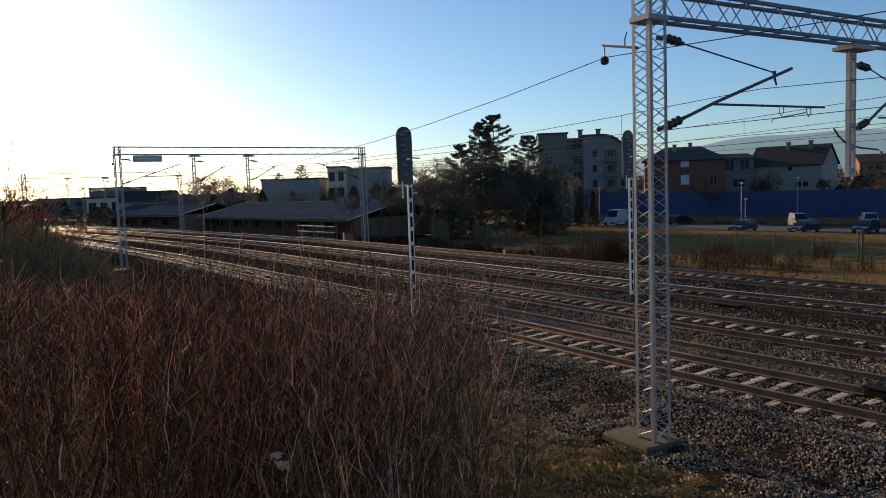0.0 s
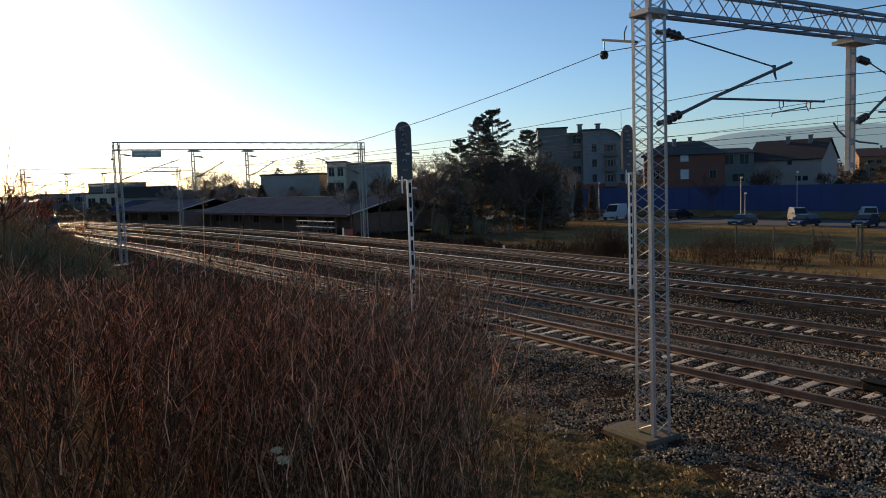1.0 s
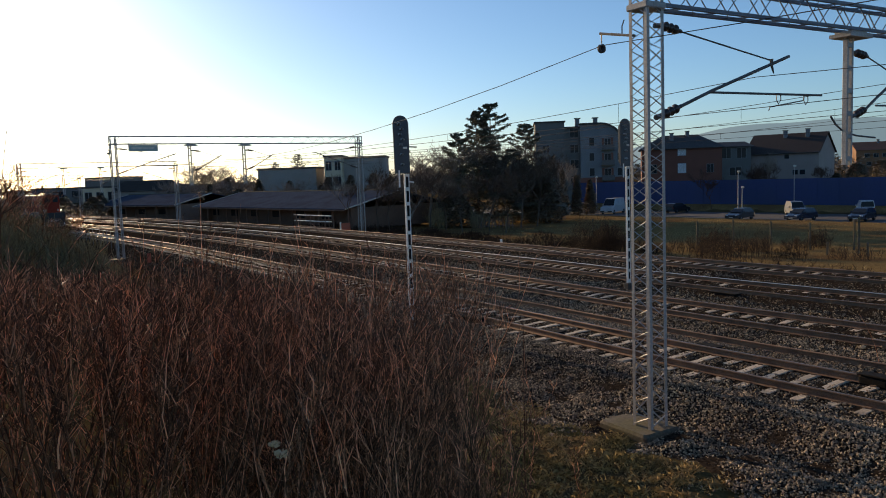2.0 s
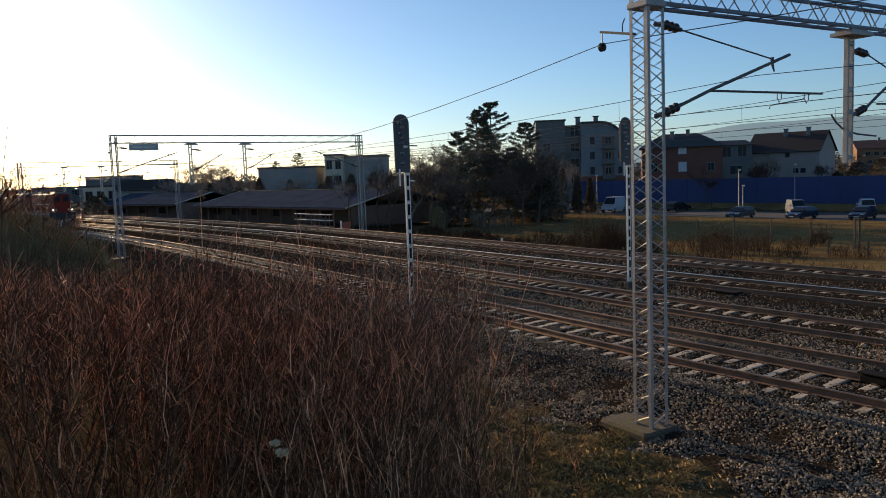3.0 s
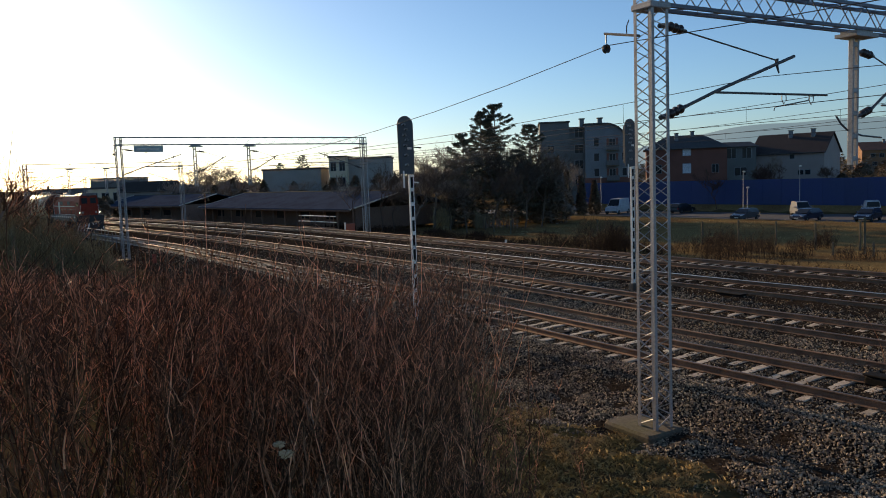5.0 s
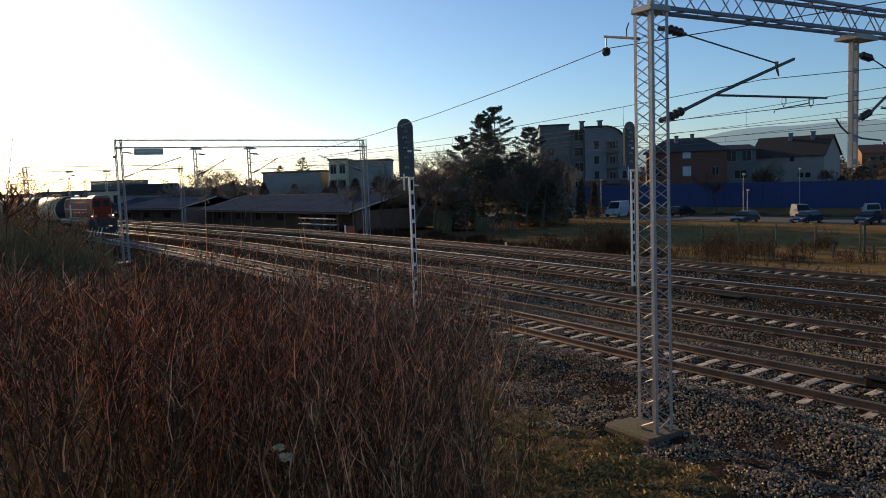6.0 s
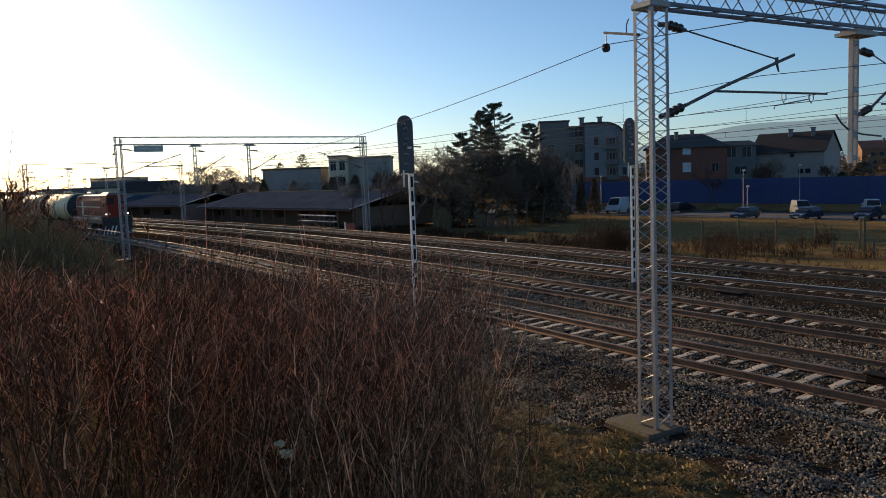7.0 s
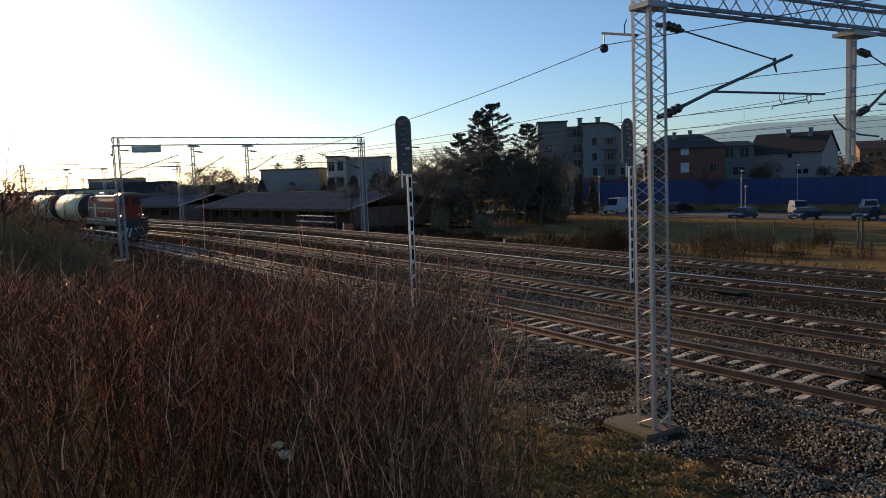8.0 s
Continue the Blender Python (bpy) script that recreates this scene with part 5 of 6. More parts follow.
for i, (x, y, h, r, tp) in enumerate(((7.1, 98, 9.2, 5.4, 0.45), (2.0, 94, 5.0, 4.0, 0.3), (11.3, 100, 8.0, 4.8, 0.3), (14.6, 104, 6.4, 4.6, 0.25), (13.8, 98, 5.6, 4.0, 0.4),
                                      (-4.8, 102, 5.0, 4.4, 0.4),)):
    evergreen(x, y, h, r, 60 + i, "dark overgrown evergreen thicket by the gardens", 4600, tp)
for i, (x, y, h, r) in enumerate(((17.6, 117, 9.2, 1.5), (19.4, 119, 7.0, 1.4), (15.9, 116, 8.2, 1.6), (21.4, 118, 6.2, 1.3), (23.6, 119, 5.4, 1.6))):
    evergreen(x, y, h, r, 80 + i, "tall narrow dark evergreen before the flats", 3200, 0.75)
for i in range(78):
    s = 22 + i * 0.82 + rv.uniform(-0.8, 0.8)
    d = 36.5 + 9 * rv.random() + (10 if s < 36 and rv.random() < 0.4 else 0)
    if s < 27.5 and i % 4:
        continue
    if s < 29 and d < 44:
        d += 8
    p = line(s, d)
    brush(p.x, p.y, (rv.uniform(1.1, 2.2) if 29 < s < 43 else rv.uniform(0.6, 1.2)) + (0.9 if s < 43 else 0.3) * rv.random() ** 3, rv.uniform(1.0, 2.2), 100 + i, "bare reddish-brown bush in rough grass", 62, None, 0.010)
for i, (px, py) in enumerate(((4.3, 92.0), (5.0, 92.4), (-0.35, 90.0))):
    brush(px, py, (2.3, 2.1, 3.4)[i], (0.7, 0.7, 1.3)[i], 170 + i, ("pale dry grass clump", "pale dry grass clump by a fence", "reddish-brown bare garden shrub")[i], 60, (PAMPAS, PAMPAS, BANKBRUSH)[i], 0.016)


# ---- beyond the tracks, where the line bends away: sheds and buildings ----
ROOFDARK = mat("dark_bitumen_roof", (0.062, 0.078, 0.108), 0.95, grain=5, patch=0.4, bump=0.2, second=(0.048, 0.056, 0.075), amount=0.7, spec=0.0)
PLANK = mat("red_brown_old_planks", (0.24, 0.155, 0.115), 0.9, grain=9, patch=1, bump=0.3, second=(0.17, 0.12, 0.095), isle=0.25, spec=0.1)


def shed(s, d, turn, w, dep, eave, ridge, z, label):
    """A long low shed with a shallow gable roof on posts, open in front."""
    t = thing("long_shed", stand(s, d, z, turn), label, "shed")
    hw = w / 2
    part("back_wall", Geo().box(dep - 0.2, dep, -hw, hw, 0, eave), PLANK, t)
    part("inner_wall", Geo().box(2.2, 2.35, -hw, hw, 0, eave), PLANK, t)
    for e in (-1, 1):
        part("end_wall", Geo().box(0.4, dep, e * hw - 0.1, e * hw + 0.1, 0, eave), PLANK, t)
    rise = (ridge - eave) / (dep / 2)
    for sg in (0, 1):
        x0, x1 = (-0.7, dep / 2) if sg == 0 else (dep / 2, dep + 0.5)
        z0 = eave - 0.7 * rise if sg == 0 else ridge
        z1 = ridge if sg == 0 else eave - 0.5 * rise
        v = [(x0, -hw - 0.5, z0), (x1, -hw - 0.5, z1), (x1, hw + 0.5, z1), (x0, hw + 0.5, z0)]
        v += [(a, b, c + 0.12) for a, b, c in v]
        part("roof_slope", Geo().add(v, [(3, 2, 1, 0), (4, 5, 6, 7), (0, 1, 5, 4), (1, 2, 6, 5), (2, 3, 7, 6), (3, 0, 4, 7)]), ROOFDARK, t)
    # Bar added along the ridge to stand for its sunlit line.
    part("ridge_cap", Geo().tube([(dep / 2, -hw - 0.5, ridge + 0.13), (dep / 2, hw + 0.5, ridge + 0.13)], 0.11, 6), CONCRETE, t)
    for e in (-1, 1):
        part("verge_board", Geo().tube([(-0.7, e * (hw + 0.5), eave - 0.7 * rise + 0.06), (dep / 2, e * (hw + 0.5), ridge + 0.08)], 0.09, 5), WHITEPAINT, t)
    n = int(w / 3.2)
    for i in range(n + 1):
        y = -hw + w * i / n
        part("post", Geo().box(0.0, 0.16, y - 0.08, y + 0.08, 0, eave - 0.1, bev=0.015), PLANK, t)
    for i in range(0, n, 2):
        y = -hw + w * (i + 0.5) / n
        part("bay_window", Geo().box(2.17, 2.2, y - 1.1, y + 1.1, 1.0, 1.9), GLASS, t)
    part("fascia_board", Geo().box(-0.74, -0.68, -hw - 0.5, hw + 0.5, eave - 0.7 * rise - 0.16, eave - 0.7 * rise + 0.02), PLANK, t)
    return t


shed(97.0, 42.0, 0, 42, 15, 2.55, 4.3, -1.55, "long low shed with dark shallow roof beside the railway")
shed(134.0, 40.0, 6, 26, 13, 2.8, 4.3, -1.5, "second low shed with dark roof further down the line")


def block(x, y, z, turn, w, d, h, wall_mat, label, rows, cols, band=True, flat=True):
    """A plain flat-roofed building with rows of windows."""
    t = thing("building", pose(x, y, z, 0, 0, turn), label, "building", "buildings behind the sheds")
    part("wall", Geo().box(-w / 2, w / 2, 0, d, 0, h), wall_mat, t)
    part("roof", Geo().box(-w / 2 - 0.2, w / 2 + 0.2, -0.2, d + 0.2, h, h + 0.35, bev=0.05), ROOFGREY, t)
    for r in range(rows):
        for c in range(cols):
            window(t, -w / 2 + w * (c + 0.5) / cols, h - 2.5 - r * 3.0, w / cols * 0.62, 1.7, -0.004, False, 1)
    return t


block(-19.8, 148, -1.2, 0, 3.4, 9, 9.9, CREAM, "pale building with large square windows", 2, 2)
block(-14.0, 151, -1.2, 0, 8.2, 9, 9.6, PALE, "grey flat-roofed building behind the long shed", 0, 4)
block(-29.1, 150, -1.2, -2, 11.4, 9, 7.9, PALE, "grey-brown flat-roofed building behind the shed roof", 0, 5)
house(-57.0, 148, -0.8, 8, 9.5, 11, 4.6, 6.4, PALE, ROOFDIM, "grey gabled workshop behind the tracks", 0.0, [(-2, 1.8, 1.4, 1.2, False, 1), (2, 1.8, 1.4, 1.2, False, 1)])
block(-66.0, 151, -0.8, 4, 6.6, 9, 5.2, CREAM, "cream low building catching the light", 1, 3)
block(-91.0, 215, 0.0, 10, 13.0, 12, 7.1, OLIVE, "low flat-roofed hall in the distance", 0, 4)
block(-112.0, 240, 0.0, 14, 26, 14, 4.6, OLIVE, "pale flat-roofed hall in the distance", 1, 5)
house(-52.9, 150, -1.0, 4, 6.0, 8, 4.2, 5.6, PALE, ROOFGREY, "small white house among trees", 0.0, [(-1.2, 1.6, 1.2, 1.2, False, 1), (1.4, 1.6, 1.2, 1.2, False, 1)])

bare_tree(-51.5, 178, 17.0, 31, "broad bare tree with hazy fine twigs", 0.66, 6, 0.24, 0.012)
bare_tree(-48.0, 181, 13.5, 34, "bare round tree with hazy fine twigs", 0.66, 6, 0.24, 0.012)
bare_tree(-55.5, 184, 14.0, 32, "broad bare tree with fine twigs", 0.66, 6, 0.24, 0.012)
bare_tree(-47.5, 150, 9.0, 33, "bare tree beside dark evergreens", 0.5, 5, 0.28)
conifer(-35.0, 195, 13.6, 3.6, 41, "small spruce standing behind roofs", 0.1, 3200, 0.15)
conifer(-42.6, 205, 12.0, 2.8, 42, "small spruce in the distance", 0.1, 2600, 0.2)
for i, (x, y, h, r, tp) in enumerate(((-39.5, 146, 7.6, 3.0, 0.9), (-43.5, 148, 6.4, 3.4, 0.5), (-49.0, 146, 5.8, 3.6, 0.4), (-52.5, 150, 5.0, 3.2, 0.4), (-36.5, 142, 5.4, 3.2, 0.3), (-25.0, 138, 5.2, 3.6, 0.3), (-21.0, 140, 5.6, 3.0, 0.4),
                                      (-14.0, 128, 4.6, 3.4, 0.4), (-9.5, 120, 5.0, 3.8, 0.4), (-59.0, 132, 4.2, 3.6, 0.3), (-66.0, 136, 4.0, 3.8, 0.3), (-74.0, 140, 4.6, 4.2, 0.3),
                                      (-82.0, 150, 5.2, 4.4, 0.3), (-31.0, 140, 4.6, 3.0, 0.3), (-70.0, 160, 5.6, 4.0, 0.4), (-19.5, 138, 7.0, 2.6, 0.5), (-15.5, 139, 7.2, 3.0, 0.4), (-11.5, 140, 7.4, 3.0, 0.3), (-27.0, 141, 6.6, 3.0, 0.5), (-33.0, 143, 7.0, 2.8, 0.4), (-62.0, 142, 4.6, 3.4, 0.3))):
    evergreen(x, y, h, r, 200 + i, "dark evergreen growth between sheds and houses", 2400, tp)
for i, (x, y, h) in enumerate(((-12.0, 100, 7.5), (-9.8, 106, 8.0), (-14.0, 112, 7.5), (-7.5, 98, 7.5), (-24.0, 136, 8.0), (-20.0, 139, 8.5), (-41.0, 144, 9.0), (-46.0, 142, 8.5), (-52.0, 146, 9.0), (-37.0, 150, 10.0))):
    bare_tree(x, y, h, 430 + i, "bare grey-brown tree between sheds and gardens", 0.55, 5, 0.28, 0.013)

# pale stacked rails on trestles, red marker board, white kilometre post
t = thing("board_stack", stand(74.8, 36.0, -1.3), "two pale planks on low trestles beside the track", "plank stack")
for z in (1.30, 1.92):
    part("plank", Geo().box(-0.2, 0.2, -3.9, 3.9, z - 0.07, z, bev=0.01), WHITEPAINT, t)
for y in (-3.2, 0, 3.2):
    for x in (-0.24, 0.21):
        part("trestle_leg", Geo().box(x, x + 0.05, y - 0.06, y + 0.06, -0.3, 1.95), PLANK, t)
part("low_plank", Geo().box(-0.25, 0.25, -4.2, 3.4, 0.58, 0.66, bev=0.01), PLANK, t)
SIGNRED = mat("faded_red_enamel", (0.42, 0.085, 0.04), 0.5, bump=0.03)
t = thing("marker_board", stand(61.4, 31.7, -0.9, -8), "small red and white marker board beside the track", "railway sign")
part("board", Geo().box(-0.38, 0.5, -0.03, 0.03, 0.32, 1.30, bev=0.01), SIGNRED, t)
part("white_stripe", Geo().box(-0.52, -0.39, -0.032, 0.032, 0.34, 1.42, bev=0.01), SIGNALWHITE, t)
part("post", Geo().box(-0.03, 0.03, 0.04, 0.09, -0.3, 1.1), GALVDARK, t)
t = thing("marker_stone", stand(40.6, 31.6, -0.85), "small white painted marker stone", "marker stone")
part("stone", Geo().box(-0.065, 0.065, -0.065, 0.065, -0.2, 0.78, bev=0.02), SIGNALWHITE, t)
t = thing("garden_fence", stand(66.5, 57.5, -2.25, 30), "row of weathered pale garden pickets", "fence")
for i in range(11):
    part("picket", Geo().box(-0.03, 0.03, i * 0.42 - 0.06, i * 0.42 + 0.06, -0.2, 1.35 + 0.1 * math.sin(i * 2.1)), PLANK, t)
part("fence_rail", Geo().box(0.032, 0.08, -0.2, 4.5, 0.5, 0.6), PLANK, t)


# ---- tall bushes where the near bank meets the bend ----
for i, (s, d, h, sp) in enumerate(((58, 6.2, 5.4, 0.5), (62, 4.0, 5.0, 0.5), (66, 6.6, 4.6, 0.55), (52, 3.2, 5.2, 0.5), (71, 5.0, 4.8, 0.5), (48, 0.5, 5.6, 0.45), (56, 1.0, 6.0, 0.45))):
    p = line(s, d)
    bare_tree(p.x, p.y, h, 300 + i, "tangled bare bush on the railway bank", sp, 5, 0.22, 0.012, "tall_bush", TWIG, "bush", None, 0.011)
for i, (s, d, h, r) in enumerate(((60, 6.8, 2.6, 1.8), (64, 5.2, 3.0, 2.0), (55, 4.6, 2.8, 2.0), (68, 6.9, 2.4, 1.8), (50, 5.0, 2.4, 1.8), (72, 6.5, 2.8, 1.9), (58, 2.6, 3.4, 2.2), (52, 1.0, 3.4, 2.2), (46, 3.6, 2.2, 1.7), (76, 5.5, 3.0, 2.2))):
    p = line(s, d)
    brush(p.x, p.y, h, r, 330 + i, "dense dark bare bush on the near bank", 130, BANKBRUSH, 0.013)


for i, (x, y, h, sp) in enumerate(((-15.6, 28.0, 5.6, 0.5), (-15.0, 28.6, 4.6, 0.55), (-16.4, 27.4, 6.2, 0.5), (-14.2, 29.0, 3.9, 0.55))):
    bare_tree(x, y, h, 350 + i, "tangled bare bush with fine twigs on the bank", sp, 5, 0.22, 0.010, "tall_bush", TWIG, "bush", None, 0.006)
for i, (x, y, h, r) in enumerate(((-14.9, 28.6, 2.3, 1.6), (-13.9, 29.2, 2.2, 1.5), (-15.9, 28.2, 2.4, 1.6), (-14.6, 29.8, 2.0, 1.3), (-13.2, 29.6, 1.4, 1.3), (-12.0, 30.4, 1.0, 1.2))):
    brush(x, y, h, r, 360 + i, "dense dark bare bush on the near bank", 170, BANKBRUSH, 0.009)


# ---- loose stones of the ballast ----
def build_stones():
    """Crushed stones over the near shoulder and between the nearest tracks."""
    rnd = np.random.RandomState(5)
    base = 1.35 * np.array([(1, 0, 0), (0, 1, 0), (-1, 0, 0), (0, -1, 0), (0, 0, 1), (0, 0, -1)], float)
    quad = np.array([(0, 1, 4), (1, 2, 4), (2, 3, 4), (3, 0, 4), (1, 0, 5), (2, 1, 5), (3, 2, 5), (0, 3, 5)])
    spots = []
    bands = [(9.2, 12.9, 4.5, 30, 76000), (12.7, 16.4, 5.0, 26, 32000), (14.9, 18.0, 6, 30, 21000), (16.0, 22.0, 7, 34, 22000), (19.6, 27.0, 9, 44, 15000), (24.2, 30.6, 12, 50, 7500), (9.6, 13.0, 24, 60, 9000), (14.6, 18.2, 24, 60, 5000)]
    for d0, d1, s0, s1, n in bands:
        d = rnd.uniform(d0, d1, n)
        s = s0 + (s1 - s0) * rnd.uniform(0, 1, n) ** 1.35
        size = rnd.uniform(0.010, 0.023, n) * (1 + 0.2 * (s > 20) + 0.1 * (d > 16))
        if d0 < 10:
            keep = rnd.uniform(0, 1, n) < np.clip((d - 9.45 - 0.35 * np.sin(s * 0.9) - 0.3 * np.sin(s * 2.3 + 1)) / 0.8, 0.03, 1)
            d, s, size = d[keep], s[keep], size[keep]
        spots.append(np.stack([s, d, size], 1))
    spots = np.concatenate(spots)
    for c in TRACKS:                       # keep rails and sleepers clear
        u = 0.6 * c + 5.0 - spots[:, 0]
        off = spots[:, 1] - c - 0.085 * (np.sqrt(u * u + 4.0) + u) / 2
        inside = (off > -1.12) & (off < 1.12)
        on_sleeper = (np.abs(((spots[:, 0] + 6) / 0.6 + 0.5) % 1 - 0.5) * 0.6 < 0.17) & inside
        on_rail = np.abs(np.abs(off) - 0.75) < 0.10
        on_sleeper &= rnd.uniform(0, 1, len(spots)) < 0.78
        spots = spots[~(on_sleeper | on_rail)]
    s, d, size = spots.T
    n = len(s)
    zz = np.interp(d, [a for a, b in BED], [b for a, b in BED])
    low = np.interp(d, [a for a, b in PROFILE], [b for a, b in PROFILE])
    zz = np.where(d < 10.0, np.maximum(low, -0.85), zz)
    a = s / BEND
    x = MID.x + (NRM.x * np.cos(a) + TAN.x * np.sin(a)) * (BEND + d)
    y = MID.y + (NRM.y * np.cos(a) + TAN.y * np.sin(a)) * (BEND + d)
    zz = zz + np.array([heave(px, py, pd) for px, py, pd in zip(x.tolist(), y.tolist(), d.tolist())])
    v = base[None] * (1 + rnd.uniform(-0.4, 0.3, (n, 6, 3))) * size[:, None, None] * rnd.uniform(0.55, 1.35, (n, 1, 3)) + rnd.uniform(-0.35, 0.35, (n, 6, 3)) * size[:, None, None]
    q = rnd.normal(size=(n, 4))
    q /= np.linalg.norm(q, axis=1)[:, None]
    w, i, j, k = q.T
    R = np.stack([np.stack([1 - 2 * (j * j + k * k), 2 * (i * j - k * w), 2 * (i * k + j * w)], 1), np.stack([2 * (i * j + k * w), 1 - 2 * (i * i + k * k), 2 * (j * k - i * w)], 1),
                  np.stack([2 * (i * k - j * w), 2 * (j * k + i * w), 1 - 2 * (i * i + j * j)], 1)], 1)
    v = np.einsum("nij,nkj->nki", R, v)
    v += np.stack([x, y, zz + size * 0.35], 1)[:, None]
    for name, pick, material, label in (("shoulder_stones", d < 13.1, STONE, "loose grey crushed stones on the ballast shoulder"), ("track_stones", d >= 13.1, DARKERSTONE, "loose darker crushed stones between the rails")):
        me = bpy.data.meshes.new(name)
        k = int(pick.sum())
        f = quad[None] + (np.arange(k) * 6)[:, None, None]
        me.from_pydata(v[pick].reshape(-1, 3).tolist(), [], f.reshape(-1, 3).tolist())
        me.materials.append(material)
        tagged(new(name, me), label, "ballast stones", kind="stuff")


build_stones()


def build_grass():
    """Dry and green grass between thicket and ballast, and at the edges."""
    rnd = random.Random(9)
    g = Geo()
    n = 0
    while n < 52000:
        s, d = rnd.uniform(4.5, 18.5), rnd.uniform(5.2, 10.7)
        patch = noise.noise((s * 0.9, d * 0.9, 4.0)) + 0.5 * noise.noise((s * 2.6, d * 2.6, 8.0))
        if patch < -0.22 + max(0, d - 9.4) * 0.45:
            continue
        n += 1
        p = line(s, d)
        z = ground_z(p.x, p.y) - 0.02
        h, a, b = rnd.uniform(0.04, 0.10) + 0.08 * rnd.random() ** 3, rnd.uniform(0, 6.283), rnd.uniform(0.2, 1.2)
        w = 0.0035
        c, e = math.cos(a), math.sin(a)
        k = len(g.v)
        g.v += [(p.x - e * w, p.y + c * w, z), (p.x + e * w, p.y - c * w, z), (p.x + c * h * b * 0.4 + e * w * 0.7, p.y + e * h * b * 0.4 - c * w * 0.7, z + h * 0.6), (p.x + c * h * b, p.y + e * h * b, z + h * (1 - 0.3 * b))]
        g.f += [(k, k + 1, k + 2), (k, k + 2, k + 3)]
        g.m += [0, 0]
    # tussocks at the foot of the bank
    for _ in range(420):
        s, d = rnd.uniform(7.0, 17.5), 7.2 + 3.0 * rnd.random()
        if d > 9.5 + 0.35 * math.sin(s * 0.9) + 0.3 * math.sin(s * 2.3 + 1) and rnd.random() > 0.15:
            continue
        p = line(s, d)
        k0 = rnd.uniform(0.35, 0.85)
        for _ in range(34):
            x, y = p.x + rnd.gauss(0, 0.07), p.y + rnd.gauss(0, 0.07)
            z = ground_z(x, y) - 0.03
            h, a, b, w = k0 * rnd.uniform(0.08, 0.2), rnd.uniform(0, 6.283), rnd.uniform(0.3, 1.5), 0.003
            c, e = math.cos(a), math.sin(a)
            k = len(g.v)
            g.v += [(x - e * w, y + c * w, z), (x + e * w, y - c * w, z), (x + c * h * b * 0.45 + e * w * 0.7, y + e * h * b * 0.45 - c * w * 0.7, z + h * 0.65), (x + c * h * b, y + e * h * b, z + h * (1 - 0.35 * b))]
            g.f += [(k, k + 1, k + 2), (k, k + 2, k + 3)]
            g.m += [0, 0]
    # rougher tussocks in the field beyond the tracks
    for _ in range(11000):
        s, d = rnd.uniform(18, 66), 79.5 - 44 * rnd.random() ** 1.5
        p = line(s, d)
        if noise.noise((p.x * 0.25, p.y * 0.25, 2.0)) < -0.12:
            continue
        z = ground_z(p.x, p.y)
        for _ in range(5):
            h, a, b = rnd.uniform(0.10, 0.28), rnd.uniform(0, 6.283), rnd.uniform(0.3, 1.2)
            x, y, w = p.x + rnd.gauss(0, 0.14), p.y + rnd.gauss(0, 0.14), 0.017
            c, e = math.cos(a), math.sin(a)
            k = len(g.v)
            g.v += [(x - e * w, y + c * w, z - 0.02), (x + e * w, y - c * w, z - 0.02), (x + c * h * b, y + e * h * b, z + h * (1 - 0.3 * b))]
            g.f.append((k, k + 1, k + 2))
            g.m.append(0)
    tagged(new("grass_tufts", g.mesh("grass_tufts", DRYGRASS)), "short dry and green winter grass", "grass", kind="stuff")


build_grass()

# ---- small things by the tracks ----
def spare_rail():
    t = thing("spare_rail", Matrix.Identity(4), "rusty spare rail lying between two tracks", "rail")
    ss = [3 + 1.5 * i for i in range(18)]
    part("rail", rail_geo(ss, 16.28, -0.075), [RUST, RUST], t)


spare_rail()
PALEBAG = mat("dirty_white_plastic", (0.62, 0.44, 0.25), 0.5, grain=9, patch=3, bump=0.3, second=(0.40, 0.29, 0.18))


def scrap(x, y, z, size, seed, label):
    """A crumpled bit of plastic."""
    rnd = random.Random(seed)
    bm = bmesh.new()
    bmesh.ops.create_icosphere(bm, subdivisions=3, radius=size)
    for v in bm.verts:
        v.co = Vector((v.co.x * 1.2, v.co.y, v.co.z * 0.7)) * rnd.uniform(0.4, 1.35)
    me = bpy.data.meshes.new("plastic_scrap")
    bm.to_mesh(me)
    bm.free()
    me.materials.append(PALEBAG)
    ob = new("plastic_scrap", me)
    ob.matrix_basis = pose(x, y, z)
    tagged(ob, label, "litter", "scraps of litter")


scrap(-0.75, 3.36, 3.169, 0.026, 1, "crumpled pale plastic bag caught in the thicket")
scrap(-0.775, 3.37, 3.211, 0.02, 4, "torn pale plastic scrap caught in the thicket")
scrap(-14.8, 30.1, 1.79, 0.13, 2, "pale plastic sheet caught on a bush")
for i, (x, y) in enumerate(((4.5, 15.9), (1.15, 15.4), (2.0, 14.3), (10.2, 18.3))):
    s, d = offset(x, y)
    z = blend(BED, d) if d > 10 else ground_z(x, y)
    scrap(x, y, z + 0.03, 0.06, 20 + i, "small pale scrap of litter on the ground")


def switch_box(s, d, z, w, l, h, label, turn=0):
    t = thing("track_box", stand(s, d, z, turn), label, "trackside box")
    part("box_body", Geo().box(-w / 2, w / 2, -l / 2, l / 2, 0, h, bev=0.04), TAR, t)
    part("box_lid", Geo().box(-w / 2 - 0.02, w / 2 + 0.02, -l / 2 - 0.02, l / 2 + 0.02, h, h + 0.04, bev=0.015), TAR, t)


switch_box(19.85, 13.2, -0.3, 0.4, 1.5, 0.22, "low black cover plate beside the near rail")
switch_box(16.2, 13.62, -0.22, 0.26, 0.5, 0.17, "small black box against the near rail")
switch_box(12.35, 15.2, -0.2, 0.26, 0.55, 0.17, "small black rail-joint box")
switch_box(8.5, 15.35, -0.2, 0.28, 0.6, 0.2, "black rail-joint box with a bent bar")
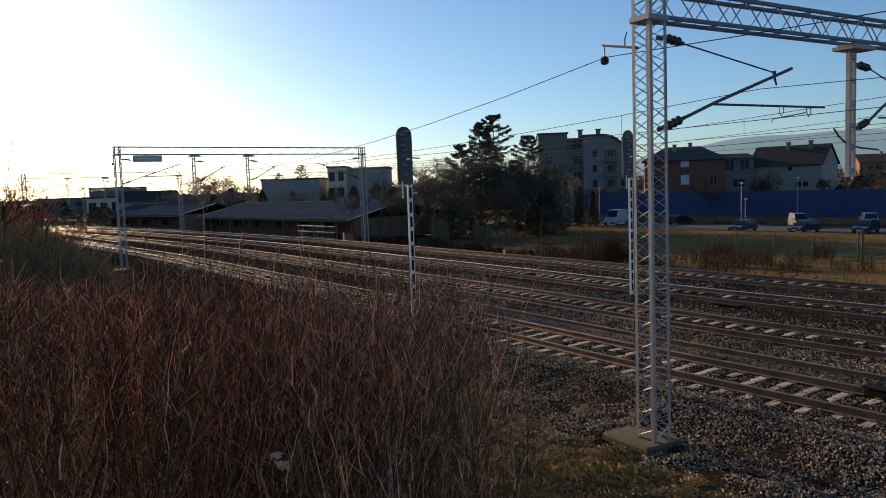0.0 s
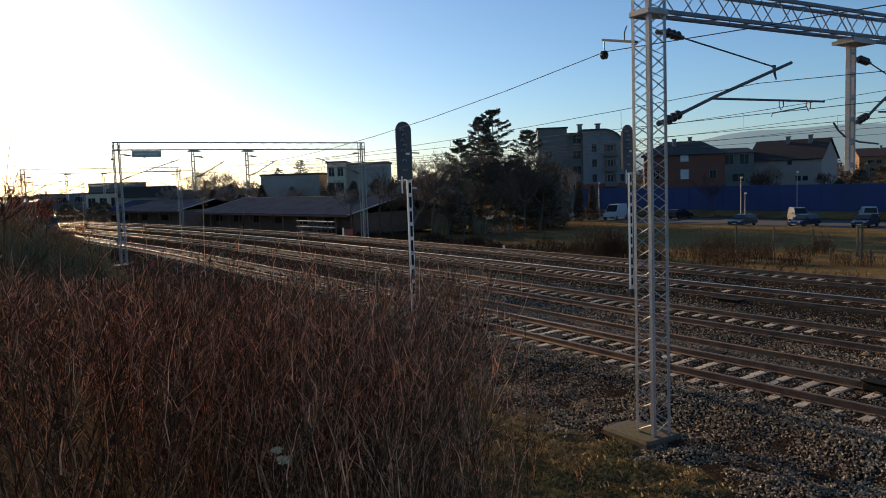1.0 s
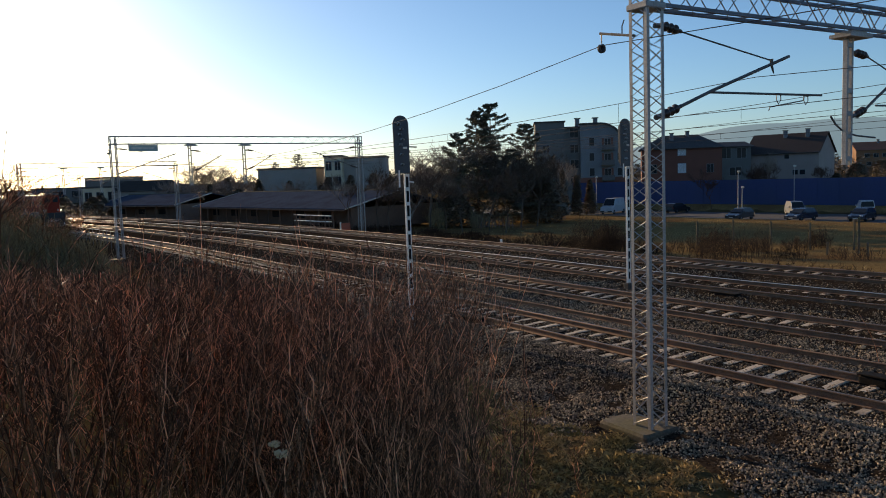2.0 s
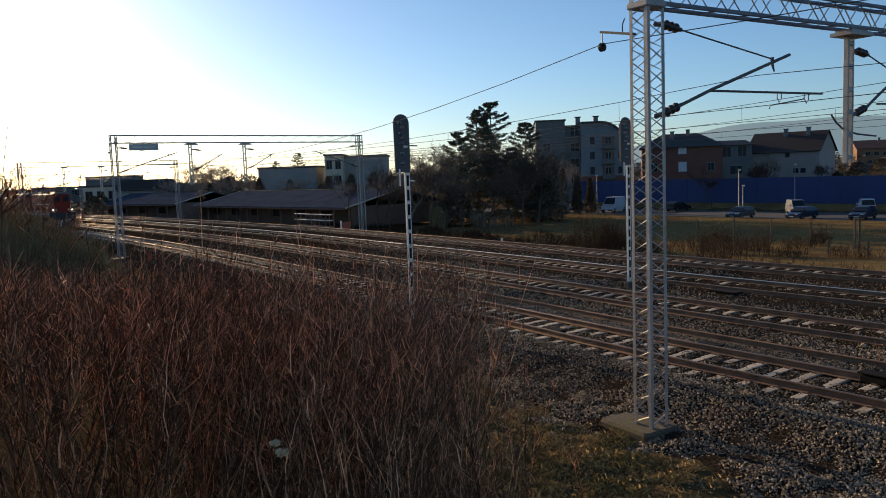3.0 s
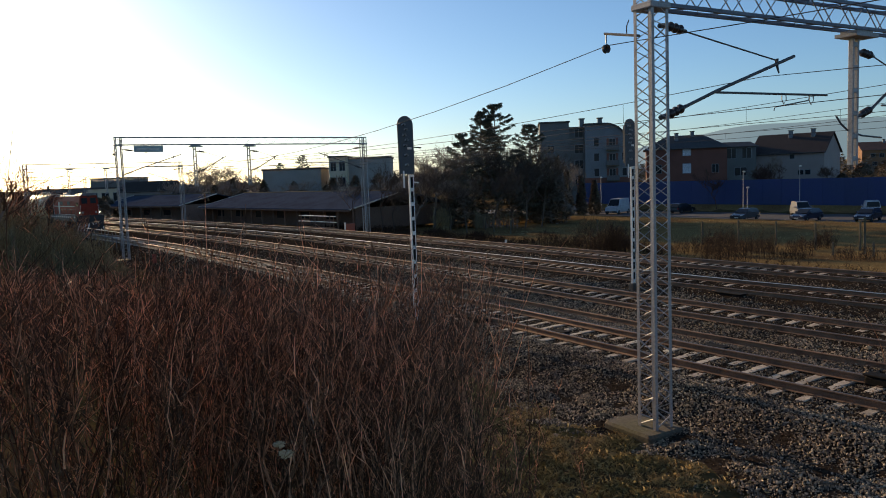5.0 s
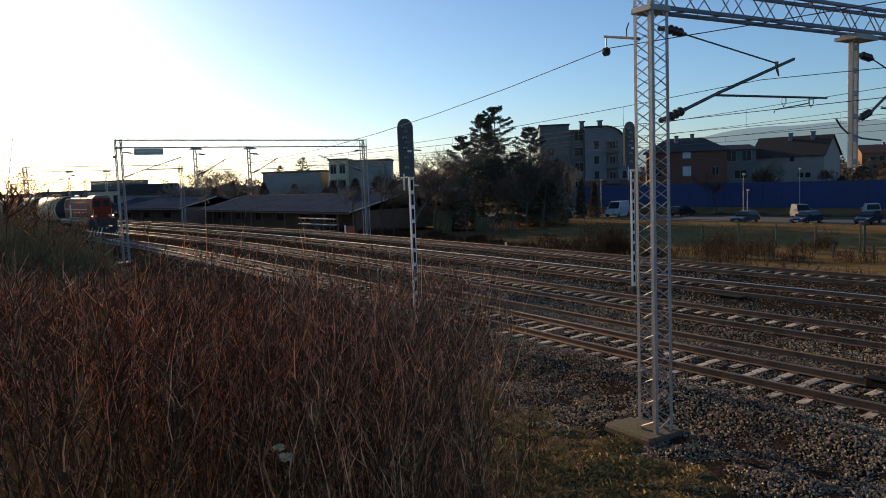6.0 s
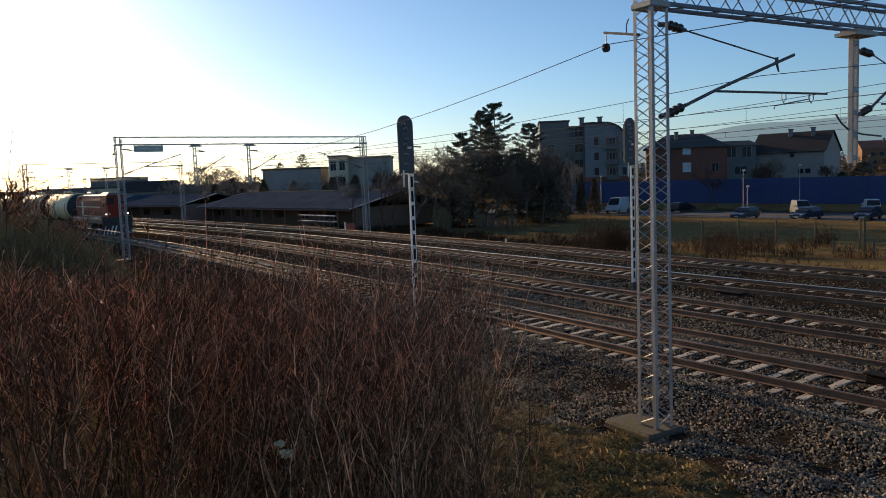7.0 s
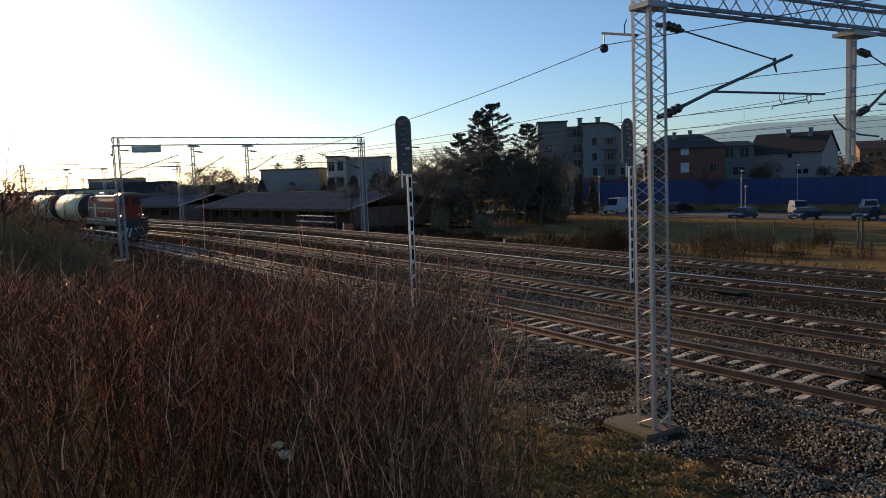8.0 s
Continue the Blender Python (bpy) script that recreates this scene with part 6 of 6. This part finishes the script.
switch_box(17.4, 22.5, -0.2, 0.4, 1.15, 0.1, "low dark box between two tracks")


def dry_stalk(x, y, top, lean, plume, seed, label):
    """A tall dead stalk; plume: size of its dry seed head."""
    rnd = random.Random(seed)
    z = ground_z(x, y)
    t = thing("dry_stalk", pose(x, y, z - 0.05), label, "dead plant", "dead stalks")
    h = top - z
    pts = [(lean * u * u * h, 0.02 * math.sin(u * 7), h * u) for u in [i / 8 for i in range(9)]]
    part("stalk", Geo().tube(pts, [0.008 - 0.0045 * i / 8 for i in range(9)], 5), TWIG, t)
    if plume:
        g = Geo()
        bx, by, bz = pts[-1]
        for i in range(46):
            a, e = rnd.uniform(0, 6.283), rnd.uniform(-1.0, 1.4)
            L = plume * rnd.uniform(0.55, 1.0)
            tip = (bx + L * math.cos(a) * math.cos(e), by + L * math.sin(a) * math.cos(e), bz - 0.03 + L * math.sin(e) * 0.8)
            rods(g, [(bx, by, bz - 0.04), ((bx + tip[0]) / 2, (by + tip[1]) / 2, (bz + tip[2]) / 2), tip], 0.0006, 0.0006)
            for _ in range(3):
                leaf(g, rnd, tip[0], tip[1], tip[2], rnd.uniform(0.008, 0.016))
        part("seed_head", g, PAMPAS, t, "dry pale seed head")


dry_stalk(-2.34, 7.5, 4.36, 0.01, 0.075, 1, "tall dead stalk with pale dry seed head")
dry_stalk(-2.36, 7.8, 3.9, -0.01, 0, 2, "tall dead bare stalk in the thicket")
dry_stalk(-2.9, 8.5, 4.08, 0.01, 0, 3, "tall dead bare stalk above the thicket")
dry_stalk(-3.25, 8.9, 3.75, 0.015, 0.0, 4, "thin dead bare stalk above the thicket")
dry_stalk(0.83, 8.0, 2.9, 0.01, 0, 5, "single thin bare stem at the thicket's edge")
dry_stalk(-5.2, 9.0, 5.18, 0.09, 0, 6, "long bare rod leaning above the bushes")
dry_stalk(9.95, 17.0, 1.0, -0.3, 0, 7, "pale broken twig standing between two tracks")
t = thing("marker_post", stand(51.6, 11.3, -0.70, 10), "small faded red marker post on the bank", "marker post")
part("post", Geo().box(-0.05, 0.05, -0.05, 0.05, -0.2, 0.6, bev=0.01), PLANK, t)
part("plate", Geo().box(-0.13, 0.13, -0.08, -0.052, 0.15, 0.75, bev=0.01), SIGNRED, t, "faded red plate")


def low_railing():
    """Railing of a culvert beside the near track."""
    t = thing("culvert_railing", Matrix.Identity(4), "low dull steel railing over a culvert", "railing")
    for i in range(13):
        part("railing_post", Geo().box(-0.025, 0.025, -0.025, 0.025, -0.85, 1.0), GALVDARK, t, at=stand(61.6 + 1.08 * i, 12.0))
    for z in (0.55, 0.99):
        part("handrail", Geo().tube([line(61.5 + 1.32 * i, 12.0, z) for i in range(11)], 0.024, 6), GALV, t)


low_railing()


# ---- the train ----
LOCORED = mat("orange_red_locomotive_paint", (0.27, 0.035, 0.018), 0.6, dark=0.9, light=1.06, grain=6, patch=0.7, bump=0.03, second=(0.24, 0.030, 0.015), spec=0.15)
LOCOROOF = mat("sooty_grey_roof", (0.16, 0.15, 0.145), 0.6, grain=6, patch=0.8, bump=0.05)
STEELBLACK = mat("grimy_black_steel", (0.028, 0.026, 0.025), 0.6, grain=10, patch=1, bump=0.2, second=(0.05, 0.038, 0.03))
# Cream pushed towards gold: warm hazy light on the tanks is in the paint.
TANKCREAM = mat("tank_paint_with_golden_light", (0.80, 0.66, 0.38), 0.55, 0.0, dark=0.92, light=1.05, grain=4, patch=0.8, bump=0.03, second=(0.55, 0.46, 0.30), amount=0.5)
TREAD = mat("worn_wheel_steel", (0.34, 0.31, 0.28), 0.35, 0.9, bump=0.05)
LIT = glow("lit_headlight", (1.0, 0.93, 0.78), 5.0)


def wheel_pair(parent, y):
    m = lambda x: Matrix.Translation((x, y, 0.46)) @ Matrix.Rotation(radians(90), 4, "Y")
    for x in (-0.75, 0.75):
        e = 1 if x > 0 else -1
        w = part("wheel", Geo().spin([(0.05, -0.065), (0.40, -0.05), (0.46, -0.065), (0.46, 0.03), (0.495 if e < 0 else 0.46, 0.035), (0.49 if e < 0 else 0.45, 0.065), (0.05, 0.065)], m(x), 20), STEELBLACK, parent)
        part("wheel_hub", Geo().spin([(0.02, -0.10), (0.12, -0.09), (0.12, 0.09), (0.02, 0.10)], m(x), 12), TREAD, w)


def bogie(parent, y, base=2.0):
    for e in (-1, 1):
        b = part("bogie_frame", Geo().box(e * 1.0 - 0.07, e * 1.0 + 0.07, y - base / 2 - 0.55, y + base / 2 + 0.55, 0.5, 0.82, bev=0.04), STEELBLACK, parent)
        for k in (-1, 1):
            part("axle_box", Geo().box(e * 1.06 - 0.12, e * 1.06 + 0.12, y + k * base / 2 - 0.16, y + k * base / 2 + 0.16, 0.32, 0.62, bev=0.04), STEELBLACK, b)
        part("spring", Geo().spin([(0.11, -0.14), (0.13, -0.05), (0.11, 0), (0.13, 0.06), (0.11, 0.14)], pose(e * 1.06, y, 0.72), 10), TREAD, b)
    for k in (-1, 1):
        wheel_pair(parent, y + k * base / 2)


def buffers(parent, y, way):
    for x in (-0.875, 0.875):
        m = Matrix.Translation((x, y, 1.05)) @ Matrix.Rotation(radians(-90 * way), 4, "X")
        part("buffer", Geo().spin([(0.09, 0), (0.11, 0.05), (0.07, 0.08), (0.07, 0.5), (0.22, 0.52), (0.235, 0.55), (0.18, 0.57)], m, 16), STEELBLACK, parent)
    part("coupling_hook", Geo().tube([(0, y, 1.0), (0, y + way * 0.3, 1.02), (0, y + way * 0.38, 0.9)], 0.05, 8), STEELBLACK, parent)


LIFT = [(0.0, 0.1), (0.15, 0.28), (0.85, 1.12), (1.02, 1.25), (1.36, 1.85), (1.70, 2.12), (3.38, 3.75), (3.69, 4.05), (5.0, 5.36)]


def locomotive():
    """Diesel locomotive, nose at y = 0, body along +y."""
    t = thing("diesel_locomotive", Matrix.Identity(4), "orange-red diesel locomotive with lit headlights pulling tank wagons", "locomotive")
    L = 12.6
    part("underframe", Geo().box(-1.22, 1.22, 0.25, L - 0.25, 1.02, 1.36, bev=0.05), STEELBLACK, t, "black underframe")
    part("fuel_tank", Geo().box(-1.1, 1.1, 4.9, 7.7, 0.42, 1.02, bev=0.12), STEELBLACK, t)
    cab = [(-1.22, 1.36), (1.22, 1.36), (1.24, 2.75), (1.10, 3.45), (0.75, 3.64), (-0.75, 3.64), (-1.10, 3.45), (-1.24, 2.75)]
    front = part("cab", Geo().prism(cab, 0.35, 2.5), LOCORED, t, "red end cab with two windows")
    part("cab_roof", Geo().prism([(-1.14, 3.43), (1.14, 3.43), (0.78, 3.69), (-0.78, 3.69)], 0.25, 2.6), LOCOROOF, front)
    for x in (-0.58, 0.58):
        part("cab_window", Geo().box(x - 0.38, x + 0.38, 0.325, 0.348, 2.62, 3.2, bev=0.01), GLASS, front)
    part("buffer_beam", Geo().prism([(-1.2, 0.92), (1.2, 0.92), (1.22, 1.37), (-1.22, 1.37)], 0.16, 0.4), STEELBLACK, t)
    for e in (-1, 1):
        for i in range(8):
            part("railing_post", Geo().tube([(e * 1.17, 0.6 + i * 1.62, 1.36), (e * 1.17, 0.6 + i * 1.62, 2.05)], 0.018, 5), STEELBLACK, t)
        part("railing", Geo().tube([(e * 1.17, 0.6, 2.05), (e * 1.17, 11.94, 2.05)], 0.016, 5), STEELBLACK, t)
    part("front_door_panel", Geo().box(-0.17, 0.17, 0.31, 0.347, 1.5, 3.1, bev=0.01), LOCORED, front)
    for e in (-1, 1):
        part("side_window", Geo().box(e * 1.243 - 0.01, e * 1.243 + 0.01, 0.8, 1.8, 2.35, 2.75), GLASS, front)
        m = Matrix.Translation((e * 0.87, 0.35, 1.70)) @ Matrix.Rotation(radians(90), 4, "X")
        lamp = part("headlight", Geo().spin([(0.14, 0), (0.15, 0.04), (0.11, 0.09)], m, 14), TREAD, front)
        part("headlight_lens", Geo().spin([(0.06, 0.091), (0.055, 0.105), (0.02, 0.112)], m, 14), LIT, lamp, "glowing white lens")
        part("cab_step", Geo().box(e * 1.2 - 0.15, e * 1.2 + 0.15, 0.3, 0.75, 0.5, 0.55), STEELBLACK, t)
        part("front_handrail", Geo().tube([(e * 1.15, 0.3, 1.4), (e * 1.15, 0.22, 1.6), (e * 1.15, 0.22, 2.4), (e * 1.15, 0.32, 2.5)], 0.02, 6), WHITEPAINT, front)
    part("top_lamp", Geo().box(-0.18, 0.18, 0.3, 0.5, 3.3, 3.5, bev=0.04), STEELBLACK, front)
    body = [(-1.18, 1.36), (1.18, 1.36), (1.20, 2.95), (0.98, 3.38), (-0.98, 3.38), (-1.20, 2.95)]
    hood = part("engine_body", Geo().prism(body, 2.5, 10.4), LOCORED, t, "orange-red engine body with pale band")
    part("hood_roof", Geo().prism([(-0.95, 3.36), (0.95, 3.36), (0.7, 3.5), (-0.7, 3.5)], 2.6, 10.4), LOCOROOF, hood)
    tail = Geo()
    prof = [(10.4, 1.36), (12.3, 1.36), (12.3, 2.75), (11.4, 3.34), (10.4, 3.38)]
    tail.v = [(-1.17, a, b) for a, b in prof] + [(1.17, a, b) for a, b in prof]
    tail.f = [(4, 3, 2, 1, 0), (5, 6, 7, 8, 9)] + [(i, (i + 1) % 5, (i + 1) % 5 + 5, i + 5) for i in range(5)]
    tail.m = [0] * len(tail.f)
    rear = part("rear_hood", tail, LOCORED, t)
    part("rear_roof_edge", Geo().box(-1.2, 1.2, 10.3, 10.5, 3.34, 3.48), WHITEPAINT, rear)
    for e in (-1, 1):
        x = e * 1.197
        part("white_band", Geo().box(x - 0.012, x + 0.012, 2.5, 10.4, 2.30, 2.37), WHITEPAINT, hood)
        part("lower_band", Geo().box(x - 0.012, x + 0.012, 2.5, 10.4, 1.40, 1.46), WHITEPAINT, hood)
        part("rear_band", Geo().box(e * 1.175 - 0.012, e * 1.175 + 0.012, 10.4, 12.3, 2.30, 2.37), WHITEPAINT, rear)
        part("slope_trim", Geo().tube([(e * 1.17, 12.3, 1.4), (e * 1.17, 12.3, 2.77), (e * 1.17, 11.4, 3.35), (e * 1.17, 10.4, 3.4)], 0.055, 6), WHITEPAINT, rear)
        part("roof_trim", Geo().tube([(e * 0.99, 2.6, 3.39), (e * 0.99, 10.3, 3.39)], 0.04, 6), WHITEPAINT, hood)
        for i in range(4):
            y = 3.0 + i * 1.6
            part("grille", Geo().box(x - 0.02, x + 0.02, y, y + 1.1, 2.45, 2.85, bev=0.008), STEELBLACK if i % 2 else LOCORED, hood)
            part("access_door", Geo().box(x - 0.016, x + 0.016, y + 0.05, y + 1.0, 1.55, 2.22, bev=0.008), LOCORED, hood)
        part("pale_door", Geo().box(x - 0.02, x + 0.02, 9.3, 9.9, 1.5, 2.8, bev=0.01), WHITEPAINT, hood)
        for i in range(13):
            part("frame_mark", Geo().box(e * 1.225 - 0.012, e * 1.225 + 0.012, 0.5 + i * 0.92, 0.85 + i * 0.92, 1.24, 1.30), WHITEPAINT, t)
    for y, h in ((5.2, 0.26), (7.2, 0.34)):
        part("exhaust", Geo().spin([(0.2, 0), (0.2, h), (0.16, h), (0.16, 0.05)], pose(0, y, 3.48), 12), LOCOROOF, hood)
    part("roof_tank", Geo().tube([(-0.3, 8.3, 3.6), (-0.3, 9.9, 3.6)], 0.17, 10), WHITEPAINT, hood)
    part("roof_fan", Geo().spin([(0.45, 0), (0.45, 0.14), (0.28, 0.18)], pose(0, 3.9, 3.48), 16), LOCOROOF, hood)
    plough = part("snow_plough", Geo().add([(-1.2, 0.3, 0.15), (0, -0.25, 0.15), (1.2, 0.3, 0.15), (-1.2, 0.4, 0.85), (0, 0.0, 0.85), (1.2, 0.4, 0.85), (-1.2, 0.5, 0.15), (1.2, 0.5, 0.15), (-1.2, 0.5, 0.85), (1.2, 0.5, 0.85)],
                   [(0, 1, 4, 3), (1, 2, 5, 4), (6, 8, 9, 7), (0, 3, 8, 6), (2, 7, 9, 5), (3, 4, 5, 9, 8), (6, 7, 2, 1, 0)]), STEELBLACK, t, "black plough with white chevrons")

    def on_plough(e, u, z):
        w = (z - 0.15) / 0.7
        y0, y1 = -0.25 + 0.25 * w, 0.3 + 0.1 * w
        return (e * 1.2 * u, y0 + (y1 - y0) * u - 0.012, z)
    for e in (-1, 1):
        for i in range(4):
            a, b = 0.08 + 0.22 * i, 0.17 + 0.22 * i
            q = [on_plough(e, min(1, a + 0.2), 0.2), on_plough(e, min(1, b + 0.2), 0.2), on_plough(e, b, 0.8), on_plough(e, a, 0.8)]
            if e < 0:
                q.reverse()
            v = q + [(x, y + 0.01, z) for x, y, z in q]
            part("chevron", Geo().add(v, [(0, 1, 2, 3), (7, 6, 5, 4), (0, 4, 5, 1), (1, 5, 6, 2), (2, 6, 7, 3), (3, 7, 4, 0)]), WHITEPAINT, plough)
    # bring the body to its true length, width and heights
    for ob in t.children_recursive:
        root = ob if ob.parent == t else ob.parent
        wide = 0.71 if root in (front, hood, rear) else 1.07
        for v in ob.data.vertices:
            v.co = (v.co.x * wide, v.co.y * 0.87, blend(LIFT, v.co.z))
    L *= 0.87
    buffers(t, 0.25, -1)
    buffers(t, L - 0.25, 1)
    bogie(t, 2.3, 2.0)
    bogie(t, L - 2.3, 2.0)
    return t


def tank_wagon():
    """Bogie tank wagon, buffer beam at y = 0, along +y."""
    t = thing("tank_wagon", Matrix.Identity(4), "cream cylindrical tank wagon with dark ends, golden light in its paint", "tank wagon", "wagons of the train")
    L = 10.9
    part("underframe", Geo().box(-0.6, 0.6, 0.3, L - 0.3, 0.95, 1.25, bev=0.04), STEELBLACK, t)
    for y in (0.3, L - 0.5):
        part("buffer_beam", Geo().box(-1.35, 1.35, y, y + 0.2, 0.85, 1.3, bev=0.03), STEELBLACK, t)
    R, zc = 1.42, 2.62
    prof = [(0.05, 0), (0.7, 0.06), (1.1, 0.2), (1.33, 0.42), (R, 0.7), (R, L - 2.1), (1.33, L - 1.82), (1.1, L - 1.6), (0.7, L - 1.46), (0.05, L - 1.4)]
    m = Matrix.Translation((0, 0.7, zc)) @ Matrix.Rotation(radians(-90), 4, "X")
    tank = part("tank", Geo().spin(prof, m, 40), TANKCREAM, t, "cream tank shell, golden light put into its paint", smooth=True)
    for k, y in ((1, 0.7), (-1, L - 0.7)):
        m2 = Matrix.Translation((0, y - k * 0.012, zc)) @ Matrix.Rotation(radians(-90 * k), 4, "X")
        part("tank_end", Geo().spin([(0.05, 0), (0.7, 0.06), (1.1, 0.2), (1.345, 0.42)], m2, 40), STEELBLACK, tank, "dark dished end", smooth=True)
    for y in (1.7, L / 2 + 0.6, L - 1.7):
        part("tank_band", Geo().spin([(R + 0.004, -0.06), (R + 0.025, -0.05), (R + 0.025, 0.05), (R + 0.004, 0.06)], Matrix.Translation((0, y, zc)) @ Matrix.Rotation(radians(-90), 4, "X"), 40), STEELBLACK, tank)
        part("saddle", Geo().box(-1.1, 1.1, y - 0.12, y + 0.12, 1.2, 1.62, bev=0.03), STEELBLACK, t)
    part("dome", Geo().spin([(0.42, 0), (0.42, 0.22), (0.3, 0.3)], pose(0, L / 2, zc + R - 0.06), 16), TANKCREAM, tank)
    part("walkway", Geo().box(-0.35, 0.35, 1.6, L - 1.6, zc + R + 0.02, zc + R + 0.07), STEELBLACK, t)
    for e in (-0.22, 0.22):
        part("ladder_rail", Geo().tube([(-1.48, L / 2 + e, 1.1), (-1.5, L / 2 + e, 2.7), (-0.9, L / 2 + e, 4.05)], 0.022, 5), STEELBLACK, t)
    for i in range(8):
        part("ladder_rung", Geo().tube([(-1.5, L / 2 - 0.22, 1.25 + i * 0.2), (-1.5, L / 2 + 0.22, 1.25 + i * 0.2)], 0.014, 4), STEELBLACK, t)
    buffers(t, 0.3, -1)
    buffers(t, L - 0.3, 1)
    bogie(t, 2.1, 1.8)
    bogie(t, L - 2.1, 1.8)
    return t


loco = locomotive()
wagon = tank_wagon()
WAGONS = [wagon] + [copy_thing(wagon, Matrix.Identity(4)) for _ in range(5)]
# place of the nose along the line, by time
NOSE = [(0.0, 101.0), (1.0, 97.0), (2.0, 93.1), (2.8, 90.0), (3.5, 87.2), (4.5, 83.1), (5.2, 80.1), (6.0, 76.6), (6.5, 74.35), (7.0, 72.0), (7.5, 69.6), (8.0, 67.1)]


def rolling(back, length):
    """Poses of a vehicle whose front stands back metres behind the nose: set on the chord between its bogies."""
    rows = []
    for t, s in NOSE:
        a, b = s + back + 0.2 * length, s + back + 0.8 * length
        tilt = Matrix.Rotation(-math.asin(CANT[0] / 1.5), 4, "Y")
        mid = (a + b) / 2
        m = track_pose(mid, TRACKS[0], CANT[0] / 2) @ tilt @ Matrix.Translation((0, -length / 2, 0))
        rows.append((t, m))
    return rows


def motions():
    walk(loco, rolling(0.0, 10.96))
    for i, w in enumerate(WAGONS):
        walk(w, rolling(11.1 + 11.0 * i, 10.9))


motions()
